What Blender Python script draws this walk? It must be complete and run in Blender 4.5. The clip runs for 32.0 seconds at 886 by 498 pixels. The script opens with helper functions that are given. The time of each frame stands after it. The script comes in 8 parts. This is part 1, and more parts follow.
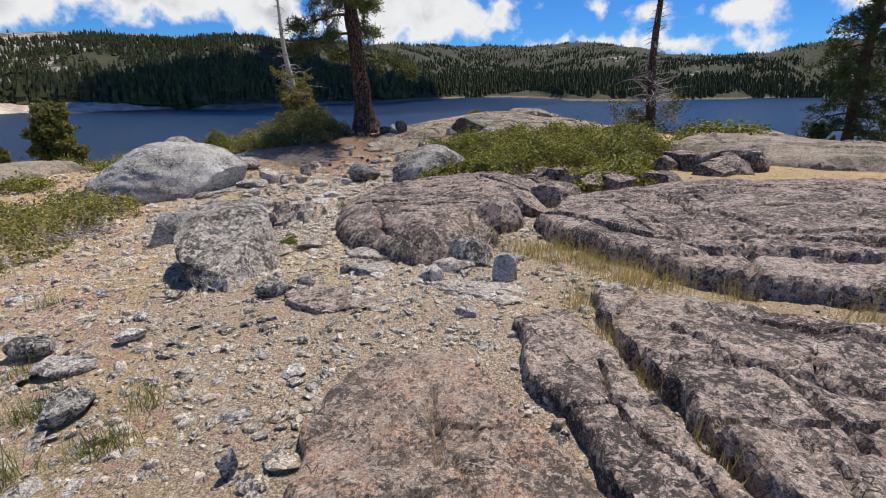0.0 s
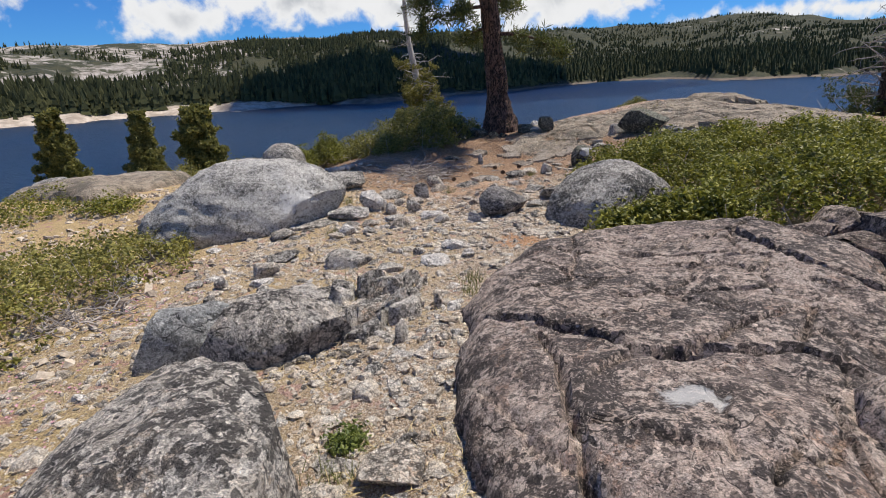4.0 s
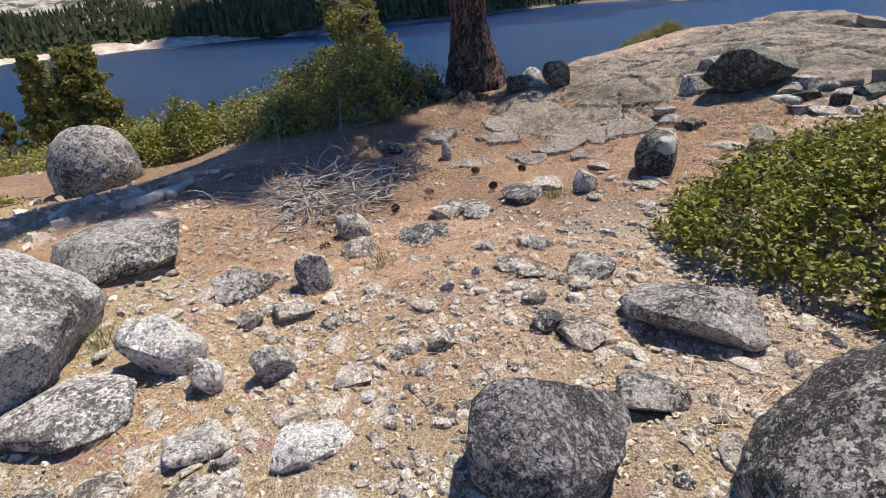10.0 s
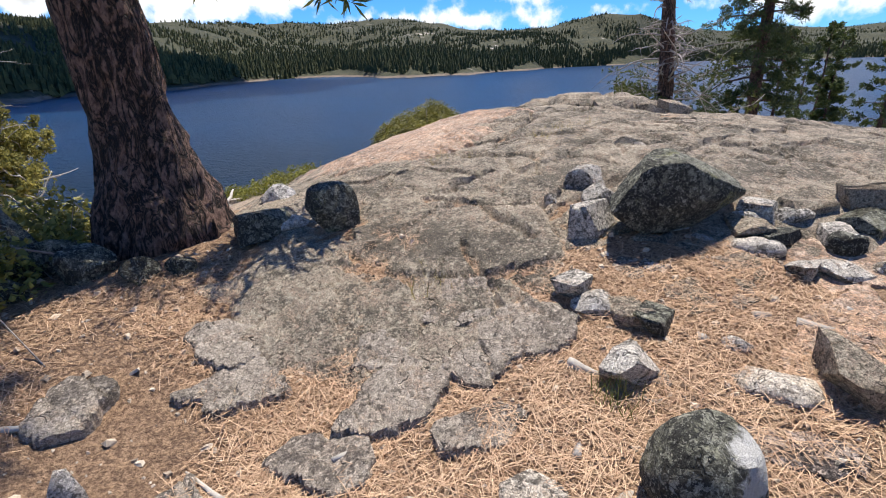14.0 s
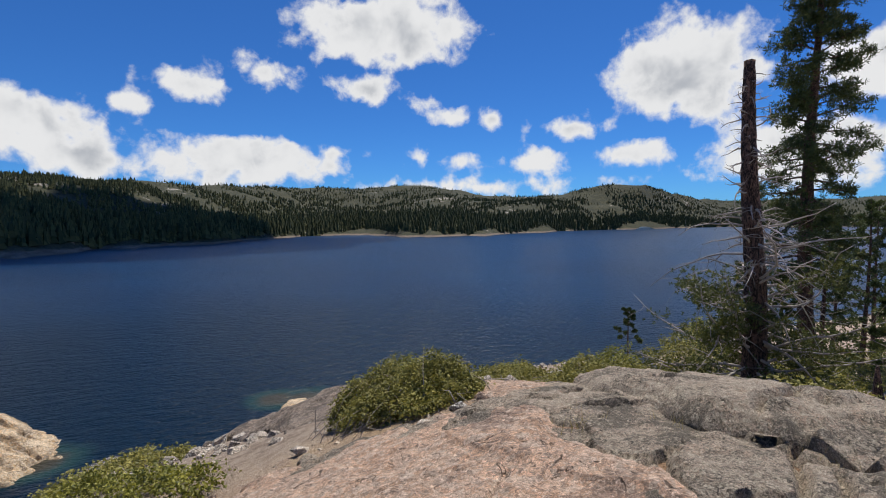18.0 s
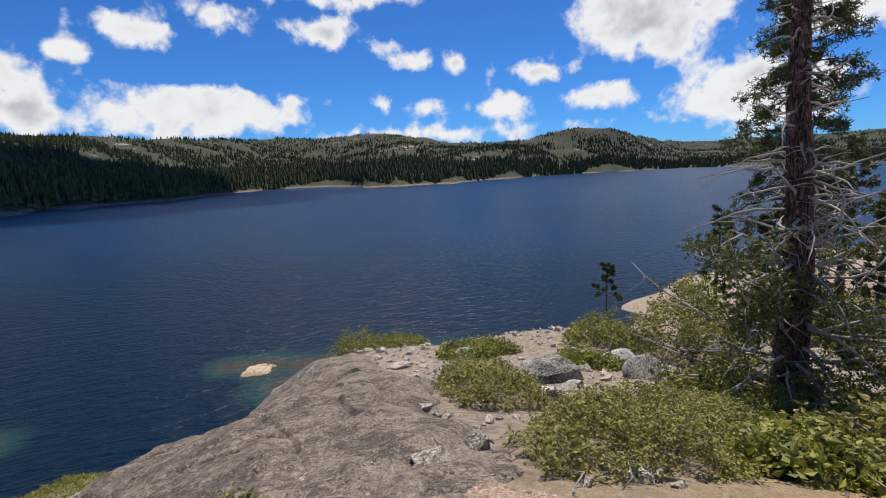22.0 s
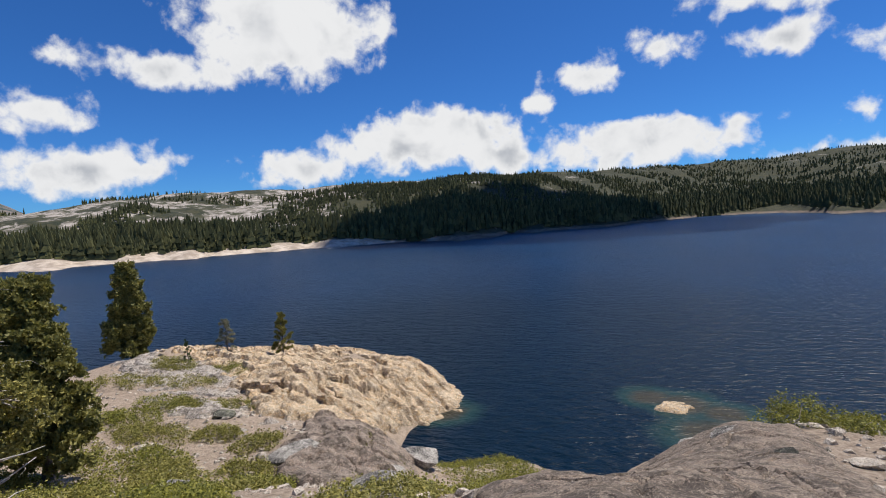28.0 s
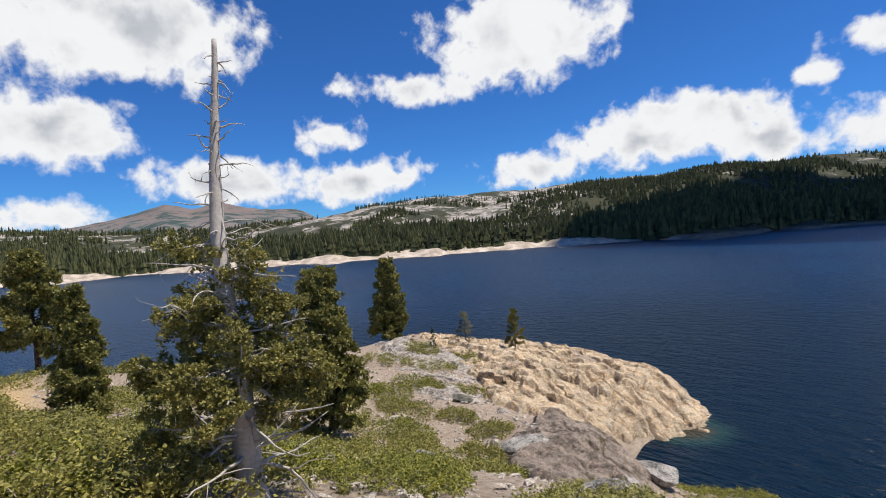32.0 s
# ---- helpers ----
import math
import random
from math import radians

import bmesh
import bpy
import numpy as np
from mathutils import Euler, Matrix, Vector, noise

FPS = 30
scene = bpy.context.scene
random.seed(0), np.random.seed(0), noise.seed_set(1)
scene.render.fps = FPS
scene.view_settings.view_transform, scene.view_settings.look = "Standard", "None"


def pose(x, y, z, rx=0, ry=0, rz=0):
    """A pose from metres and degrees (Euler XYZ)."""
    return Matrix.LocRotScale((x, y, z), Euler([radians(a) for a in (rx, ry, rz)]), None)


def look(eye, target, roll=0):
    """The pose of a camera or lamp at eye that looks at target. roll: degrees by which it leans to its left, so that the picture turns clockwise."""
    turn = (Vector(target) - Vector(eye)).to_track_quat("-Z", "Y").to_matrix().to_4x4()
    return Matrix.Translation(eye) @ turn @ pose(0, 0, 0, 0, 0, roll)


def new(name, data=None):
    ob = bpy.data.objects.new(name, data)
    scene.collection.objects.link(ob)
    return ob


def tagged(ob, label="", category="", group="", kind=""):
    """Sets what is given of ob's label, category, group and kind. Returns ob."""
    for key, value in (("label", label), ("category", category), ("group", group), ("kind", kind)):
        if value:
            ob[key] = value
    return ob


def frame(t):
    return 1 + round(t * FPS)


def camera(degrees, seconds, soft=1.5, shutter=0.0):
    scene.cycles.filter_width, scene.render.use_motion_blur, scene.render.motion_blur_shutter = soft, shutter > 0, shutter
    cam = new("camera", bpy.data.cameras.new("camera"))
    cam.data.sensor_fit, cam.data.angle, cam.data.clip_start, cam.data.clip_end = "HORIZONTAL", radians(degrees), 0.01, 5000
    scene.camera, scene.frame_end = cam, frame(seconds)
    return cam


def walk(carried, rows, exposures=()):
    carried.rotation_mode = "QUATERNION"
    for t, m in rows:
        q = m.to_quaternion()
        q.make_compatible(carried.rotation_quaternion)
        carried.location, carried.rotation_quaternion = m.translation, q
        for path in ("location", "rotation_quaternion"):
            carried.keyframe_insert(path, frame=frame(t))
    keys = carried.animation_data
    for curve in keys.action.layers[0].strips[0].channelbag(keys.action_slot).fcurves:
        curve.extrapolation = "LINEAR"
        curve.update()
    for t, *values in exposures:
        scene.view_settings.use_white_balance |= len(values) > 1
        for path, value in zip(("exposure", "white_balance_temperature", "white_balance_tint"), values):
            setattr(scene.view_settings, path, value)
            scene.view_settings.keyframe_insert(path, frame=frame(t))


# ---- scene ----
# The camera and its walk
cam = camera(82.42, 32.0, soft=1.0)
PATH = [
    (0.0, pose(-0.000, 0.000, 0.000, 72.10, -0.21, -2.52)),
    (0.5, pose(0.051, 0.380, 0.013, 75.45, 1.50, -0.26)),
    (1.0, pose(0.131, 0.741, 0.030, 78.50, 2.14, 2.40)),
    (1.5, pose(0.131, 1.066, 0.051, 78.98, 2.05, 3.46)),
    (2.0, pose(0.028, 1.451, 0.039, 78.31, 2.31, 4.91)),
    (2.5, pose(-0.040, 1.885, 0.001, 77.26, 2.45, 6.54)),
    (3.0, pose(-0.174, 2.281, -0.023, 75.83, 2.54, 7.66)),
    (3.5, pose(-0.361, 2.708, -0.026, 73.61, 2.35, 9.28)),
    (5.5, pose(-0.903, 4.478, -0.086, 66.75, 3.59, 14.60)),
    (6.0, pose(-1.152, 4.921, -0.080, 66.65, 3.65, 13.39)),
    (6.5, pose(-1.253, 5.297, -0.105, 66.27, 3.48, 9.78)),
    (7.0, pose(-1.326, 5.764, -0.141, 65.92, 3.05, 4.52)),
    (7.5, pose(-1.408, 6.260, -0.096, 65.75, 2.88, 0.19)),
    (8.0, pose(-1.219, 6.595, -0.066, 65.09, 2.96, -0.03)),
    (8.5, pose(-1.115, 6.901, -0.063, 64.65, 2.77, 0.60)),
    (9.0, pose(-1.060, 7.244, -0.042, 63.67, 2.97, 2.33)),
    (9.5, pose(-1.008, 7.588, -0.049, 62.89, 3.54, 4.88)),
    (10.0, pose(-1.147, 7.912, -0.186, 63.79, 3.64, 6.27)),
    (10.5, pose(-1.211, 8.347, -0.195, 63.50, 4.26, 5.83)),
    (11.0, pose(-1.328, 8.713, -0.227, 65.46, 3.60, 1.23)),
    (11.5, pose(-1.439, 9.105, -0.247, 67.19, 3.73, -5.43)),
    (12.0, pose(-1.405, 9.579, -0.219, 66.74, 4.73, -9.65)),
    (12.5, pose(-1.461, 10.089, -0.289, 67.73, 2.80, -15.36)),
    (13.0, pose(-1.486, 10.545, -0.259, 66.98, 1.25, -22.06)),
    (13.5, pose(-1.201, 10.922, -0.240, 68.66, 1.84, -22.86)),
    (14.0, pose(-1.065, 11.386, -0.246, 69.67, 1.69, -22.70)),
    (14.5, pose(-0.908, 11.833, -0.237, 71.93, 1.90, -22.02)),
    (15.0, pose(-0.685, 12.293, -0.179, 74.37, 1.99, -21.51)),
    (15.5, pose(-0.534, 12.820, -0.174, 77.21, 1.85, -20.77)),
    (17.5, pose(0.395, 14.717, 0.281, 88.03, 0.80, -21.36)),
    (18.0, pose(0.519, 15.032, 0.349, 87.08, 0.66, -20.70)),
    (18.5, pose(0.608, 15.384, 0.409, 85.79, 1.00, -20.65)),
    (19.0, pose(0.845, 15.725, 0.443, 84.42, 1.36, -21.42)),
    (19.5, pose(0.997, 16.034, 0.443, 83.22, 1.40, -22.95)),
    (20.0, pose(1.137, 16.434, 0.527, 82.66, 1.75, -24.55)),
    (20.5, pose(1.355, 16.727, 0.529, 82.28, 1.85, -25.05)),
    (21.0, pose(1.532, 17.054, 0.464, 82.08, 1.98, -25.35)),
    (21.5, pose(1.723, 17.362, 0.454, 81.75, 2.10, -25.42)),
    (22.0, pose(1.986, 17.629, 0.444, 81.20, 2.30, -24.45)),
    (22.5, pose(2.175, 17.849, 0.390, 80.61, 2.28, -21.74)),
    (23.0, pose(2.333, 17.954, 0.392, 79.93, 2.37, -16.82)),
    (23.5, pose(2.394, 18.019, 0.434, 79.73, 2.58, -11.18)),
    (24.0, pose(2.399, 18.144, 0.424, 80.65, 2.94, -5.04)),
    (24.5, pose(2.434, 18.266, 0.383, 82.66, 3.70, 1.73)),
    (25.0, pose(2.415, 18.533, 0.374, 85.17, 3.59, 8.99)),
    (25.5, pose(2.420, 18.540, 0.370, 87.69, 2.09, 14.27)),
    (27.5, pose(2.426, 18.549, 0.374, 87.05, 3.26, 17.56)),
    (28.0, pose(2.387, 18.569, 0.380, 86.54, 3.22, 21.73)),
    (28.5, pose(2.429, 18.568, 0.382, 86.25, 3.56, 24.87)),
    (29.0, pose(2.436, 18.554, 0.382, 86.34, 3.66, 27.32)),
    (29.5, pose(2.432, 18.558, 0.380, 86.52, 3.74, 29.51)),
    (30.0, pose(2.455, 18.530, 0.379, 86.82, 3.88, 31.81)),
    (30.5, pose(2.432, 18.521, 0.381, 87.16, 3.88, 34.61)),
    (31.0, pose(2.423, 18.499, 0.384, 87.46, 3.96, 38.32)),
    (31.5, pose(2.414, 18.504, 0.378, 87.78, 4.04, 42.85)),
    (32.0, pose(2.389, 18.511, 0.380, 88.07, 4.04, 47.45)),
]
walk(cam, PATH, [(0.0, 0.02), (3.5, 0.0), (5.5, 0.15), (8.0, 0.3), (10.5, 0.42), (13.0, 0.55), (14.5, 0.55), (17.5, 0.0), (20.0, -0.2), (22.0, 0.03), (24.0, 0.17), (25.0, 0.1), (27.5, -0.02), (29.5, 0.05), (32.0, 0.1)])

# World: blue sky with cumulus, one sun high over the right-hand shore
SUN_AZ, SUN_EL = 42.0, 67.0      # degrees clockwise from +y, and above the horizon
WATER = -16.9                     # lake level
LOOKOUT = (2.4, 18.5)             # the far shores are laid out by bearings from here


def nodes_of(owner):
    owner.use_nodes = True
    owner.node_tree.nodes.clear()
    return owner.node_tree


def put(nt, kind, inputs=(), operation=None):
    """A node of a tree, with its inputs (by index or name: a value or an output socket) and properties."""
    n = nt.nodes.new("ShaderNode" + kind)
    if operation:
        n.operation = operation
    for key, value in (inputs.items() if isinstance(inputs, dict) else enumerate(inputs)):
        if value is None:
            continue
        if isinstance(value, bpy.types.NodeSocket):
            nt.links.new(value, n.inputs[key])
        else:
            n.inputs[key].default_value = value
    return n


def math_(nt, op, a, b=0.5, c=None, clamp=False):
    n = put(nt, "Math", (a, b, c) if c is not None else (a, b), op)
    n.use_clamp = clamp
    return n.outputs[0]


def span(nt, value, lo, hi, a=0.0, b=1.0):
    """Smooth step of value from lo..hi to a..b."""
    if lo > hi:
        lo, hi, a, b = hi, lo, b, a
    n = put(nt, "MapRange", {0: value, 1: lo, 2: hi, 3: a, 4: b})
    n.interpolation_type = "SMOOTHSTEP"
    return n.outputs[0]


def mixed(nt, fac, a, b, blend="MIX"):
    n = put(nt, "Mix")
    n.data_type, n.blend_type = "RGBA", blend
    for key, value in ((0, fac), (6, a), (7, b)):
        if isinstance(value, bpy.types.NodeSocket):
            nt.links.new(value, n.inputs[key])
        else:
            n.inputs[key].default_value = value if key == 0 else (*value, 1)
    return n.outputs[2]


def noise_of(nt, co, scale, detail=4.0, rough=0.55, warp=0.0):
    return put(nt, "TexNoise", {"Vector": co, "Scale": scale, "Detail": detail, "Roughness": rough, "Distortion": warp}).outputs[0]


# cumulus: bearing, height, half width, half height, all in degrees
CLOUDS_RIGHT = [(14.7, 20.4, 10.0, 3.8), (45.8, 14.8, 7.9, 5.2), (55.2, 6.1, 7.8, 3.8), (-15.2, 6.7, 4.8, 2.6), (-1.1, 6.6, 11.5, 2.5),
                (-10.7, 11.8, 2.0, 1.4), (-5.4, 13.7, 3.5, 1.3), (1.3, 16.0, 4.1, 1.5), (12.4, 14.7, 3.9, 1.7), (18.1, 13.2, 2.3, 1.1),
                (21.9, 11.6, 2.1, 1.1), (26.2, 11.6, 1.7, 1.0), (41.4, 7.2, 3.9, 1.4), (30.8, 6.7, 4.0, 1.6), (23.0, 6.8, 2.1, 1.0),
                (35.4, 10.1, 4.7, 1.1), (17.4, 7.3, 1.7, 0.9), (8.9, 8.1, 2.4, 0.9), (25.3, 4.2, 12.7, 1.0), (62.0, 13.0, 6.5, 3.6)]
CLOUDS_LEFT = [(-37.6, 20.0, 10.5, 4.9), (-49.0, 15.8, 5.5, 1.9), (-56.9, 15.8, 2.3, 1.1), (-59.0, 11.4, 3.4, 1.9), (-57.1, 6.3, 8.5, 2.5),
               (-37.3, 6.0, 5.9, 2.1), (-22.9, 8.7, 11.5, 3.5), (-79.4, 20.8, 14.1, 5.2), (-84.3, 11.7, 7.0, 3.6), (-70.2, 6.9, 8.6, 2.6),
               (-85.9, 3.6, 5.1, 1.5), (95.0, 22.0, 16.0, 7.0), (130.0, 15.0, 18.0, 5.0), (-130.0, 14.0, 16.0, 5.0), (180.0, 18.0, 20.0, 6.0)]


def make_world():
    world = bpy.data.worlds.new("sky")
    scene.world = world
    nt = nodes_of(world)
    way = put(nt, "TexCoord").outputs["Generated"]
    air = put(nt, "TexSky")
    air.sky_type, air.sun_disc = "NISHITA", False
    air.sun_elevation, air.sun_rotation, air.altitude = radians(SUN_EL), radians(SUN_AZ), 1700.0
    air.air_density, air.dust_density, air.ozone_density = 1.0, 0.3, 3.0
    sky = air.outputs[0]
    part = put(nt, "SeparateXYZ", (way,)).outputs
    bearing = math_(nt, "MULTIPLY", math_(nt, "ARCTAN2", part[0], part[1]), 57.2958)
    height = math_(nt, "MULTIPLY", math_(nt, "ARCSINE", part[2]), 57.2958)
    spot = put(nt, "CombineXYZ", (bearing, height, 0.0)).outputs[0]
    wob = put(nt, "TexNoise", {"Vector": way, "Scale": 9.0, "Detail": 3.0}).outputs[1]
    spot = put(nt, "VectorMath", (wob, (3.2, 2.4, 0.0), spot), operation="MULTIPLY_ADD").outputs[0]
    spot = put(nt, "VectorMath", (spot, (-1.6, -1.2, 0.0)), operation="ADD").outputs[0]
    near = None
    for a, e, w, h in CLOUDS_RIGHT + CLOUDS_LEFT:
        off = put(nt, "VectorMath", (spot, (1 / w, 1 / h, 0.0), (-a / w, -e / h, 0.0)), operation="MULTIPLY_ADD").outputs[0]
        size = put(nt, "VectorMath", (off,), operation="LENGTH").outputs["Value"]
        size = math_(nt, "MULTIPLY", math_(nt, "SUBTRACT", size, 1.0), min(h, 3.0))
        near = size if near is None else put(nt, "Math", (near, size, 0.6), operation="SMOOTH_MIN").outputs[0]
    lobes = put(nt, "TexVoronoi", {"Vector": put(nt, "VectorMath", (put(nt, "TexNoise", {"Vector": way, "Scale": 30.0, "Detail": 4.0}).outputs[1], (0.03, 0.03, 0.03), way), operation="MULTIPLY_ADD").outputs[0], "Scale": 26.0, "Detail": 2.0, "Roughness": 0.5})
    puff = math_(nt, "SUBTRACT", 0.62, lobes.outputs["Distance"])
    billow = math_(nt, "MULTIPLY_ADD", puff, 0.09, noise_of(nt, way, 21.0, 8.0, 0.56, 0.15))
    edge = math_(nt, "MULTIPLY_ADD", math_(nt, "SUBTRACT", billow, 0.5), 4.4, math_(nt, "MULTIPLY", near, -1.0))
    cover = span(nt, edge, -0.35, 0.8)
    # lit from above, greyer in its folds and towards its flat base
    over = put(nt, "VectorMath", (way, (0.01, 0.02, 0.05)), operation="ADD").outputs[0]
    fold = math_(nt, "SUBTRACT", noise_of(nt, way, 8.0, 4.0, 0.5, 0.3), noise_of(nt, over, 8.0, 4.0, 0.5, 0.3))
    grey = math_(nt, "MULTIPLY", span(nt, edge, 0.5, 2.6), span(nt, fold, 0.10, -0.16), clamp=True)
    white = mixed(nt, grey, (0.84, 0.845, 0.855), (0.47, 0.495, 0.54))
    deep = mixed(nt, 1.0, sky, (0.345, 0.84, 1.49), "MULTIPLY")
    bg1 = put(nt, "Background", (deep, 0.074)).outputs[0]
    bg2 = put(nt, "Background", (white, 1.0)).outputs[0]
    both = put(nt, "MixShader", (cover, bg1, bg2)).outputs[0]
    put(nt, "OutputWorld", (both,))


make_world()
sun = new("sun", bpy.data.lights.new("sun", "SUN"))
sun.data.energy, sun.data.angle, sun.data.color = 5.0, radians(0.5), (1.0, 0.915, 0.80)
_a, _e = radians(SUN_AZ), radians(SUN_EL)
sun.matrix_world = look((0, 0, 0), (-math.sin(_a) * math.cos(_e), -math.cos(_a) * math.cos(_e), -math.sin(_e)))

# Materials
MATS = {}


def surface(name, color, rough, bump=None, strength=0.4, distance=0.02, nt=None, **extra):
    sh = put(nt, "BsdfPrincipled", {"Base Color": color if isinstance(color, bpy.types.NodeSocket) else (*color, 1), "Roughness": rough, **extra})
    if bump is not None:
        nt.links.new(put(nt, "Bump", {"Strength": strength, "Distance": distance, "Height": bump}).outputs[0], sh.inputs["Normal"])
    put(nt, "OutputMaterial", (sh.outputs[0],))


def material(name):
    m = bpy.data.materials.new(name)
    MATS[name] = m
    nt = nodes_of(m)
    return nt, put(nt, "NewGeometry").outputs["Position"]


def share(nt, value, part_, soft=0.035):
    """1 over about the given part of a noise, with firm edges."""
    edge = 0.5 + (0.5 - part_) * 0.34
    return span(nt, value, edge - soft, edge + soft)


def granite(name, base, dark, pale, warm, dark_share=0.5, pale_share=0.4, warm_share=0.3, size=1.0, bump=0.8, crust=(), blotch=0.7, zone=0.9):
    """Weathered granite: grain, ragged patches of black lichen, pale crusts and iron stain; crust: white scabs at given places."""
    nt, co = material(name)
    other = put(nt, "VectorMath", (co, (17.3, 31.1, 5.7)), operation="ADD").outputs[0]
    broad = noise_of(nt, co, 1.5 / size, 4.0, 0.55)
    patch = noise_of(nt, co, 9.0 / size, 7.0, 0.66, 0.5)
    scab = noise_of(nt, other, 4.0 / size, 5.0, 0.62, 0.5)
    iron = noise_of(nt, other, 2.4 / size, 7.0, 0.62, 0.8)
    grain = noise_of(nt, co, 120.0 / size, 4.0, 0.72)
    field = math_(nt, "SUBTRACT", noise_of(nt, other, 1.9 / max(1.0, size), 4.0, 0.55, 0.4), 0.5)
    shift = put(nt, "TexNoise", {"Vector": co, "Scale": 22.0 / size, "Detail": 5.0, "Roughness": 0.65}).outputs[1]
    bent = put(nt, "VectorMath", (shift, (0.075 * size, 0.075 * size, 0.075 * size), co), operation="MULTIPLY_ADD").outputs[0]
    large = put(nt, "SeparateColor", (put(nt, "TexVoronoi", {"Vector": bent, "Scale": 17.0 / size}).outputs["Color"],)).outputs
    small = put(nt, "SeparateColor", (put(nt, "TexVoronoi", {"Vector": bent, "Scale": 40.0 / size}).outputs["Color"],)).outputs
    col = mixed(nt, span(nt, broad, 0.36, 0.66), tuple(1.15 * v for v in base), tuple(0.75 * v for v in base))
    col = mixed(nt, math_(nt, "MULTIPLY", share(nt, iron, warm_share, 0.07), 0.85), col, warm)
    speck = noise_of(nt, other, 60.0 / size, 4.0, 0.7)
    lean = math_(nt, "MULTIPLY_ADD", math_(nt, "SUBTRACT", broad, 0.5), 0.75, math_(nt, "MULTIPLY_ADD", field, -0.8 * zone, patch))
    lean = math_(nt, "MULTIPLY_ADD", math_(nt, "SUBTRACT", speck, 0.5), 0.55, lean)
    col = mixed(nt, math_(nt, "MULTIPLY", share(nt, lean, dark_share, 0.045), 0.9), col, dark)
    drift = math_(nt, "MULTIPLY_ADD", math_(nt, "SUBTRACT", scab, 0.5), 1.0, math_(nt, "MULTIPLY", field, 1.5 * zone))
    lime = mixed(nt, math_(nt, "MULTIPLY", large[1], 0.6), pale, mixed(nt, 0.5, warm, base))
    col = mixed(nt, span(nt, math_(nt, "ADD", large[0], drift), 0.96 - pale_share, 1.04 - pale_share, 0.0, blotch), col, lime)
    col = mixed(nt, span(nt, math_(nt, "ADD", small[0], drift), 0.98 - 0.8 * pale_share, 1.02 - 0.8 * pale_share, 0.0, 0.8), col, lime)
    col = mixed(nt, span(nt, math_(nt, "SUBTRACT", small[2], drift), 0.98 - 0.45 * dark_share, 1.02 - 0.45 * dark_share, 0.0, 0.8), col, dark)
    tiny = put(nt, "SeparateColor", (put(nt, "TexVoronoi", {"Vector": bent, "Scale": 110.0 / size}).outputs["Color"],)).outputs
    col = mixed(nt, span(nt, tiny[0], 0.80, 0.86, 0.0, 0.7), col, dark)
    col = mixed(nt, span(nt, tiny[1], 0.84, 0.90, 0.0, 0.6), col, pale)
    col = mixed(nt, span(nt, grain, 0.42, 0.64, 0.0, 0.5), col, tuple(0.22 * v for v in base))
    tone = math_(nt, "MULTIPLY_ADD", small[1], 0.5, math_(nt, "MULTIPLY_ADD", tiny[2], 0.7, 0.42))
    col = mixed(nt, 1.0, col, put(nt, "CombineColor", (tone, tone, tone)).outputs[0], "MULTIPLY")
    vein = math_(nt, "ABSOLUTE", math_(nt, "SUBTRACT", noise_of(nt, other, 3.2 / size, 3.0, 0.55, 0.6), 0.5))
    cleft = math_(nt, "MULTIPLY", span(nt, vein, 0.010, 0.004), span(nt, scab, 0.50, 0.56))
    col = mixed(nt, math_(nt, "MULTIPLY", cleft, 0.85), col, tuple(0.12 * v for v in base))
    for x, y, z, r in crust:
        d = put(nt, "VectorMath", (co, (x, y, z)), operation="DISTANCE").outputs["Value"]
        d = math_(nt, "MULTIPLY_ADD", math_(nt, "SUBTRACT", patch, 0.5), 1.9 * r, d)
        col = mixed(nt, span(nt, d, r, 0.7 * r, 0.0, 0.66), col, (0.74, 0.735, 0.715))
    h = math_(nt, "MULTIPLY_ADD", grain, 0.25, math_(nt, "MULTIPLY_ADD", patch, 1.2, math_(nt, "MULTIPLY_ADD", small[0], 0.14, math_(nt, "MULTIPLY_ADD", tiny[0], 0.10, math_(nt, "MULTIPLY", cleft, -0.7)))))
    surface(name, col, 0.9, h, bump, 0.055 * size, nt)


granite("slab", (0.225, 0.175, 0.15), (0.05, 0.041, 0.037), (0.62, 0.52, 0.445), (0.58, 0.38, 0.27), 0.5, 0.37, 0.16, 0.8, blotch=0.92, crust=((0.02, 4.76, -1.19, 0.14),))
granite("rosy_slab", (0.33, 0.25, 0.195), (0.075, 0.062, 0.054), (0.54, 0.45, 0.37), (0.60, 0.37, 0.24), 0.38, 0.34, 0.5, 0.65)
granite("apron", (0.29, 0.228, 0.175), (0.10, 0.08, 0.064), (0.45, 0.38, 0.305), (0.40, 0.29, 0.215), 0.45, 0.24, 0.25, 1.1)
granite("pale_boulder", (0.45, 0.43, 0.39), (0.05, 0.047, 0.043), (0.76, 0.745, 0.70), (0.46, 0.41, 0.35), 0.38, 0.46, 0.1, 0.45, blotch=0.75, crust=((-3.40, 8.80, -1.42, 0.40),))
granite("boulder", (0.23, 0.212, 0.185), (0.024, 0.023, 0.021), (0.78, 0.745, 0.68), (0.40, 0.34, 0.27), 0.5, 0.44, 0.1, 0.46, 1.0, blotch=0.9, zone=1.2)
granite("black_boulder", (0.10, 0.094, 0.09), (0.02, 0.019, 0.019), (0.60, 0.57, 0.55), (0.2, 0.17, 0.15), 0.5, 0.26, 0.2, 0.42, 1.0, blotch=0.8)
granite("dark_boulder", (0.115, 0.115, 0.085), (0.02, 0.02, 0.017), (0.40, 0.40, 0.33), (0.22, 0.22, 0.09), 0.62, 0.2, 0.25, 0.6, crust=((0.16, 12.08, -1.32, 0.11),))
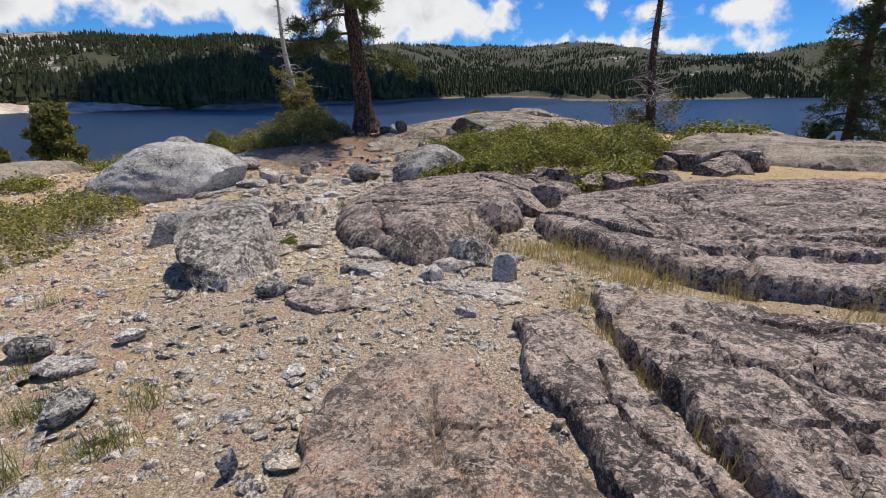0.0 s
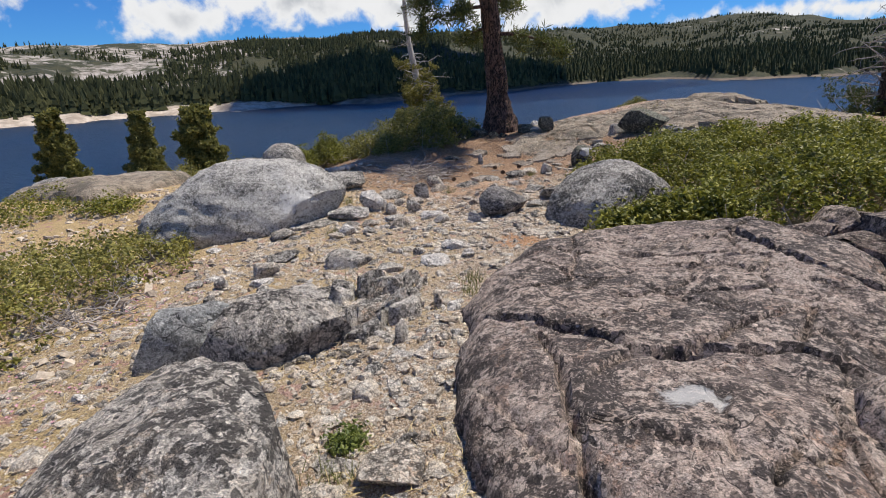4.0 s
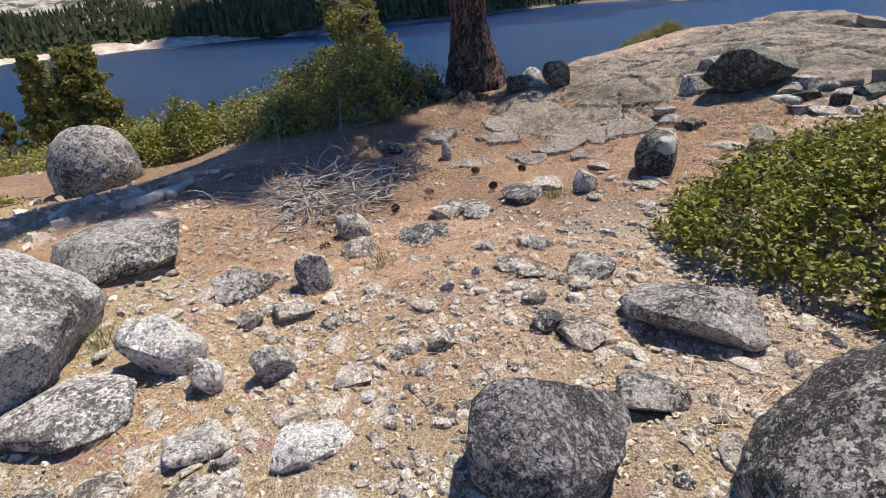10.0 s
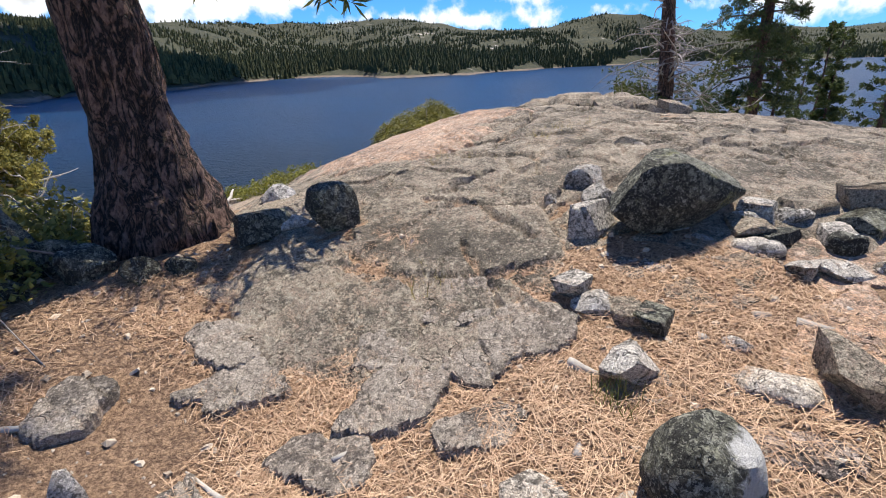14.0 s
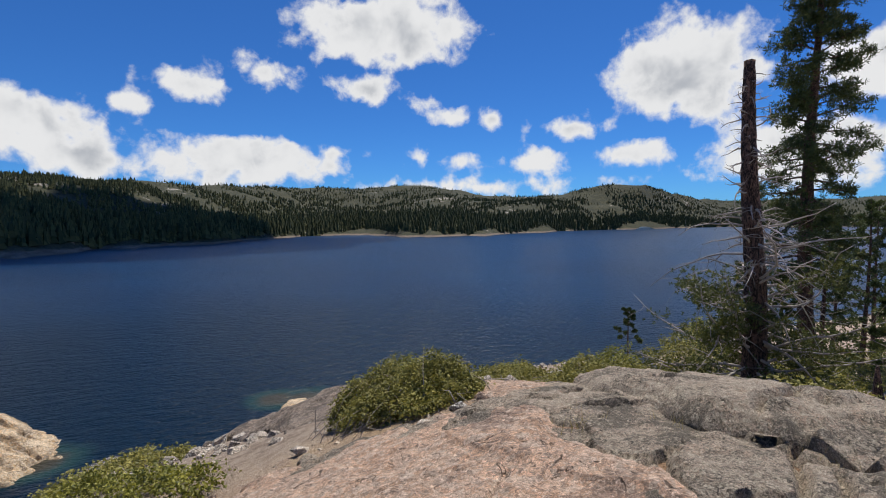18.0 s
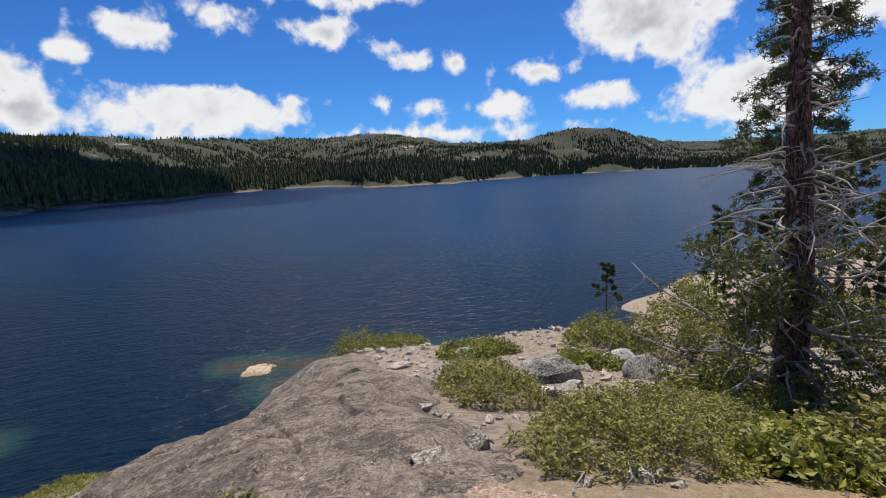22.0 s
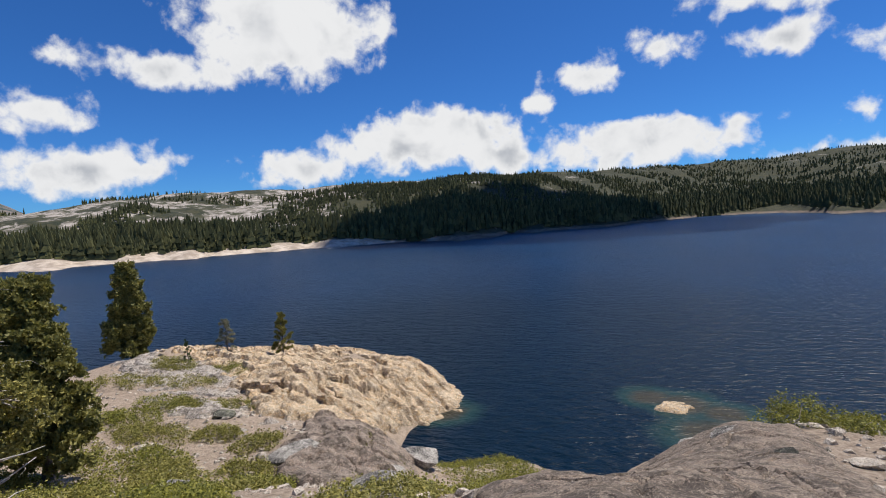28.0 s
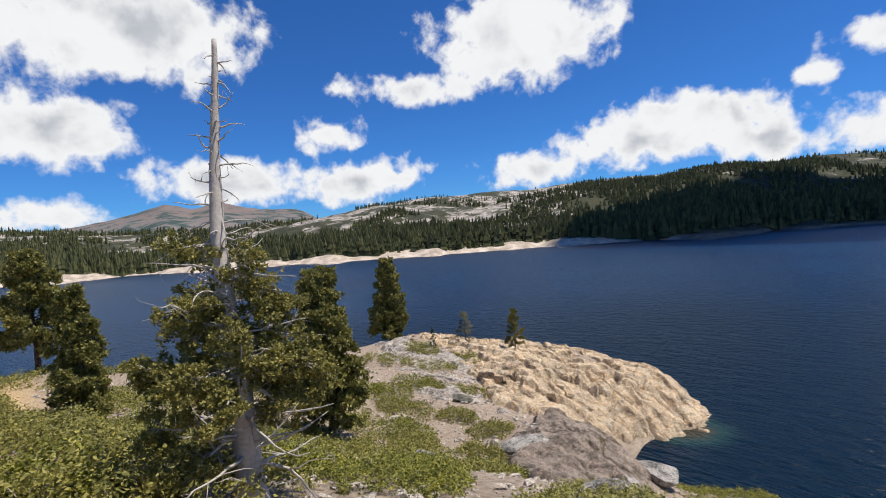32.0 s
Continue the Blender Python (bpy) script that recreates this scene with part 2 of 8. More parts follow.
granite("dome", (0.405, 0.325, 0.248), (0.105, 0.092, 0.07), (0.58, 0.52, 0.40), (0.50, 0.36, 0.26), 0.40, 0.26, 0.3, 0.42, 1.0)
granite("plate", (0.37, 0.32, 0.26), (0.12, 0.10, 0.083), (0.52, 0.46, 0.385), (0.46, 0.34, 0.25), 0.38, 0.3, 0.3, 0.6)
granite("rosy", (0.60, 0.405, 0.28), (0.25, 0.18, 0.14), (0.62, 0.51, 0.41), (0.58, 0.37, 0.24), 0.16, 0.3, 0.5)
granite("tan_rock", (0.76, 0.575, 0.355), (0.22, 0.155, 0.10), (0.86, 0.77, 0.61), (0.80, 0.52, 0.25), 0.24, 0.38, 0.5, 2.2, 1.0)
granite("bench", (0.50, 0.435, 0.36), (0.13, 0.11, 0.09), (0.76, 0.72, 0.66), (0.56, 0.42, 0.29), 0.34, 0.42, 0.3, 1.8, 1.0)
granite("hump", (0.36, 0.285, 0.225), (0.12, 0.096, 0.077), (0.54, 0.46, 0.38), (0.46, 0.33, 0.245), 0.45, 0.3, 0.4, 1.6, 1.0)
granite("stone", (0.60, 0.515, 0.415), (0.07, 0.062, 0.053), (0.86, 0.805, 0.71), (0.58, 0.42, 0.29), 0.36, 0.42, 0.3, 0.6)
granite("cream", (0.74, 0.65, 0.52), (0.22, 0.18, 0.14), (0.84, 0.79, 0.70), (0.60, 0.45, 0.31), 0.18, 0.3, 0.4, 0.5)
granite("slate", (0.52, 0.48, 0.42), (0.05, 0.046, 0.042), (0.76, 0.73, 0.67), (0.56, 0.43, 0.33), 0.36, 0.42, 0.25, 0.6)
granite("mottled", (0.47, 0.42, 0.355), (0.055, 0.05, 0.046), (0.80, 0.745, 0.66), (0.62, 0.50, 0.38), 0.48, 0.48, 0.3, 1.05, 1.0, blotch=0.92)
granite("blue_stone", (0.36, 0.37, 0.36), (0.14, 0.14, 0.135), (0.55, 0.55, 0.53), (0.36, 0.33, 0.29), 0.25, 0.25, 0.2, 0.9)
granite("quartz", (0.76, 0.725, 0.67), (0.06, 0.056, 0.052), (0.87, 0.84, 0.80), (0.68, 0.57, 0.46), 0.36, 0.4, 0.1, 0.7)


def soil(name):
    """Decomposed granite with straw, needles and dust by where they lie."""
    nt, co = material(name)
    p = put(nt, "SeparateXYZ", (co,)).outputs
    broad = noise_of(nt, co, 0.9, 5.0, 0.6, 0.5)
    mid = noise_of(nt, co, 6.0, 6.0, 0.65)
    fine = noise_of(nt, co, 45.0, 6.0, 0.72)
    bits = put(nt, "TexVoronoi", {"Vector": co, "Scale": 70.0}).outputs
    tone = put(nt, "SeparateColor", (bits["Color"],)).outputs[0]
    gravel = mixed(nt, tone, (0.74, 0.595, 0.42), (0.33, 0.22, 0.14))
    gravel = mixed(nt, span(nt, fine, 0.42, 0.62), gravel, (0.52, 0.375, 0.235))
    gravel = mixed(nt, span(nt, bits["Distance"], 0.5, 0.75, 0.0, 0.6), gravel, (0.18, 0.13, 0.09))
    grit = put(nt, "SeparateColor", (put(nt, "TexVoronoi", {"Vector": co, "Scale": 210.0}).outputs["Color"],)).outputs[0]
    gravel = mixed(nt, span(nt, grit, 0.70, 0.78, 0.0, 0.75), gravel, (0.80, 0.72, 0.60))
    gravel = mixed(nt, span(nt, grit, 0.22, 0.15, 0.0, 0.7), gravel, (0.12, 0.088, 0.062))
    straw = mixed(nt, span(nt, fine, 0.38, 0.62), (0.72, 0.535, 0.255), (0.36, 0.25, 0.105))
    needles = mixed(nt, span(nt, fine, 0.40, 0.60), (0.47, 0.31, 0.19), (0.19, 0.115, 0.07))
    rose = (0.50, 0.27, 0.25)
    away = math_(nt, "ABSOLUTE", math_(nt, "SUBTRACT", p[0], 0.2))
    col = mixed(nt, span(nt, math_(nt, "MULTIPLY_ADD", away, 0.13, math_(nt, "MULTIPLY", broad, 1.6)), 0.85, 1.5, 0.0, 0.85), gravel, straw)
    col = mixed(nt, math_(nt, "MULTIPLY", span(nt, mid, 0.55, 0.63), span(nt, p[0], 0.0, -2.5, 0.15, 0.7)), col, rose)
    duff = math_(nt, "MULTIPLY_ADD", broad, 4.0, math_(nt, "MULTIPLY_ADD", math_(nt, "ABSOLUTE", math_(nt, "ADD", p[0], 1.5)), -0.45, p[1]))
    col = mixed(nt, math_(nt, "MULTIPLY", span(nt, duff, 11.4, 13.4), span(nt, p[1], 21.0, 17.0)), col, needles)
    for x, y, r in ((-0.72, 7.95, 0.34), (2.55, 19.0, 0.35), (0.5, 15.2, 0.5)):
        d = put(nt, "VectorMath", (put(nt, "VectorMath", (co, (1, 1, 0)), operation="MULTIPLY").outputs[0], (x, y, 0.0)), operation="DISTANCE").outputs["Value"]
        d = math_(nt, "MULTIPLY_ADD", math_(nt, "SUBTRACT", mid, 0.5), 0.9 * r, d)
        col = mixed(nt, span(nt, d, r, 0.6 * r, 0.0, 0.8), col, (0.50, 0.26, 0.12))
    sand = mixed(nt, span(nt, mid, 0.4, 0.62), (0.46, 0.375, 0.29), (0.25, 0.19, 0.14))
    sand = mixed(nt, span(nt, fine, 0.45, 0.62, 0.0, 0.6), sand, (0.22, 0.17, 0.125))
    col = mixed(nt, span(nt, p[1], 19.0, 21.0), col, sand)
    h = math_(nt, "MULTIPLY_ADD", bits["Distance"], -0.2, math_(nt, "ADD", fine, mid))
    surface(name, col, 0.95, h, 1.0, 0.04, nt)


soil("soil")


def plain(name, c1, c2, scale, rough=0.8, bump=0.3, distance=0.01, detail=5.0, **extra):
    nt, co = material(name)
    n = noise_of(nt, co, scale, detail, 0.65)
    ri = put(nt, "NewGeometry").outputs["Random Per Island"]
    col = mixed(nt, span(nt, math_(nt, "MULTIPLY_ADD", ri, 0.4, math_(nt, "MULTIPLY", n, 0.75)), 0.2, 0.95), c1, c2)
    surface(name, col, rough, n, bump, distance, nt, **extra)


def leafy(name, c1, c2, gloss=0.45):
    """Leaves and needles: each its own shade, some light shining through."""
    nt, co = material(name)
    ri = put(nt, "NewGeometry").outputs["Random Per Island"]
    n = noise_of(nt, co, 2.2, 3.0)
    col = mixed(nt, ri, c1, c2)
    col = mixed(nt, span(nt, n, 0.35, 0.7, 0.0, 0.45), col, tuple(0.55 * v for v in c1))
    a = put(nt, "BsdfPrincipled", {"Base Color": col, "Roughness": gloss}).outputs[0]
    b = put(nt, "BsdfTranslucent", (col,)).outputs[0]
    put(nt, "OutputMaterial", (put(nt, "MixShader", (0.32, a, b)).outputs[0],))


leafy("oak_leaf", (0.085, 0.105, 0.016), (0.42, 0.40, 0.06), 0.55)
leafy("shade_leaf", (0.115, 0.125, 0.028), (0.42, 0.385, 0.10), 0.6)
leafy("sage_leaf", (0.26, 0.27, 0.18), (0.46, 0.45, 0.33), 0.7)
leafy("herb_leaf", (0.09, 0.13, 0.025), (0.27, 0.31, 0.07), 0.5)
leafy("dull_leaf", (0.14, 0.147, 0.03), (0.45, 0.405, 0.102), 0.6)
leafy("needle", (0.045, 0.075, 0.022), (0.115, 0.145, 0.04), 0.5)
leafy("pine_needle", (0.06, 0.085, 0.02), (0.20, 0.205, 0.05), 0.5)
leafy("olive_needle", (0.14, 0.142, 0.033), (0.47, 0.42, 0.118), 0.7)
leafy("shore_needle", (0.11, 0.125, 0.03), (0.39, 0.355, 0.10), 0.65)
leafy("far_needle", (0.06, 0.075, 0.03), (0.17, 0.175, 0.065), 0.9)
leafy("dry_grass", (0.42, 0.34, 0.13), (0.58, 0.47, 0.16), 0.7)
leafy("green_grass", (0.16, 0.19, 0.05), (0.30, 0.30, 0.09), 0.6)


def bark_material():
    """Furrowed pine bark: tall rust-brown plates between black cracks."""
    nt, co = material("bark")
    tall = put(nt, "Mapping", {"Vector": co, "Scale": (1.0, 1.0, 0.26)}).outputs[0]
    furrow = noise_of(nt, tall, 13.0, 5.0, 0.6, 1.2)
    flake = noise_of(nt, put(nt, "Mapping", {"Vector": co, "Scale": (1.0, 1.0, 0.5)}).outputs[0], 42.0, 6.0, 0.7, 0.6)
    rim = math_(nt, "ABSOLUTE", math_(nt, "SUBTRACT", furrow, 0.5))
    gap = span(nt, math_(nt, "MULTIPLY_ADD", math_(nt, "SUBTRACT", flake, 0.5), 0.12, rim), 0.005, 0.075)
    plate = mixed(nt, span(nt, flake, 0.36, 0.66), (0.085, 0.048, 0.036), (0.27, 0.165, 0.125))
    col = mixed(nt, gap, (0.016, 0.011, 0.009), plate)
    surface("bark", col, 0.9, math_(nt, "MULTIPLY_ADD", flake, 0.5, gap), 1.0, 0.05, nt)


bark_material()
plain("grey_bark", (0.10, 0.085, 0.075), (0.24, 0.20, 0.17), 14.0, 0.9, 0.8, 0.02)
plain("dead_wood", (0.25, 0.225, 0.195), (0.58, 0.545, 0.49), 22.0, 0.85, 0.5)
plain("twig", (0.20, 0.17, 0.15), (0.48, 0.44, 0.405), 30.0, 0.85, 0.3)
plain("dry_needle", (0.26, 0.135, 0.07), (0.78, 0.56, 0.37), 30.0, 0.7, 0.1)
plain("rust_needle", (0.26, 0.10, 0.04), (0.62, 0.32, 0.15), 30.0, 0.7, 0.1)
plain("straw", (0.36, 0.26, 0.11), (0.74, 0.60, 0.30), 30.0, 0.7, 0.1)
plain("petal", (0.62, 0.26, 0.36), (0.72, 0.42, 0.50), 30.0, 0.7, 0.1)
plain("yellow_petal", (0.66, 0.50, 0.06), (0.74, 0.60, 0.14), 30.0, 0.7, 0.1)
plain("gravel", (0.17, 0.13, 0.095), (0.76, 0.655, 0.52), 40.0, 0.9, 0.3)
plain("fleck", (0.58, 0.52, 0.42), (0.82, 0.79, 0.72), 40.0, 0.8, 0.1)
plain("cone_scale", (0.07, 0.045, 0.03), (0.16, 0.10, 0.065), 40.0, 0.8, 0.3)
plain("cloud_white", (0.8, 0.8, 0.8), (0.8, 0.8, 0.8), 1.0, 1.0, 0.0)


def hill_material():
    """Brush and scattered granite outcrops; bare pale rock to the west and along the waterline."""
    nt, co = material("hillside")
    n = noise_of(nt, co, 0.014, 9.0, 0.66, 0.4)
    f = noise_of(nt, co, 0.11, 7.0, 0.7)
    p = put(nt, "SeparateXYZ", (co,)).outputs
    col = mixed(nt, span(nt, f, 0.40, 0.60), (0.018, 0.025, 0.010), (0.05, 0.05, 0.022))
    crag = noise_of(nt, co, 0.04, 8.0, 0.72, 0.6)
    rock = mixed(nt, span(nt, f, 0.40, 0.60), (0.44, 0.40, 0.36), (0.16, 0.145, 0.115))
    rock = mixed(nt, span(nt, crag, 0.50, 0.56), rock, (0.045, 0.05, 0.022))
    west = span(nt, p[0], -200.0, -380.0, 0.0, 0.17)
    col = mixed(nt, span(nt, math_(nt, "ADD", n, west), 0.61, 0.66), col, rock)
    shore = mixed(nt, span(nt, f, 0.38, 0.62), (0.60, 0.52, 0.43), (0.34, 0.28, 0.22))
    brown = mixed(nt, span(nt, f, 0.38, 0.62), (0.20, 0.16, 0.12), (0.10, 0.08, 0.06))
    shore = mixed(nt, span(nt, p[0], -190.0, -130.0), shore, brown)
    lift = math_(nt, "MULTIPLY_ADD", f, -5.0, p[2])
    lift = math_(nt, "ADD", lift, span(nt, p[0], -190.0, -100.0, 0.0, 3.0))
    col = mixed(nt, span(nt, lift, WATER + 3.2, WATER + 2.2), col, shore)
    surface("hillside", col, 0.95, f, 0.6, 2.0, nt)


hill_material()


def mountain_material():
    nt, co = material("mountain")
    n = noise_of(nt, co, 0.006, 9.0, 0.68, 0.4)
    high = math_(nt, "MULTIPLY_ADD", put(nt, "SeparateXYZ", (co,)).outputs[2], 0.0009, n)
    col = mixed(nt, span(nt, n, 0.44, 0.56), (0.035, 0.062, 0.055), (0.20, 0.185, 0.17))
    col = mixed(nt, span(nt, high, 0.62, 0.72, 0.0, 0.8), col, (0.17, 0.135, 0.12))
    surface("mountain", col, 0.95, n, 0.5, 30.0, nt)


mountain_material()


def water_material():
    """Deep blue lake, rippled by the wind; brown and green over the shallows by the two rock points."""
    nt, co = material("water")
    flat = put(nt, "VectorMath", (co, (1.0, 1.0, 0.0)), operation="MULTIPLY").outputs[0]
    far = None
    for x, y, r in ((-15.0, 59.5, 3.0), (2.2, 67.2, 2.6), (5.0, 66.0, 3.2), (8.0, 64.5, 2.6), (7.0, 60.0, 4.0), (20.0, 58.0, 6.0)):
        d = put(nt, "VectorMath", (flat, (x, y, 0.0)), operation="DISTANCE").outputs["Value"]
        d = math_(nt, "DIVIDE", d, r)
        far = d if far is None else math_(nt, "MINIMUM", far, d)
    far = math_(nt, "ADD", far, math_(nt, "MULTIPLY", noise_of(nt, co, 0.35, 4.0), 0.5))
    col = mixed(nt, span(nt, noise_of(nt, flat, 0.02, 4.0), 0.35, 0.65), (0.0007, 0.0145, 0.045), (0.0014, 0.023, 0.064))
    # nearer water darkened: its weaker sky reflection is put into the base colour
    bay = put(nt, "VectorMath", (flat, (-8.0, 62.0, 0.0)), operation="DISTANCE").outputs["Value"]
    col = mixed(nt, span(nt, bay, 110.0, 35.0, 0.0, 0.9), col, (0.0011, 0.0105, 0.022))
    col = mixed(nt, span(nt, far, 1.7, 1.05), col, (0.014, 0.042, 0.042))
    col = mixed(nt, span(nt, far, 1.15, 0.65), col, (0.046, 0.044, 0.031))
    wind = put(nt, "Mapping", {"Vector": flat, "Rotation": (0, 0, radians(-25)), "Scale": (0.35, 1.0, 1.0)}).outputs[0]
    h = math_(nt, "MULTIPLY_ADD", noise_of(nt, wind, 2.6, 3.0, 0.5, 0.3), 0.55, noise_of(nt, wind, 0.9, 4.0, 0.55, 0.3))
    sh = put(nt, "BsdfPrincipled", {"Base Color": col, "Roughness": 0.30, "IOR": 1.33, "Specular IOR Level": 0.19})
    nt.links.new(put(nt, "Bump", {"Strength": 1.0, "Distance": 0.42, "Height": h}).outputs[0], sh.inputs["Normal"])
    put(nt, "OutputMaterial", (sh.outputs[0],))


water_material()

import collections

# Lie of the land: heights in metres over three nets of x and y: round the path, the slope to the lake, and the country about
NEAR_X, NEAR_Y = (-9, -6, -4, -2.5, -1, 0.5, 2.5, 5, 9), (-1, 3, 6, 9, 11, 13, 15, 17, 19, 22, 27)
NEAR_Z = [
    [-2.34, -2.32, -2.35, -2.24, -2.18, -2.11, -2.22, -2.61, -3.16, -4.20, -6.28],
    [-1.98, -1.94, -1.99, -2.15, -1.78, -1.95, -2.02, -2.23, -2.75, -3.65, -5.74],
    [-1.72, -1.80, -1.83, -1.80, -1.57, -1.62, -1.63, -1.97, -2.54, -3.32, -5.38],
    [-1.64, -1.47, -1.70, -1.78, -1.82, -1.71, -1.40, -1.94, -2.54, -3.03, -5.09],
    [-1.46, -1.34, -1.55, -1.66, -1.70, -1.70, -1.25, -1.64, -2.12, -2.73, -4.73],
    [-1.33, -1.29, -1.47, -1.52, -1.61, -1.45, -1.07, -1.23, -1.64, -2.46, -4.38],
    [-1.23, -1.20, -1.32, -1.39, -1.35, -1.15, -0.91, -0.88, -1.18, -2.09, -3.83],
    [-1.17, -1.11, -1.15, -1.26, -1.22, -1.18, -1.08, -1.24, -1.66, -2.45, -3.78],
    [-1.20, -1.21, -1.24, -1.25, -1.33, -1.39, -1.70, -2.30, -2.96, -3.40, -4.49],
]
MID_X, MID_Y = (-45, -36, -28, -20, -13, -7, -1, 5, 13), (20, 25, 30, 36, 42, 48, 54, 60, 66, 72)
MID_Z = [
    [-7.13, -8.77, -9.99, -10.84, -11.19, -10.73, -10.88, -13.57, -15.96, -18.14],
    [-6.69, -7.42, -8.61, -9.80, -10.42, -10.97, -11.6, -12.9, -14.2, -18.4],
    [-6.28, -7.40, -9.45, -10.59, -11.03, -11.67, -12.06, -13.2, -14.1, -18.4],
    [-5.20, -7.09, -9.40, -10.95, -11.30, -12.95, -14.1, -14.4, -15.5, -19.73],
    [-4.11, -6.16, -8.47, -10.50, -11.11, -16.2, -18.6, -17.6, -18.4, -19.91],
    [-3.12, -5.15, -7.13, -10.69, -13.50, -15.44, -17.5, -18.38, -19.02, -20.01],
    [-2.21, -3.63, -6.83, -10.55, -11.93, -16.3, -18.1, -18.63, -19.07, -20.04],
    [-1.97, -3.22, -4.98, -6.68, -11.71, -13.94, -15.99, -17.64, -18.85, -19.92],
    [-4.70, -4.66, -5.60, -7.32, -9.73, -13.48, -16.89, -17.81, -18.87, -19.80],
]
WIDE_X, WIDE_Y = (-70, -40, -25, -14, -5, 4, 14, 32, 70), (-40, -8, 4, 14, 24, 34, 45, 56, 66, 82)
WIDE_Z = [
    [-12.23, -16.99, -17.31, -19.96, -21.02, -19.11, -20.34, -21.02, -20.38, -22.17],
    [-6.20, -10.46, -10.35, -7.74, -7.29, -9.93, -10.68, -11.20, -16.49, -20.73],
    [-3.94, -5.56, -5.40, -5.23, -7.17, -10.88, -11.67, -13.39, -18.22, -21.32],
    [-2.82, -3.22, -3.20, -2.65, -6.09, -9.64, -12.72, -18.68, -18.50, -21.58],
    [-2.14, -1.87, -1.92, -1.98, -3.86, -10.03, -14.80, -17.68, -19.38, -21.43],
    [-1.70, -1.26, -1.31, -0.95, -2.68, -6.43, -13.17, -16.76, -18.89, -21.46],
    [-1.34, -1.50, -1.23, -2.85, -5.14, -6.19, -13.2, -17.07, -18.69, -21.27],
    [-1.42, -2.63, -3.74, -5.92, -7.12, -9.8, -14.6, -17.2, -18.28, -21.19],
    [-1.91, -4.50, -5.89, -6.37, -7.24, -9.50, -12.08, -14.05, -15.83, -18.66],
]


def weights(knots, q):
    """Hermite weights of the knots at the places q."""
    k = np.array(knots, float)
    n = len(k)
    q = np.clip(q, k[0], k[-1])
    i = np.clip(np.searchsorted(k, q, side="right") - 1, 0, n - 2)
    h = k[i + 1] - k[i]
    t = (q - k[i]) / h
    slope = np.zeros((n, n))
    for j in range(n):
        a, b = max(j - 1, 0), min(j + 1, n - 1)
        slope[j, a] -= 1 / (k[b] - k[a])
        slope[j, b] += 1 / (k[b] - k[a])
    eye = np.eye(n)
    c = (lambda v: v[:, None])
    return (c(2 * t**3 - 3 * t**2 + 1) * eye[i] + c(-2 * t**3 + 3 * t**2) * eye[i + 1] + c(h * (t**3 - 2 * t**2 + t)) * slope[i]
            + c(h * (t**3 - t**2)) * slope[i + 1])


def land(x, y):
    """Height of the bare ground at the places x, y (arrays)."""
    x, y = np.atleast_1d(np.asarray(x, float)), np.atleast_1d(np.asarray(y, float))
    wide = ((weights(WIDE_X, x) @ np.array(WIDE_Z)) * weights(WIDE_Y, y)).sum(1)
    mid = ((weights(MID_X, x) @ np.array(MID_Z)) * weights(MID_Y, y)).sum(1)
    e = np.clip(np.minimum.reduce([(x + 45) / 8, (13 - x) / 5, (y - 20) / 4, (72 - y) / 5, np.ones_like(x)]), 0, 1)
    wide = wide + (mid - wide) * e * e * (3 - 2 * e)
    near = ((weights(NEAR_X, x) @ np.array(NEAR_Z)) * weights(NEAR_Y, y)).sum(1)
    e = np.clip(np.minimum.reduce([(x + 9) / 2.5, (9 - x) / 2.5, (y + 1) / 2, (27 - y) / 3, np.ones_like(x)]), 0, 1)
    return wide + (near - wide) * e * e * (3 - 2 * e)


def at(x, y):
    return float(land(x, y)[0])


def lattice(ix, iy, iz, seed):
    h = (ix * 374761393 + iy * 668265263 + iz * 2147483647 + seed * 1274126177) & 0xFFFFFFFF
    h = ((h ^ (h >> 13)) * 1274126177) & 0xFFFFFFFF
    return ((h ^ (h >> 16)) & 0xFFFF) / 32767.5 - 1.0


def rough(p, scale=1.0, octaves=4, seed=0, gain=0.5):
    """Fractal value noise, about -1 to 1, at the points p (n x 3)."""
    out, amp = np.zeros(len(p)), 1.0
    q = np.asarray(p, float) * scale
    for o in range(octaves):
        f = np.floor(q).astype(np.int64)
        t = q - f
        t = t * t * (3 - 2 * t)
        v = 0
        for a in (0, 1):
            for b in (0, 1):
                for c in (0, 1):
                    w = (t[:, 0] if a else 1 - t[:, 0]) * (t[:, 1] if b else 1 - t[:, 1]) * (t[:, 2] if c else 1 - t[:, 2])
                    v = v + w * lattice(f[:, 0] + a, f[:, 1] + b, f[:, 2] + c, seed + o)
        out += amp * v
        amp, q = amp * gain, q * 2.03 + 7.1
    return out


def flat3(x, y, z=0.0):
    return np.stack([x, y, np.zeros_like(x) + z], 1)


def relief(x, y):
    """The unevenness of the ground itself, over the lie of the land."""
    p = flat3(x, y)
    near = np.clip(1.5 - np.hypot(x, y - 10) / 30, 0, 1)
    return near * (0.035 * rough(p, 0.9, 4, 1) + 0.012 * rough(p, 6.0, 3, 2)) + (1 - near) * 0.35 * rough(p, 0.22, 4, 4)


def soil_top(x, y):
    return land(x, y) + relief(x, y)


def mesh_of(name, verts, faces, mat, smooth=True, sharp=0):
    me = bpy.data.meshes.new(name)
    me.from_pydata(np.asarray(verts).tolist(), [], [list(f) for f in faces] if not isinstance(faces, np.ndarray) else faces.tolist())
    me.materials.append(MATS[mat])
    if smooth:
        me.shade_smooth()
    if sharp:
        me.set_sharp_from_angle(angle=radians(sharp))
    return me


def thing(name, me, label, category, group="", kind="", place=None):
    ob = tagged(new(name, me), label, category, group, kind)
    if place is not None:
        ob.matrix_basis = place
    return ob


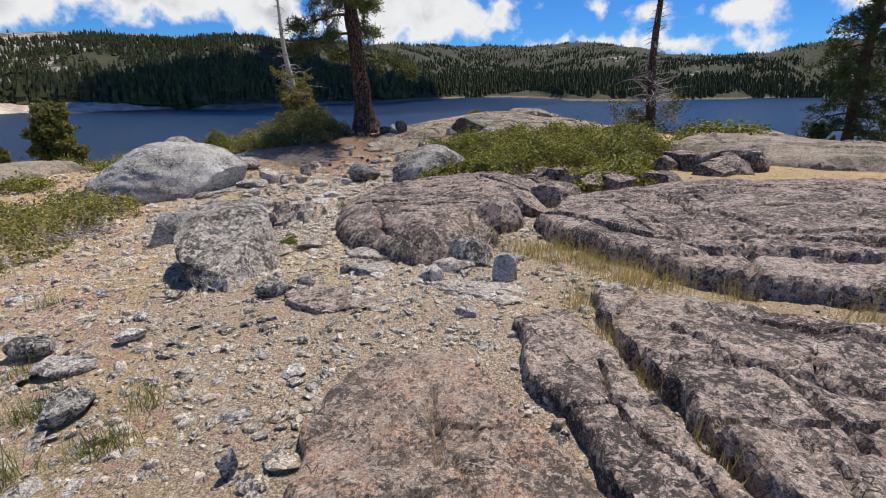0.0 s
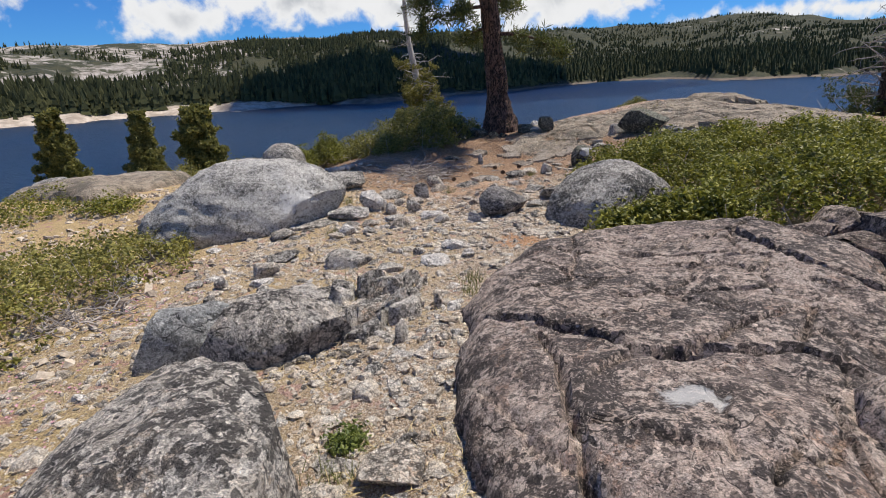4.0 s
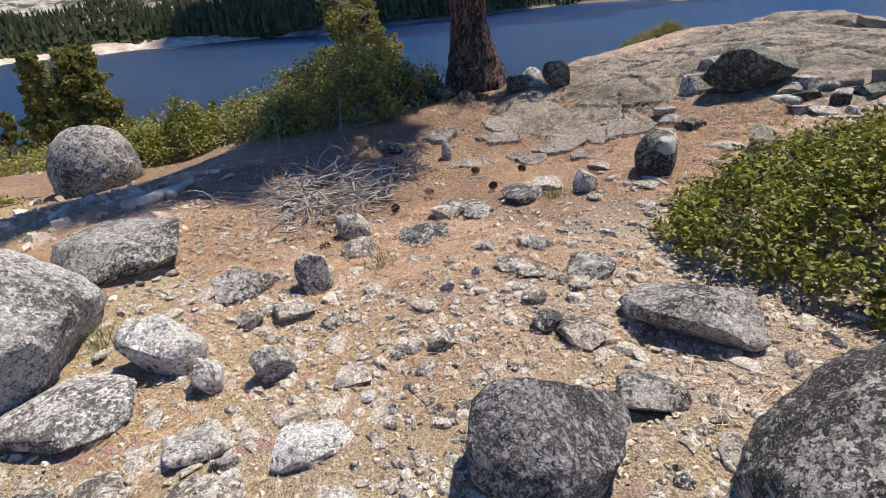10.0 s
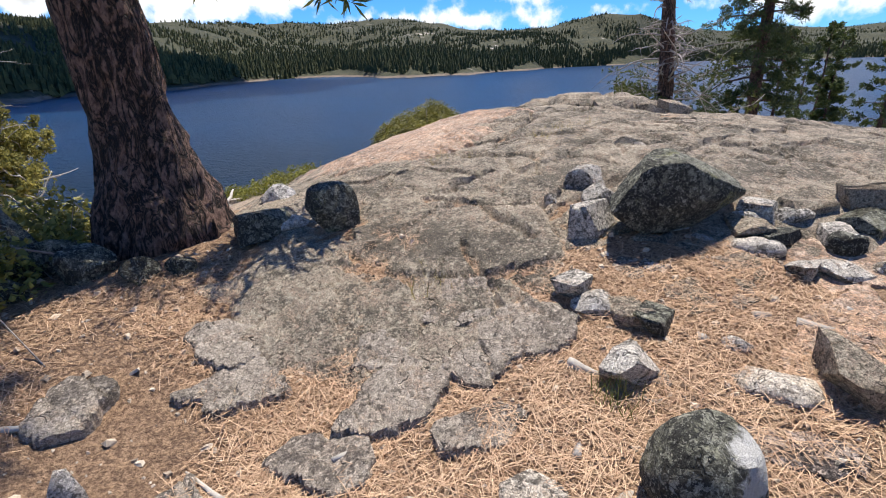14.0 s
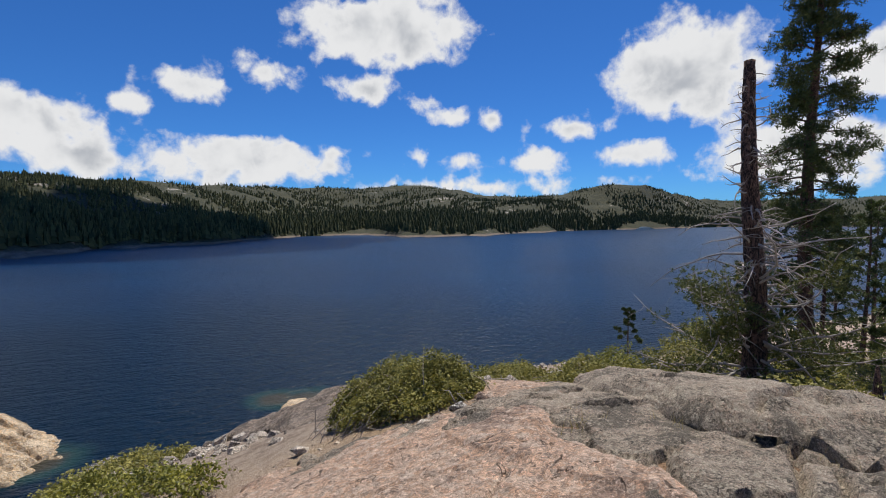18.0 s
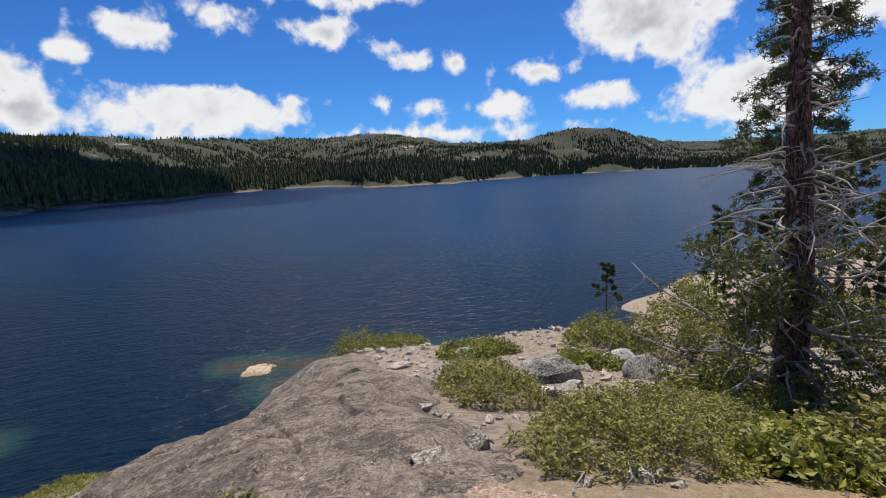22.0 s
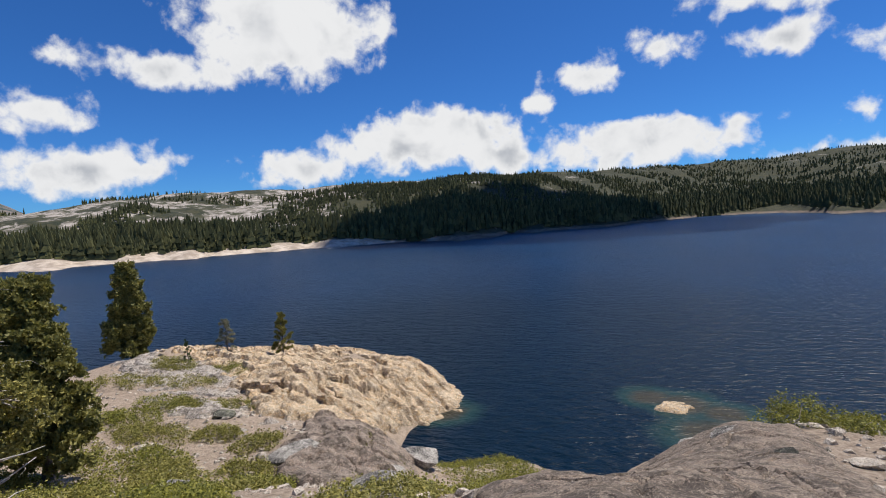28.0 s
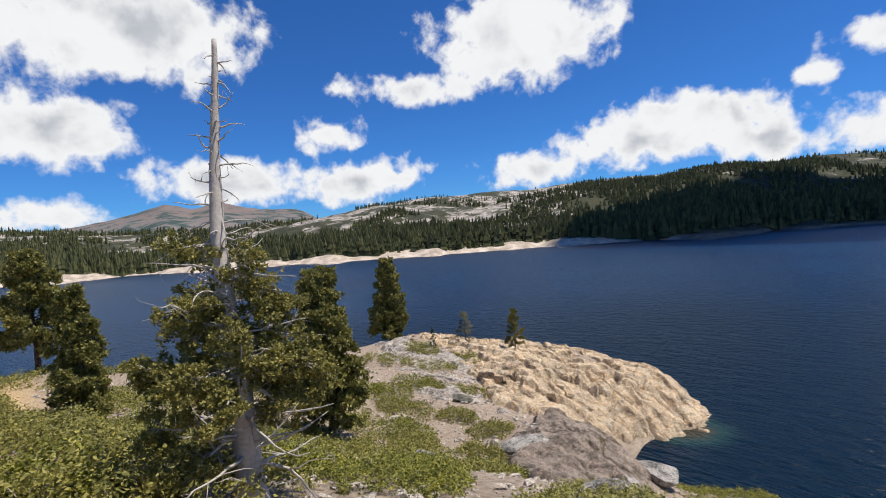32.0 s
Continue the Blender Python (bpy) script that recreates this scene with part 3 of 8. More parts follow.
def base(name, place, label, category, group="", kind=""):
    ob = tagged(new(name), label, category, group, kind)
    ob.matrix_basis = place
    return ob


def part(name, me, parent, label="", place=None):
    ob = tagged(new(name, me), label)
    ob.parent = parent
    if place is not None:
        ob.matrix_basis = place
    return ob


class Heap:
    """Gathers loose pieces into one mesh."""

    def __init__(self):
        self.v, self.f, self.n = [], [], 0

    def add(self, verts, faces):
        self.v.append(np.asarray(verts, float))
        self.f += [[i + self.n for i in f] for f in faces]
        self.n += len(verts)

    def add_many(self, verts, faces):
        """verts m x k x 3, faces over k, repeated for each of the m pieces."""
        m, k = verts.shape[:2]
        fa = np.array(faces)
        self.v.append(verts.reshape(-1, 3))
        self.f += (fa[None] + (np.arange(m) * k)[:, None, None] + self.n).reshape(-1, fa.shape[1]).tolist()
        self.n += m * k

    def mesh(self, name, mat, smooth=False):
        return mesh_of(name, np.concatenate(self.v) if self.v else np.zeros((0, 3)), self.f, mat, smooth)


def tube(path, radii, sides=8, twist=0.0, ridges=0.0, seed=0):
    """Vertices and faces of a tapered pipe along the path."""
    path = np.asarray(path, float)
    way = np.gradient(path, axis=0)
    way /= np.linalg.norm(way, axis=1)[:, None] + 1e-9
    up = np.array([0.0, 0, 1]) if abs(way[0, 2]) < 0.9 else np.array([1.0, 0, 0])
    a = np.cross(way, up)
    a /= np.linalg.norm(a, axis=1)[:, None] + 1e-9
    b = np.cross(way, a)
    ang = np.linspace(0, 2 * np.pi, sides, endpoint=False)
    r = np.asarray(radii, float)[:, None] * np.ones(sides)[None]
    if ridges:
        r = r * (1 + ridges * np.random.RandomState(seed).uniform(-1, 1, r.shape))
    v = path[:, None] + r[..., None] * (np.cos(ang)[None, :, None] * a[:, None] + np.sin(ang)[None, :, None] * b[:, None])
    n = len(path)
    f = [[i * sides + j, i * sides + (j + 1) % sides, (i + 1) * sides + (j + 1) % sides, (i + 1) * sides + j] for i in range(n - 1) for j in range(sides)]
    f += [list(range(sides))[::-1], [(n - 1) * sides + j for j in range(sides)]]
    return v.reshape(-1, 3), f


BALLS = {}


def ball(level):
    if level not in BALLS:
        bm = bmesh.new()
        bmesh.ops.create_icosphere(bm, subdivisions=level, radius=1.0)
        BALLS[level] = (np.array([v.co for v in bm.verts]), np.array([[v.index for v in f.verts] for f in bm.faces]))
        bm.free()
    return BALLS[level]


def rock_shape(sx, sy, sz, seed, level=4, cuts=16, cut=0.5, bumps=0.07, grit=0.022, square=0.0, taper=0.0):
    """A weathered rock: a ball cut by flat faces, roughened at two scales; its underside is flattened."""
    v, f = ball(level)
    rng = np.random.RandomState(seed)
    v = v.copy()
    if square:
        v = v / (np.abs(v) ** 6).sum(1)[:, None] ** (1 / 6) * square + v * (1 - square)
    v = v * (1 + bumps * rough(v + seed * 3.7, 1.5, 3, seed))[:, None]
    for _ in range(cuts):
        n = rng.normal(size=3)
        n /= np.linalg.norm(n)
        over = np.maximum(v @ n - rng.uniform(cut, cut + 0.38), 0)
        v -= over[:, None] * n * 0.97
    ridge = 1 - np.abs(rough(v + seed * 1.3, 4.0, 4, seed + 5))
    v = v * (1 + grit * (ridge * 1.4 - 0.7) + 0.6 * grit * rough(v + seed, 11.0, 3, seed + 9))[:, None]
    if taper:
        v[:, :2] *= (1 - taper * np.clip(-v[:, 2:] + 0.1, 0, 1))
    v[:, 2] = np.where(v[:, 2] < -0.5, -0.5 + (v[:, 2] + 0.5) * 0.25, v[:, 2])
    v[:, 2] -= v[:, 2].min()
    return v * np.array([sx, sy, sz * 0.66]), f


def rock(x, y, sx, sy, sz, turn=0.0, seed=0, mat="boulder", label="grey granite rock lying on the gravel", name="rock", level=4, sink=0.18, tilt=(0, 0), z=None,
         group="", category="rock", **shape):
    """sx, sy: half widths; sz: height. The rock is bedded a little into the ground."""
    v, f = rock_shape(sx, sy, sz, seed, level, **shape)
    z = (at(x, y) if z is None else z) - sink * sz
    return thing(name, mesh_of(name, v, f, mat, sharp=32), label, category, group, place=pose(x, y, z, tilt[0], tilt[1], turn))


def edge_distance(px, py, outline):
    """Distance inside (positive) or outside (negative) an outline."""
    o = np.array(outline, float)
    best, inside = np.full(len(px), 1e9), np.zeros(len(px), bool)
    for (ax, ay), (bx, by) in zip(o, np.roll(o, -1, axis=0)):
        dx, dy = bx - ax, by - ay
        t = np.clip(((px - ax) * dx + (py - ay) * dy) / (dx * dx + dy * dy + 1e-12), 0, 1)
        best = np.minimum(best, np.hypot(px - ax - t * dx, py - ay - t * dy))
        cross = ((ay > py) != (by > py)) & (px < (bx - ax) * (py - ay) / ((by - ay) if by != ay else 1e-9) + ax)
        inside ^= cross
    return np.where(inside, best, -best)


def line_distance(px, py, pts):
    best = np.full(len(px), 1e9)
    for (ax, ay), (bx, by) in zip(pts[:-1], pts[1:]):
        dx, dy = bx - ax, by - ay
        t = np.clip(((px - ax) * dx + (py - ay) * dy) / (dx * dx + dy * dy + 1e-12), 0, 1)
        best = np.minimum(best, np.hypot(px - ax - t * dx, py - ay - t * dy))
    return best


def connected(kinds, cell, least=60):
    """Numbers the connected patches of cells of one kind; patches of few cells join a neighbour."""
    lab = np.full(cell.shape, -1, np.int64)
    patches = []
    steps = ((1, 0), (-1, 0), (0, 1), (0, -1))
    for a, b in np.argwhere(cell).tolist():
        if lab[a, b] >= 0:
            continue
        n = len(patches)
        lab[a, b] = n
        found, k = [(a, b)], 0
        while k < len(found):
            p, q = found[k]
            k += 1
            for dp, dq in steps:
                u, w = p + dp, q + dq
                if 0 <= u < cell.shape[0] and 0 <= w < cell.shape[1] and cell[u, w] and lab[u, w] < 0 and kinds[u, w] == kinds[a, b]:
                    lab[u, w] = n
                    found.append((u, w))
        patches.append(found)
    size = [len(f) for f in patches]
    for n in sorted(range(len(patches)), key=lambda q: size[q]):
        if len(patches[n]) >= least:
            continue
        near = collections.Counter()
        for p, q in patches[n]:
            for dp, dq in steps:
                u, w = p + dp, q + dq
                if 0 <= u < cell.shape[0] and 0 <= w < cell.shape[1] and cell[u, w] and lab[u, w] != n:
                    near[int(lab[u, w])] += 1
        if near:
            m = near.most_common(1)[0][0]
            for p, q in patches[n]:
                lab[p, q] = m
            patches[m] = patches[m] + patches[n]
            patches[n] = []
    return lab


def cell_split(x, y, size, turn, stretch, seed):
    """Irregular blocks: for each point its block's number, how far it is from the joint, and its offset from the block's middle."""
    ca, sa = math.cos(radians(turn)), math.sin(radians(turn))
    u, w = (x * ca + y * sa) / (size * stretch), (y * ca - x * sa) / size
    bi, bj = np.floor(u).astype(np.int64), np.floor(w).astype(np.int64)
    first, second = np.full(len(x), 1e9), np.full(len(x), 1e9)
    own, du, dw = np.zeros(len(x), np.int64), np.zeros(len(x)), np.zeros(len(x))
    for a in (-1, 0, 1):
        for b in (-1, 0, 1):
            i, j = bi + a, bj + b
            ou, ow = u - i - 0.5 - 0.42 * lattice(i, j, i * 0, seed), w - j - 0.5 - 0.42 * lattice(i, j, i * 0 + 1, seed)
            d = np.hypot(ou, ow)
            nearer = d < first
            second = np.where(nearer, first, np.minimum(second, d))
            own, du, dw = np.where(nearer, (i + 5000) * 10000 + j + 5000, own), np.where(nearer, ou, du), np.where(nearer, ow, dw)
            first = np.where(nearer, d, first)
    return own, (second - first) * size, du * size, dw * size


def slab_mesh(name, outline, mat, lift, edge, res, cracks=(), ragged=0.08, bump=0.03, tilt=(0.0, 0.0), seed=0, level=None, ledges=0.0, bed=0.03, joints=(), wave=1.1, ramp=None, pieces=None, cells=()):
    """Bare rock standing out of the ground within an outline, its rim rounded off over `edge` metres, with open cracks."""
    o = np.array(outline, float)
    pad = 3 * res + 1.9 * ragged
    lo, hi = o.min(0) - pad, o.max(0) + pad
    nx, ny = int((hi[0] - lo[0]) / res) + 2, int((hi[1] - lo[1]) / res) + 2
    gx, gy = np.meshgrid(np.linspace(lo[0], hi[0], nx), np.linspace(lo[1], hi[1], ny), indexing="ij")
    x, y = gx.ravel(), gy.ravel()
    p = flat3(x, y, seed)
    d = edge_distance(x, y, outline) + ragged * rough(p, 1.3 / max(edge, 0.25), 4, seed)
    s = np.clip(d / edge, 0, 1)
    top = np.sqrt(1 - (1 - s) ** 2)
    ground = land(x, y)
    c = o.mean(0)
    z = ground - bed + (lift + bed) * top + tilt[0] * (x - c[0]) + tilt[1] * (y - c[1])
    if ramp:
        e = np.clip((y - ramp[0]) / (ramp[1] - ramp[0]), 0, 1)
        z = z - (lift - 0.06) * top * (1 - e * e * (3 - 2 * e))
    if level is not None:
        z = z + (level - ground) * np.clip(top * 1.2 - 0.2, 0, 1) * 0.8
    z = z + bump * rough(p, wave, 4, seed + 3) * (0.4 + 0.6 * top) + bump * 0.35 * rough(p, min(9.0, 0.2 / res), 2, seed + 5)
    cell_id = np.zeros(len(x), np.int64)
    for n, (gap, wide, deep, turn, step) in enumerate(joints):
        wx, wy = x + 0.12 * gap * rough(p, 1.6 / gap, 3, seed + 20 + n), y + 0.12 * gap * rough(p + 9, 1.6 / gap, 3, seed + 30 + n)
        u = (wx * math.cos(radians(turn)) + wy * math.sin(radians(turn))) / gap
        k = np.round(u).astype(np.int64)
        shift = 0.3 * lattice(k, k * 0, k * 0, seed + n)
        off = np.abs(u - k - shift) * gap
        open_ = np.clip(rough(p, 0.7 / gap, 3, seed + 40 + n) * 2.5 + 0.6, 0, 1)
        side = k + (u - k - shift > 0)
        cell_id = cell_id * 1000 + side
        z = z + step * lattice(side, side * 0 + n, side * 0, seed + 3) * top - deep * open_ * np.clip(1.2 - off / wide, 0, 1) ** 0.7 * top
    for n, (size, turn, stretch, step, lean, wide, deep) in enumerate(cells):
        wob = 0.22 * size
        own, off, du, dw = cell_split(x + wob * rough(p, 1.1 / size, 3, seed + 50 + n), y + wob * rough(p + 9, 1.1 / size, 3, seed + 60 + n), size, turn, stretch, seed + n)
        cell_id = cell_id * 7 + own
        z = z + (step * lattice(own, own * 0, own * 0, seed + 70 + n) + lean * (du * lattice(own, own * 0 + 1, own * 0, seed + 71) + dw * lattice(own, own * 0 + 2, own * 0, seed + 72))) * top
        z = z - deep * np.clip(1.2 - off / wide, 0, 1) ** 0.7 * top
    if ledges:
        q = z + 0.05 * rough(p, 0.8, 3, seed + 11)
        st = np.floor(q / ledges) * ledges
        z = st + ledges * np.clip((q - st) / ledges * 3.0 - 1.0, 0, 1) * 0.9 + (q - st) * 0.1
    for pts, wide, deep in cracks:
        cd = line_distance(x + 0.05 * rough(p, 3.0, 3, seed + 7), y + 0.05 * rough(p + 50, 3.0, 3, seed + 8), pts)
        z = z - deep * np.clip(1.25 - cd / wide, 0, 1) ** 0.7 * top
    z = np.where(d <= 0, ground - 0.12 - bed, z)
    keep = (d > -1.5 * res).reshape(nx, ny)
    cell = keep[:-1, :-1] | keep[1:, :-1] | keep[:-1, 1:] | keep[1:, 1:]
    i, j = np.nonzero(cell)
    faces = np.stack([i * ny + j, (i + 1) * ny + j, (i + 1) * ny + j + 1, i * ny + j + 1], 1)
    if pieces is not None:
        ids = connected(cell_id.reshape(nx, ny), cell)[i, j]
        for key in np.unique(ids):
            mine = faces[ids == key]
            used, inv = np.unique(mine, return_inverse=True)
            pieces.append(mesh_of("rock_block", np.stack([x, y, z], 1)[used], inv.reshape(mine.shape), mat, sharp=38))
        return None
    used, inv = np.unique(faces, return_inverse=True)
    return mesh_of(name, np.stack([x, y, z], 1)[used], inv.reshape(faces.shape), mat, sharp=38)


def slab(name, outline, mat, lift, edge, res, label, category="rock slab", **kw):
    if len(kw.get("joints", ())) < 2 and not kw.get("cells"):
        return thing(name, slab_mesh(name, outline, mat, lift, edge, res, **kw), label, category)
    pieces = []
    slab_mesh(name, outline, mat, lift, edge, res, pieces=pieces, **kw)
    c = np.array(outline, float).mean(0)
    root = base(name, pose(c[0], c[1], at(c[0], c[1])), label, category)
    for me in pieces:
        part("rock_block", me, root, place=root.matrix_basis.inverted())
    return root


# The ground: one sheet, fine near the path and coarse far off
def steps_between(a, b, step):
    return np.arange(a, b - 1e-6, step)


def make_ground():
    xs = np.concatenate([[-1500, -700, -300, -150], steps_between(-70, -20, 2.5), steps_between(-20, -8, 0.6), steps_between(-8, 6, 0.07), steps_between(6, 14, 0.4),
                         steps_between(14, 40, 1.5), steps_between(40, 71, 5), [150, 400, 900, 1500]])
    ys = np.concatenate([[-1500, -600, -200, -80], steps_between(-40, -4, 3), steps_between(-4, 1, 0.4), steps_between(1, 17, 0.07), steps_between(17, 32, 0.3),
                         steps_between(32, 66, 1.0), steps_between(66, 84, 3), [120]])
    gx, gy = np.meshgrid(xs, ys, indexing="ij")
    x, y = gx.ravel(), gy.ravel()
    z = soil_top(x, y)
    ny = len(ys)
    i, j = np.meshgrid(np.arange(len(xs) - 1), np.arange(ny - 1), indexing="ij")
    i, j = i.ravel(), j.ravel()
    f = np.stack([i * ny + j, (i + 1) * ny + j, (i + 1) * ny + j + 1, i * ny + j + 1], 1)
    thing("ground", mesh_of("ground", np.stack([x, y, z], 1), f, "soil"), "dry granite gravel ground with straw and pine needles", "ground", kind="structure")


make_ground()


def make_water():
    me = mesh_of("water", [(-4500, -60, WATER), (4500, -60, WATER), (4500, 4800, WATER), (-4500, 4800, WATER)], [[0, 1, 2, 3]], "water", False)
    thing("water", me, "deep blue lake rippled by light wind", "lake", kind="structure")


make_water()

# Far shores: bearing, distance of the waterline, height angle of the skyline, distance of the ridge
SHORE = [(-100, 520, 2.0, 1000), (-89, 470, 2.0, 1000), (-75, 450, 2.0, 950), (-62, 400, 2.1, 850), (-54, 380, 3.3, 800), (-48, 375, 3.75, 800), (-42, 385, 3.8, 820),
         (-34, 405, 4.1, 850), (-28, 400, 4.35, 850), (-20, 395, 4.75, 820), (-14, 470, 4.75, 900), (-4, 520, 4.55, 1000), (5, 760, 4.4, 1300)]
SHORE_EAST = [(12, 860, 4.4, 1500), (16, 650, 4.6, 1500), (19, 640, 4.6, 1450), (24, 670, 3.75, 1400), (29, 780, 3.3, 1350), (34, 950, 3.6, 1350), (38, 1050, 4.2, 1350),
              (42, 1150, 4.3, 1400), (45, 1250, 3.2, 1700), (50, 1400, 1.9, 2200), (62, 1300, 2.2, 2200), (80, 900, 2.2, 1800), (105, 500, 2.0, 1300)]


def shore_at(b):
    t = np.array(SHORE + SHORE_EAST, float)
    return [np.interp(b, t[:, 0], t[:, c]) for c in (1, 2, 3)]


def hill_height(b, r):
    """Height of the far hills at bearing b (degrees) and distance r from the lookout."""
    shore, angle, ridge = shore_at(b)
    p = np.stack([np.sin(np.radians(b)) * r, np.cos(np.radians(b)) * r, 0 * r], 1)
    shore = shore * (1 + 0.035 * rough(p * 0 + np.stack([b, 0 * b, 0 * b], 1), 0.35, 4, 21))
    crest = 0.4 + ridge * np.tan(np.radians(angle)) * 0.93
    s = np.clip((r - shore) / (ridge - shore), -0.3, 1.6)
    rise = np.where(s < 0, s * 20, np.where(s < 1, (crest - WATER) * (0.25 * np.sqrt(np.clip(s, 0, 1)) + 0.75 * np.clip(s, 0, 1) ** 1.15), crest - WATER - (s - 1) * 60))
    lumps = rough(p, 1 / 95, 5, 31) * 9 + rough(p, 1 / 300, 3, 35) * 12
    return WATER + rise + lumps * np.clip(s * 2.2, 0, 1) * np.clip(1.6 - s, 0.35, 1)


def make_hills():
    bs = np.arange(-100, 105.1, 0.5)
    ss = np.concatenate([[-0.1, -0.02], np.linspace(0.0, 0.06, 6)[:-1], np.linspace(0.06, 1.1, 44), [1.3, 1.6]])
    gb, gs = np.meshgrid(bs, ss, indexing="ij")
    b, s = gb.ravel(), gs.ravel()
    shore, _, ridge = shore_at(b)
    r = shore + s * (ridge - shore)
    z = hill_height(b, r)
    v = np.stack([LOOKOUT[0] + np.sin(np.radians(b)) * r, LOOKOUT[1] + np.cos(np.radians(b)) * r, z], 1)
    n = len(ss)
    i, j = np.meshgrid(np.arange(len(bs) - 1), np.arange(n - 1), indexing="ij")
    i, j = i.ravel(), j.ravel()
    f = np.stack([i * n + j, (i + 1) * n + j, (i + 1) * n + j + 1, i * n + j + 1], 1)
    thing("far_hillside", mesh_of("far_hillside", v, f, "hillside"), "granite and brush hills rising beyond the lake", "hills", kind="structure")


make_hills()


def make_mountain():
    bs = np.arange(-112, -49, 0.6)
    ss = np.linspace(0, 1, 26)
    gb, gs = np.meshgrid(bs, ss, indexing="ij")
    b, s = gb.ravel(), gs.ravel()
    r = 1500 + s * 2600
    crest = np.interp(b, [-108, -87.5, -80, -76, -73.5, -71, -66, -63, -60, -56, -53], [0.6, 2.0, 3.6, 4.75, 4.3, 4.75, 3.9, 3.6, 2.3, 0.8, 0])
    p = np.stack([np.sin(np.radians(b)) * r, np.cos(np.radians(b)) * r, 0 * r], 1)
    z = WATER + s**1.3 * np.tan(np.radians(crest)) * 4100 + rough(p, 1 / 420, 5, 41) * 40 * s
    n = len(ss)
    i, j = np.meshgrid(np.arange(len(bs) - 1), np.arange(n - 1), indexing="ij")
    i, j = i.ravel(), j.ravel()
    f = np.stack([i * n + j, (i + 1) * n + j, (i + 1) * n + j + 1, i * n + j + 1], 1)
    v = np.stack([LOOKOUT[0] + p[:, 0], LOOKOUT[1] + p[:, 1], z], 1)
    thing("far_mountain", mesh_of("far_mountain", v, f, "mountain"), "bare blue-grey mountain far behind the hills", "mountain", kind="structure")


make_mountain()


def make_far_forest():
    """The conifers of the far shores: uneven spires of three tiers each, thick along the water and thin on the rocky tops."""
    rng = np.random.RandomState(5)
    heap = Heap()
    k = 4
    for lo, hi, count, tall in ((0.015, 0.25, 15000, 12.5), (0.2, 0.75, 26000, 7.5), (0.7, 1.05, 14000, 5.5)):
        b = rng.uniform(-98, 66, count)
        s = rng.uniform(lo, hi, count)
        shore, _, ridge = shore_at(b)
        r = shore + s * (ridge - shore)
        px, py = np.sin(np.radians(b)) * r, np.cos(np.radians(b)) * r
        patch = rough(np.stack([px, py, 0 * px], 1), 1 / 60, 4, 51)
        dense = np.interp(b, [-98, -66, -60, -36, -28, -24, 70], [0.15, 0.15, -0.35, -0.35, -0.1, 0.5, 0.5])
        keep = (patch < dense - 0.18 * np.clip(s * 1.6 - 0.45, 0, 1) + (s < 0.22) * 0.6 + rng.normal(0, 0.15, count)) & (r > shore + np.where(b < -26, 17, 9))
        b, r, px, py = b[keep], r[keep], px[keep], py[keep]
        m = len(b)
        z = hill_height(b, r)
        size = rng.uniform(0.55, 1.25, m) * np.where(rng.uniform(size=m) < 0.3, 0.55, 1) * tall
        wide = size * rng.uniform(0.20, 0.36, m)
        ang = np.linspace(0, 2 * np.pi, k, endpoint=False)
        verts = []
        for z0, z1, w in ((0.02, 0.55, 1.0), (0.3, 0.8, 0.75), (0.58, 1.0, 0.45)):
            ring = np.stack([np.cos(ang), np.sin(ang), 0 * ang], 1)[None] * (wide * w)[:, None, None] * rng.uniform(0.7, 1.25, (m, k, 1))
            ring[:, :, 2] = (size * z0)[:, None] + rng.uniform(-0.05, 0.05, (m, k)) * size[:, None]
            tip = np.zeros((m, 1, 3))
            tip[:, 0, 2] = size * z1
            verts += [ring, tip]
        v = np.concatenate(verts, 1)
        v[:, :, 0] += (LOOKOUT[0] + px)[:, None]
        v[:, :, 1] += (LOOKOUT[1] + py)[:, None]
        v[:, :, 2] += z[:, None]
        faces = [[t * (k + 1) + j, t * (k + 1) + (j + 1) % k, t * (k + 1) + k] for t in range(3) for j in range(k)]
        heap.add_many(v, faces)
    thing("far_forest", heap.mesh("far_forest", "far_needle"), "dark green conifer forest on the far shores", "forest", kind="stuff")


make_far_forest()


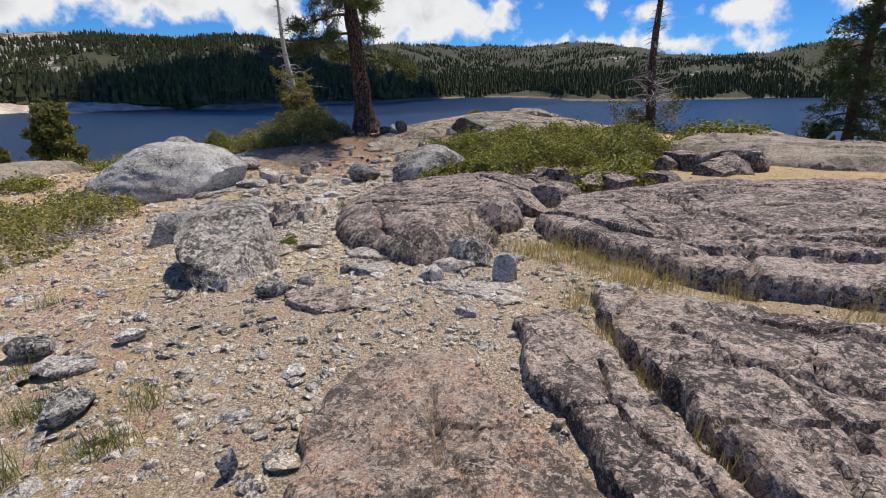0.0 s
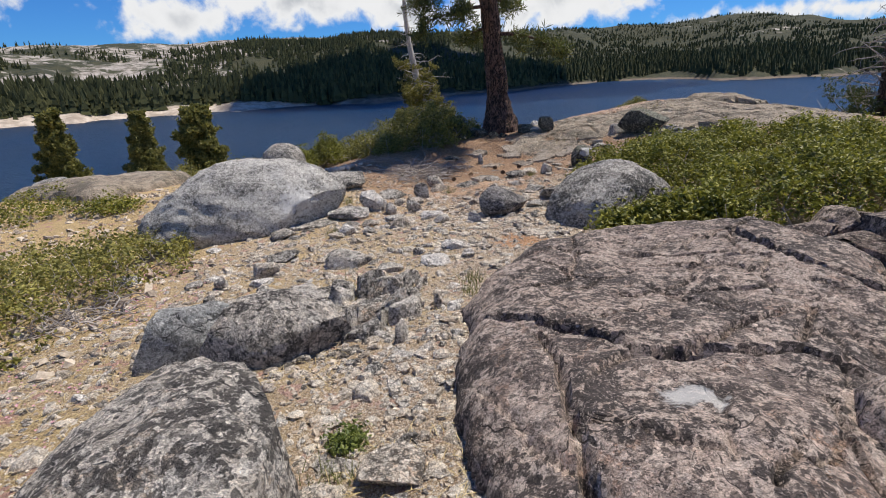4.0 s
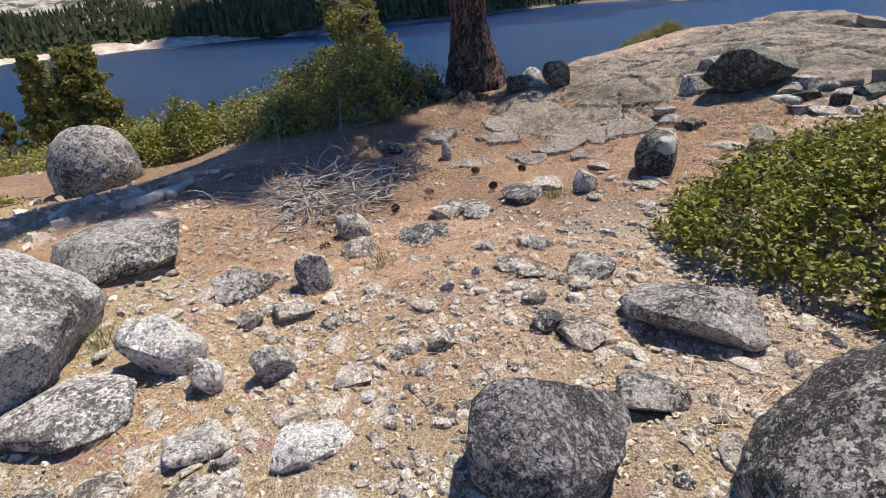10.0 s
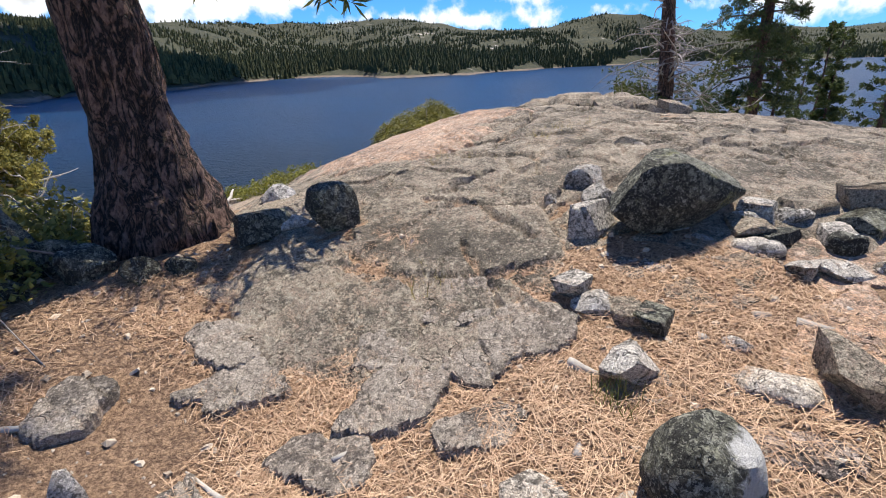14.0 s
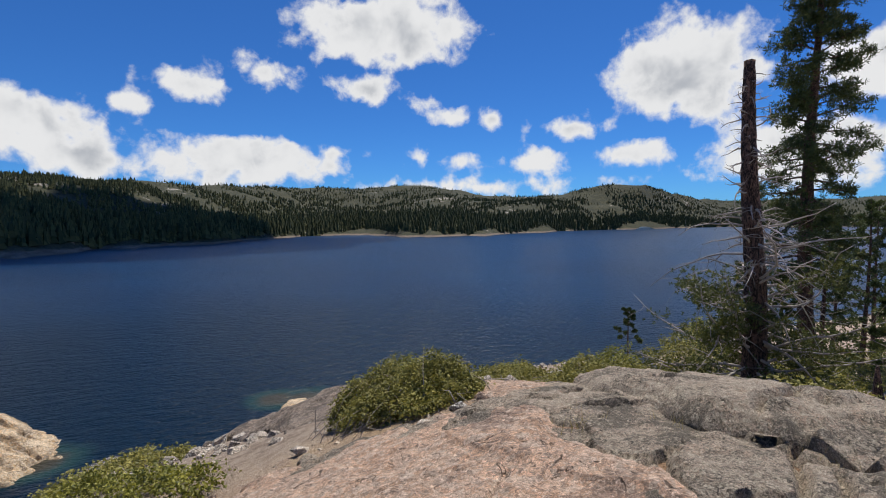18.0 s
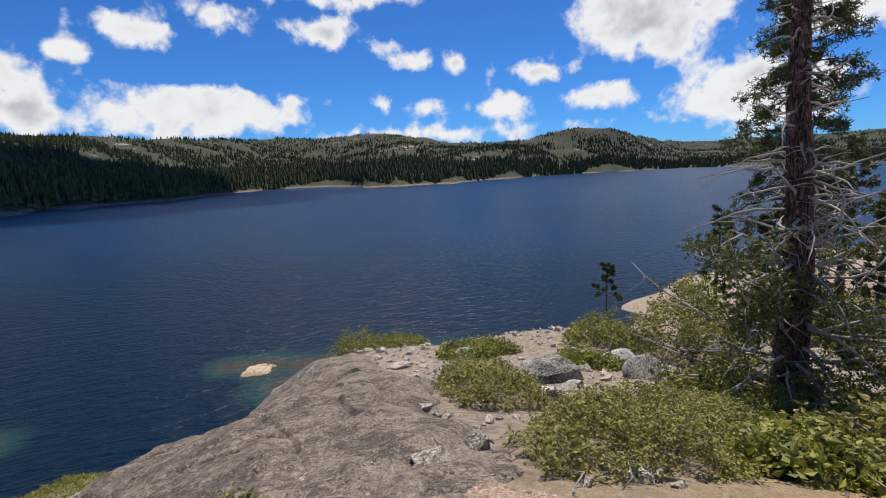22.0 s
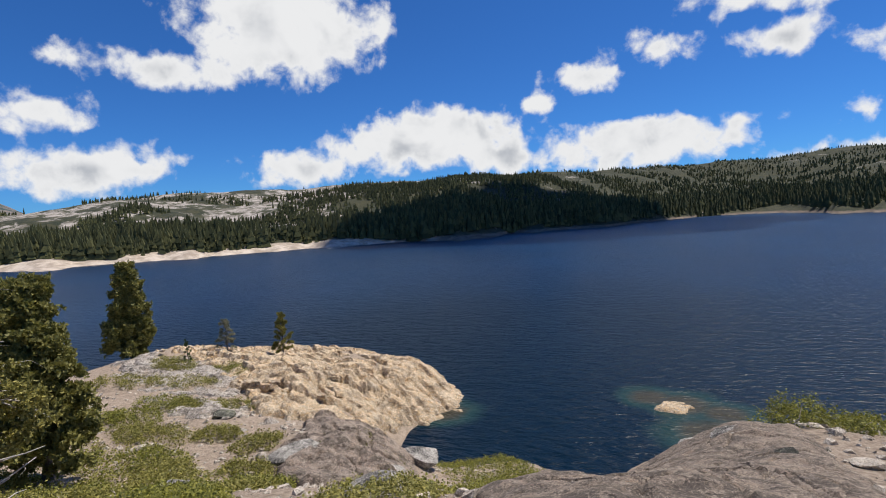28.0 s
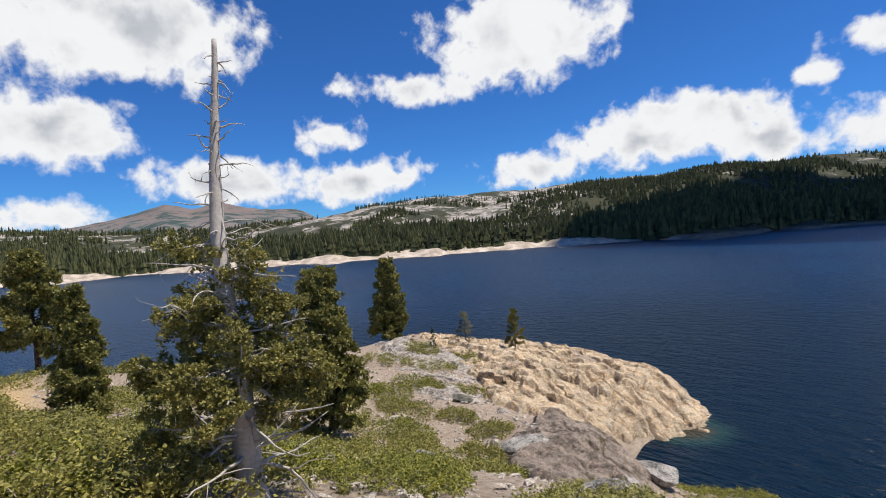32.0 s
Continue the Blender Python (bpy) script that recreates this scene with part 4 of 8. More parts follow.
def block_mesh(name, sx, sy, sz, seed, mat, cuts=6, chip=0.012, fine=2):
    """An angular block: a box cut by random planes, its edges chipped, its faces a little uneven. It stands on z = 0."""
    rng = np.random.RandomState(seed)
    bm = bmesh.new()
    bmesh.ops.create_cube(bm, size=2.0)
    for v in bm.verts:
        v.co += Vector(rng.uniform(-0.22, 0.22, 3).tolist())
    for _ in range(cuts):
        n = Vector(rng.normal(size=3).tolist()).normalized()
        geom = bm.verts[:] + bm.edges[:] + bm.faces[:]
        bmesh.ops.bisect_plane(bm, geom=geom, plane_co=n * float(rng.uniform(0.7, 1.15)), plane_no=n, clear_outer=True)
        hull = bmesh.ops.convex_hull(bm, input=bm.verts[:])
        loose = [v for v in bm.verts if not v.link_faces]
        bmesh.ops.delete(bm, geom=loose, context="VERTS")
        bmesh.ops.dissolve_limit(bm, angle_limit=0.05, verts=bm.verts[:], edges=bm.edges[:])
    for v in bm.verts:
        v.co = Vector((v.co.x * sx, v.co.y * sy, v.co.z * sz / 2))
    bmesh.ops.bevel(bm, geom=bm.edges[:], offset=chip, segments=1, affect="EDGES", clamp_overlap=True)
    bmesh.ops.triangulate(bm, faces=bm.faces[:])
    bmesh.ops.subdivide_edges(bm, edges=bm.edges[:], cuts=fine, use_grid_fill=True)
    p = np.array([v.co for v in bm.verts])
    d = rough(p + seed, 2.5 / max(sx, sz), 4, seed) * 0.055 * min(sx, sy, sz)
    for v, q in zip(bm.verts, d):
        v.co += v.co.normalized() * float(q)
    low = min(v.co.z for v in bm.verts)
    for v in bm.verts:
        v.co.z -= low
    me = bpy.data.meshes.new(name)
    bm.to_mesh(me)
    bm.free()
    me.materials.append(MATS[mat])
    me.shade_smooth()
    me.set_sharp_from_angle(angle=radians(26))
    return me


def block(x, y, sx, sy, sz, turn, seed, mat, label, name="rock", sink=0.15, tilt=(0, 0), category="rock", lift=0.0, **kw):
    return thing(name, block_mesh(name, sx, sy, sz, seed, mat, **kw), label, category, place=pose(x, y, at(x, y) + lift - sink * sz, tilt[0], tilt[1], turn))


def short_cracks(outline, count, turns, seed, lengths=(0.2, 0.7), wide=0.011, deep=0.04):
    """Short open cracks scattered within an outline along a few directions."""
    rng = np.random.RandomState(seed)
    o = np.array(outline, float)
    out = []
    while len(out) < count:
        x, y = rng.uniform(o.min(0), o.max(0))
        if edge_distance(np.array([x]), np.array([y]), outline)[0] < 0.1:
            continue
        a = radians(turns[rng.randint(len(turns))] + rng.normal(0, 12))
        ln = rng.uniform(*lengths)
        k = rng.normal(0, 0.12) * ln
        dx, dy = math.cos(a) * ln / 2, math.sin(a) * ln / 2
        out.append(([(x - dx, y - dy), (x - dy / ln * k, y + dx / ln * k), (x + dx, y + dy)], wide * rng.uniform(0.7, 1.5), deep * rng.uniform(0.6, 1.5)))
    return out

# Bare rock of the knoll
RIBS = [(-2.12, 6.15), (-2.15, 6.6), (-1.95, 6.95), (-1.6, 7.0), (-1.38, 6.7), (-1.36, 6.2), (-1.4, 5.75), (-1.75, 5.7), (-1.9, 5.95)]
slab("foreground_ledge", [(-0.5, 0.3), (-0.48, 1.5), (-0.44, 1.91), (-0.27, 2.2), (0.15, 2.26), (0.37, 1.95), (0.52, 1.5), (0.68, 0.3)], "rosy_slab", 0.035, 0.035, 0.018,
     "flat lichened granite ledge with an orange patch", seed=1, ragged=0.05, bump=0.035, joints=[(0.45, 0.01, 0.03, 20, 0.015), (0.8, 0.01, 0.03, -70, 0.01)], cracks=short_cracks([(-0.4, 0.6), (-0.3, 2.0), (0.2, 2.1), (0.5, 0.6)], 10, (20, 100), 71) + [([(0.02, 1.95), (0.1, 1.7), (0.28, 1.62)], 0.012, 0.04), ([(0.1, 1.7), (0.08, 1.35)], 0.012, 0.05)])
slab("narrow_ledge", [(0.5, 2.5), (0.85, 2.64), (0.9, 2.22), (0.93, 1.74), (1.16, 0.3), (0.78, 0.3), (0.6, 1.5), (0.48, 1.95)], "slab", 0.09, 0.03, 0.015,
     "long narrow strip of lichened granite between cracks", seed=2, ragged=0.035, bump=0.025, joints=[(0.55, 0.008, 0.03, 85, 0.01), (0.9, 0.008, 0.03, 10, 0.008)], cracks=[([(0.8, 2.0), (0.78, 1.6), (0.9, 1.2)], 0.012, 0.05)])
slab("side_ledge", [(1.02, 2.8), (1.6, 2.62), (2.2, 2.2), (3.4, 1.7), (5.2, 1.6), (5.4, 0.2), (1.24, 0.2), (1.03, 1.6), (0.97, 2.25)], "slab", 0.11, 0.035, 0.022,
     "broad purple-grey granite ledge spotted with lichen", seed=3, ragged=0.04, bump=0.04, joints=[(0.7, 0.014, 0.06, 65, 0.03), (1.1, 0.012, 0.05, -20, 0.03)],
     cracks=short_cracks([(1.1, 0.6), (1.1, 2.5), (2.2, 2.0), (4.6, 1.2)], 24, (65, -20, 20), 72) + [([(1.3, 2.3), (1.5, 1.8), (1.55, 1.2)], 0.018, 0.07), ([(1.6, 1.95), (1.85, 1.55), (2.4, 1.2)], 0.014, 0.05), ([(1.3, 1.6), (1.35, 1.0)], 0.012, 0.04), ([(2.1, 2.0), (3.6, 1.2)], 0.02, 0.06)])
slab("broad_ledge", [(1.05, 4.55), (1.7, 5.7), (2.6, 6.0), (3.9, 5.9), (6.2, 5.9), (7.2, 3.2), (4.6, 2.2), (2.51, 2.5), (1.75, 2.86), (1.4, 3.37), (1.12, 3.9)], "slab", 0.17, 0.06, 0.027,
     "broad lichened granite slab with long cracks", seed=4, ragged=0.05, bump=0.035, joints=[(0.8, 0.018, 0.07, 80, 0.035), (1.2, 0.016, 0.06, 10, 0.03)],
     cracks=short_cracks([(1.2, 4.4), (1.8, 5.6), (5.6, 5.6), (4.6, 2.6), (2.0, 3.0)], 40, (10, -10, 70), 73, (0.3, 1.1), 0.014, 0.05) + [([(1.2, 4.5), (1.55, 3.75), (2.0, 3.2), (2.9, 2.9)], 0.045, 0.17), ([(2.0, 4.5), (3.6, 4.2), (5.2, 4.3)], 0.02, 0.06), ([(1.9, 5.2), (2.9, 4.7)], 0.018, 0.05), ([(2.2, 3.4), (3.4, 3.1), (4.8, 3.2)], 0.03, 0.09),
             ([(3.0, 5.4), (4.5, 5.0)], 0.016, 0.05)])
slab("whaleback_rock", [(-0.92, 5.5), (-1.02, 6.5), (-0.7, 7.35), (0.2, 7.75), (1.3, 7.7), (1.7, 6.7), (1.45, 5.7), (0.95, 4.95), (0.35, 3.9), (-0.06, 3.65), (-0.55, 4.3), (-0.78, 4.9)], "slab", 0.26, 0.5, 0.022,
     "rounded whaleback of dark lichened granite", seed=5, ragged=0.08, bump=0.04, joints=[(0.9, 0.014, 0.06, 30, 0.022), (0.8, 0.014, 0.06, -50, 0.022)],
     cracks=short_cracks([(-0.7, 5.4), (-0.5, 7.2), (1.2, 7.2), (1.3, 5.8), (0.2, 4.2)], 26, (20, -40, 80), 74) + [([(-0.95, 5.75), (-0.45, 5.45), (-0.1, 5.15), (0.5, 5.25), (0.95, 5.0)], 0.03, 0.12), ([(0.85, 7.1), (1.0, 6.3), (1.5, 5.8)], 0.035, 0.14), ([(-0.5, 5.3), (-0.42, 4.8), (-0.25, 4.2)], 0.018, 0.07),
             ([(0.2, 6.4), (0.7, 6.2)], 0.014, 0.04), ([(-0.4, 4.6), (0.0, 4.5)], 0.012, 0.04), ([(0.5, 4.9), (0.4, 4.3)], 0.015, 0.05)])
slab("summit_dome", [(-1.5, 13.7), (-1.05, 14.6), (-1.3, 15.6), (-1.0, 17.4), (0.0, 19.0), (0.9, 19.3), (2.0, 18.7), (2.9, 19.4), (3.6, 19.6), (5.0, 19.7), (6.3, 18.4), (6.6, 16.0), (5.0, 13.6), (3.4, 12.9), (1.7, 12.5), (0.9, 12.9), (0.3, 13.2), (-0.5, 13.2)],
     "dome", 0.05, 0.6, 0.026, "smooth granite dome with joints and ledges", category="granite dome", seed=6, ragged=0.3, bump=0.05, bed=0.06, cells=[(0.62, 25, 1.7, 0.012, 0.03, 0.011, 0.03)],
     cracks=short_cracks([(-0.9, 14.4), (-0.6, 17.0), (1.0, 18.6), (5.0, 18.5), (5.2, 14.5), (1.0, 13.0), (-0.3, 13.4)], 110, (25, -60, 0, -35), 75, (0.15, 0.7), 0.028, 0.065) + [([(-0.2, 15.2), (0.3, 15.1), (0.6, 14.7)], 0.02, 0.06), ([(0.1, 14.6), (0.35, 14.3), (0.5, 13.8)], 0.025, 0.07), ([(0.3, 14.35), (0.8, 14.1), (1.1, 14.3)], 0.018, 0.05), ([(-0.5, 14.0), (0.2, 13.6), (0.9, 13.5)], 0.016, 0.05),
             ([(0.0, 13.3), (0.15, 14.0)], 0.014, 0.05), ([(1.2, 15.6), (2.0, 16.2), (2.4, 17.0)], 0.025, 0.07), ([(0.7, 16.0), (1.0, 16.9), (1.3, 17.4)], 0.014, 0.04), ([(1.2, 17.2), (2.0, 17.0)], 0.012, 0.035),
             ([(2.6, 16.4), (3.6, 17.2), (4.6, 17.4)], 0.03, 0.08), ([(3.0, 18.5), (4.2, 18.2), (5.5, 17.6)], 0.03, 0.08), ([(1.4, 18.0), (2.0, 17.7), (2.6, 17.9)], 0.012, 0.04)])
slab("rosy_shoulder", [(-0.4, 16.6), (-0.35, 18.6), (0.2, 19.3), (1.1, 18.95), (1.75, 18.5), (2.35, 18.1), (2.3, 17.3), (2.2, 16.7), (1.5, 16.1), (0.9, 15.7), (0.2, 15.5)], "rosy", 0.085, 0.4, 0.025,
     "smooth pinkish-orange granite shoulder of the dome", category="granite dome", seed=7, ragged=0.25, bump=0.03, bed=0.03, joints=[(0.6, 0.008, 0.02, 20, 0.01), (0.85, 0.008, 0.02, -62, 0.01)], cracks=[([(1.0, 16.4), (1.3, 17.0), (1.7, 17.3)], 0.012, 0.03), ([(0.5, 17.2), (1.0, 17.6), (1.5, 17.5)], 0.01, 0.03)])
slab("saddle_slab", [(2.2, 18.4), (3.2, 18.8), (3.95, 19.7), (3.4, 20.5), (2.6, 20.1), (2.3, 19.3)], "rosy", 0.05, 0.2, 0.025, "pinkish granite saddle strewn with rusty needles", category="granite dome", seed=17, ragged=0.15, bump=0.03,
     joints=[(0.5, 0.01, 0.03, 30, 0.012), (0.7, 0.01, 0.03, -50, 0.012)])
slab("crest_slab", [(2.9, 17.2), (3.0, 18.5), (3.7, 19.5), (4.6, 19.4), (5.3, 18.2), (5.0, 16.8), (4.0, 16.1)], "dome", 0.27, 0.7, 0.03,
     "rounded grey granite hump at the edge of the dome", category="granite dome", seed=16, ragged=0.12, bump=0.05, ledges=0.05, cracks=short_cracks([(3.3, 17.0), (3.4, 18.6), (4.8, 19.2), (5.8, 17.6), (4.6, 16.2)], 22, (20, -30, 70), 76, (0.2, 0.9), 0.03, 0.07) + [([(3.3, 18.0), (4.2, 17.6), (5.2, 17.8)], 0.025, 0.07), ([(3.9, 18.9), (4.8, 18.6)], 0.02, 0.05)])
slab("lake_apron", [(2.7, 19.7), (1.4, 20.6), (0.5, 22.0), (0.1, 24.0), (-0.4, 26.5), (-1.0, 31.0), (0.0, 36.5), (3.0, 38.0), (5.0, 37.0), (6.2, 33.0), (5.8, 28.0), (4.9, 24.6), (4.3, 22.4), (3.9, 20.8), (3.3, 19.8)], "apron", 0.3, 1.6, 0.055,
     "smooth grey granite apron sloping to the lake", category="granite dome", seed=8, ramp=(20.0, 25.0), ragged=0.35, bump=0.09, joints=[(1.6, 0.03, 0.06, 75, 0.03), (2.2, 0.03, 0.06, 5, 0.03)],
     cracks=short_cracks([(2.5, 22.5), (0.2, 27.0), (0.0, 31.0), (3.0, 36.0), (5.4, 30.0), (4.6, 24.0)], 36, (75, 5, 40), 77, (0.4, 1.6), 0.035, 0.07) + [([(3.2, 23.0), (3.3, 25.0), (3.0, 27.0)], 0.05, 0.1), ([(4.6, 24.5), (4.2, 26.0), (3.9, 29.0)], 0.06, 0.14), ([(2.0, 24.5), (3.0, 25.2)], 0.04, 0.06), ([(4.4, 30.0), (5.4, 31.0)], 0.08, 0.2), ([(1.0, 27.0), (2.6, 29.0)], 0.05, 0.06)])
slab("rocky_point", [(-46, 56), (-38, 53), (-31, 50.5), (-26.5, 47.5), (-22, 44), (-18.5, 43.5), (-17.2, 48), (-16.8, 53), (-15.2, 57), (-13.2, 60), (-13.4, 63.5), (-17, 66.5), (-23, 69.5), (-33, 70), (-46, 65)], "tan_rock", 0.55, 1.6, 0.15,
     "bare tan granite point running into the lake", category="rocky shore", seed=9, ragged=1.3, bump=0.42, wave=0.3, cells=[(2.8, 20, 1.7, 0.2, 0.13, 0.12, 0.3), (1.05, 75, 1.7, 0.09, 0.16, 0.08, 0.12)], cracks=short_cracks([(-40, 54), (-22, 46), (-17, 50), (-15, 60), (-24, 66), (-40, 62)], 110, (25, 150, 5, 80), 78, (0.8, 4.0), 0.16, 0.4))
slab("grey_bench", [(-44, 50), (-37, 46), (-30, 43), (-25, 40.5), (-20.5, 40.0), (-18.6, 43.4), (-22, 44.2), (-27, 47.8), (-31, 50.8), (-40, 54.5)], "bench", 0.14, 0.8, 0.15, "pale grey broken granite bench behind the point", category="rocky shore", seed=18, ragged=0.9, bump=0.2, wave=0.4, cells=[(1.9, 20, 1.7, 0.16, 0.2, 0.12, 0.2), (0.9, 70, 1.4, 0.08, 0.25, 0.08, 0.1)])
slab("slope_slab", [(-9.5, 33.0), (-14.5, 37.5), (-15.5, 42.5), (-10.5, 44.0), (-7.5, 39.5)], "hump", 0.7, 1.8, 0.10, "low grey granite hump on the lakeward slope", seed=10, ragged=0.6, bump=0.2, cells=[(2.3, 30, 1.5, 0.1, 0.12, 0.07, 0.16)],
     cracks=short_cracks([(-10, 34), (-14, 38), (-14.5, 42), (-10.5, 43), (-8.5, 39)], 26, (40, -45, 0), 79, (0.6, 2.4), 0.07, 0.16) + [([(-13.0, 38.0), (-10.0, 41.0)], 0.08, 0.15), ([(-12.5, 41.5), (-9.5, 37.0)], 0.06, 0.12)])
slab("shore_ledge", [(-9.0, 11.0), (-12.5, 12.2), (-15, 15.0), (-12.0, 16.6), (-8.8, 14.2)], "dome", 0.3, 1.0, 0.08, "pale granite ledge beyond the boulder", seed=12, ragged=0.3, bump=0.08)
slab("east_slab", [(9.5, 8.2), (8.6, 10.5), (10.0, 13.0), (14.0, 12.0), (14.0, 7.0)], "dome", 0.35, 0.9, 0.08, "low granite hump among bushes", seed=13, ragged=0.2, bump=0.06)
slab("sunken_rock", [(1.5, 63.5), (3.0, 66.6), (5.6, 67.2), (6.6, 64.6), (4.6, 62.8)], "tan_rock", 0.6, 1.2, 0.15, "tan rock just breaking the lake surface", seed=14, ragged=0.5, bump=0.12, level=-16.95)
slab("east_hump", [(4.6, 9.0), (5.2, 10.6), (6.6, 12.2), (9.0, 12.8), (12.0, 12.0), (13.0, 9.5), (11.0, 7.6), (8.0, 7.0), (5.8, 7.6)], "dome", 0.22, 0.9, 0.06, "broad grey granite hump beyond the ledges", category="granite dome", seed=20, ragged=0.3, bump=0.08, cells=[(1.1, 15, 1.6, 0.04, 0.05, 0.03, 0.07)])
slab("east_flat", [(14.0, 23.5), (12.5, 26.0), (16.0, 29.0), (24.0, 28.0), (23.0, 22.0)], "dome", 0.5, 1.5, 0.2, "pale flat granite among the bushes", seed=15, ragged=0.6, bump=0.12)


def fractured_ledge(name, outline, cell, high, turn, seed, label, mat="slate", cover=0.92, lean=10.0):
    """Bedrock split by two sets of joints into angular blocks that stand at uneven heights."""
    rng = np.random.RandomState(seed)
    o = np.array(outline)
    c = o.mean(0)
    root = base(name, pose(c[0], c[1], at(c[0], c[1])), label, "rock ledge")
    ca, sa = math.cos(radians(turn)), math.sin(radians(turn))
    reach = int(np.abs(o - c).max() * 1.5 / min(cell)) + 1
    n = 0
    for i in range(-reach, reach + 1):
        for j in range(-reach, reach + 1):
            u, w = (i + 0.5 * (j % 2)) * cell[0] + rng.normal(0, 0.1 * cell[0]), j * cell[1] + rng.normal(0, 0.1 * cell[1])
            x, y = c[0] + u * ca - w * sa, c[1] + u * sa + w * ca
            d = edge_distance(np.array([x]), np.array([y]), outline)[0]
            if d < 0.02 or rng.uniform() > cover:
                continue
            n += 1
            h = high * rng.uniform(0.55, 1.25) * min(1.0, 0.5 + d / 0.35)
            me = block_mesh("block", cell[0] * rng.uniform(0.46, 0.60), cell[1] * rng.uniform(0.46, 0.60), h + 0.14, seed + n, mat, cuts=5, chip=0.008)
            ob = part("block", me, root)
            ob.matrix_basis = root.matrix_basis.inverted() @ pose(x, y, at(x, y) - 0.14, rng.normal(0, lean), rng.normal(0, lean), turn + rng.normal(0, 9))


fractured_ledge("fractured_ledge", [(-3.1, 5.7), (-3.2, 6.3), (-2.85, 6.85), (-2.35, 6.75), (-2.1, 6.45), (-1.9, 5.9), (-2.4, 5.5)], (0.30, 0.17), 0.085, 35, 300, "blue-grey bedrock split into tilted angular plates", "slate", 0.86, lean=14)
slab("upright_ledge", RIBS, "slate", 0.14, 0.07, 0.013, "weathered pale bedrock split by open joints", category="rock ledge", seed=19, ragged=0.13, bump=0.05, cells=[(0.19, 75, 1.8, 0.075, 0.5, 0.025, 0.13)],
     cracks=short_cracks(RIBS, 14, (78, -10, 30), 80, (0.1, 0.35), 0.014, 0.06))
fractured_ledge("ledge_blocks", [(1.5, 7.2), (1.3, 7.8), (2.2, 7.8), (3.2, 7.3), (3.5, 6.3), (2.6, 6.2), (1.8, 6.5)], (0.28, 0.34), 0.2, 20, 400, "jointed dark granite blocks beside the bush", "slab", 0.75)
fractured_ledge("ledge_end_blocks", [(3.6, 8.2), (4.6, 8.6), (5.6, 8.0), (5.2, 7.0), (4.2, 6.9)], (0.36, 0.46), 0.26, 20, 430, "rounded granite blocks at the end of the bush", "slab", 0.7)
fractured_ledge("crest_blocks", [(3.0, 16.2), (3.0, 17.4), (4.6, 17.9), (5.0, 16.8), (3.9, 15.9)], (0.3, 0.24), 0.14, 10, 460, "dark broken granite blocks on the dome", "dome", 0.5)
fractured_ledge("path_ledge", [(0.0, 3.7), (-0.2, 4.4), (0.3, 4.9), (0.75, 4.6), (0.6, 4.0), (0.3, 3.6)], (0.24, 0.18), 0.1, -40, 480, "low broken granite plates at the foot of the whaleback", "slab", 0.6, 7)

# Flat plates of bedrock showing through the needles below the dome
def plate(x, y, a, b, high, turn, mat, seed):
    """A flat sheet of bedrock with a broken outline, hardly above the ground."""
    rng = np.random.RandomState(seed)
    ca, sa = math.cos(radians(turn)), math.sin(radians(turn))
    o = []
    for k in np.linspace(0, 2 * np.pi, 8)[:-1] + rng.uniform(-0.25, 0.25, 7):
        f = rng.uniform(0.85, 1.3)
        u, w = a * f * math.cos(k), b * f * math.sin(k)
        o.append((x + u * ca - w * sa, y + u * sa + w * ca))
    slab("rock_plate", o, "plate" if mat in ("dome", "apron") else mat, 0.006 + 0.28 * high, 0.012, 0.014, "flat granite plate flush with the ground", seed=seed, ragged=0.045, bump=0.014, bed=0.02, joints=[(0.17, 0.006, 0.02, turn, 0.008)])


for n, (x, y, a, b, h, turn, mat) in enumerate(((-0.13, 13.56, 0.24, 0.17, 0.07, -15, "apron"), (-0.17, 13.22, 0.22, 0.17, 0.075, -10, "dome"), (-0.55, 13.18, 0.3, 0.16, 0.055, 20, "dome"), (0.15, 13.2, 0.18, 0.2, 0.09, 30, "dome"),
                                            (-1.2, 13.53, 0.22, 0.15, 0.045, -20, "apron"), (-0.86, 14.0, 0.26, 0.2, 0.07, 5, "dome"), (-1.25, 13.84, 0.2, 0.14, 0.05, -30, "dome"), (0.46, 12.67, 0.26, 0.14, 0.04, -25, "dome"),
                                            (0.6, 12.2, 0.2, 0.15, 0.05, -30, "slab"), (1.15, 12.4, 0.42, 0.24, 0.06, 25, "rosy"), (1.05, 13.0, 0.26, 0.2, 0.06, 20, "apron"), (-0.5, 13.47, 0.18, 0.15, 0.055, 40, "dome"),
                                            (-0.93, 13.02, 0.18, 0.11, 0.04, -30, "apron"), (-1.87, 13.66, 0.15, 0.12, 0.05, 40, "apron"), (-0.33, 12.85, 0.18, 0.12, 0.04, -10, "dome"), (-1.55, 13.0, 0.2, 0.14, 0.03, 15, "dome"),
                                            (0.75, 13.25, 0.3, 0.2, 0.06, -20, "dome"), (1.75, 12.9, 0.5, 0.32, 0.06, 10, "rosy"), (-2.5, 7.7, 0.26, 0.22, 0.05, -20, "slate"), 
                                            (-0.55, 3.0, 0.34, 0.22, 0.05, -15, "slab"), (-0.35, 4.15, 0.3, 0.24, 0.06, 10, "slate"), (0.35, 3.1, 0.26, 0.16, 0.06, -30, "slate"), 
                                            (-3.6, 9.0, 0.4, 0.2, 0.04, 20, "slate"), (2.3, 14.2, 0.5, 0.4, 0.07, 10, "dome"))):
    plate(x, y, a, b, h, turn, mat, 700 + n)

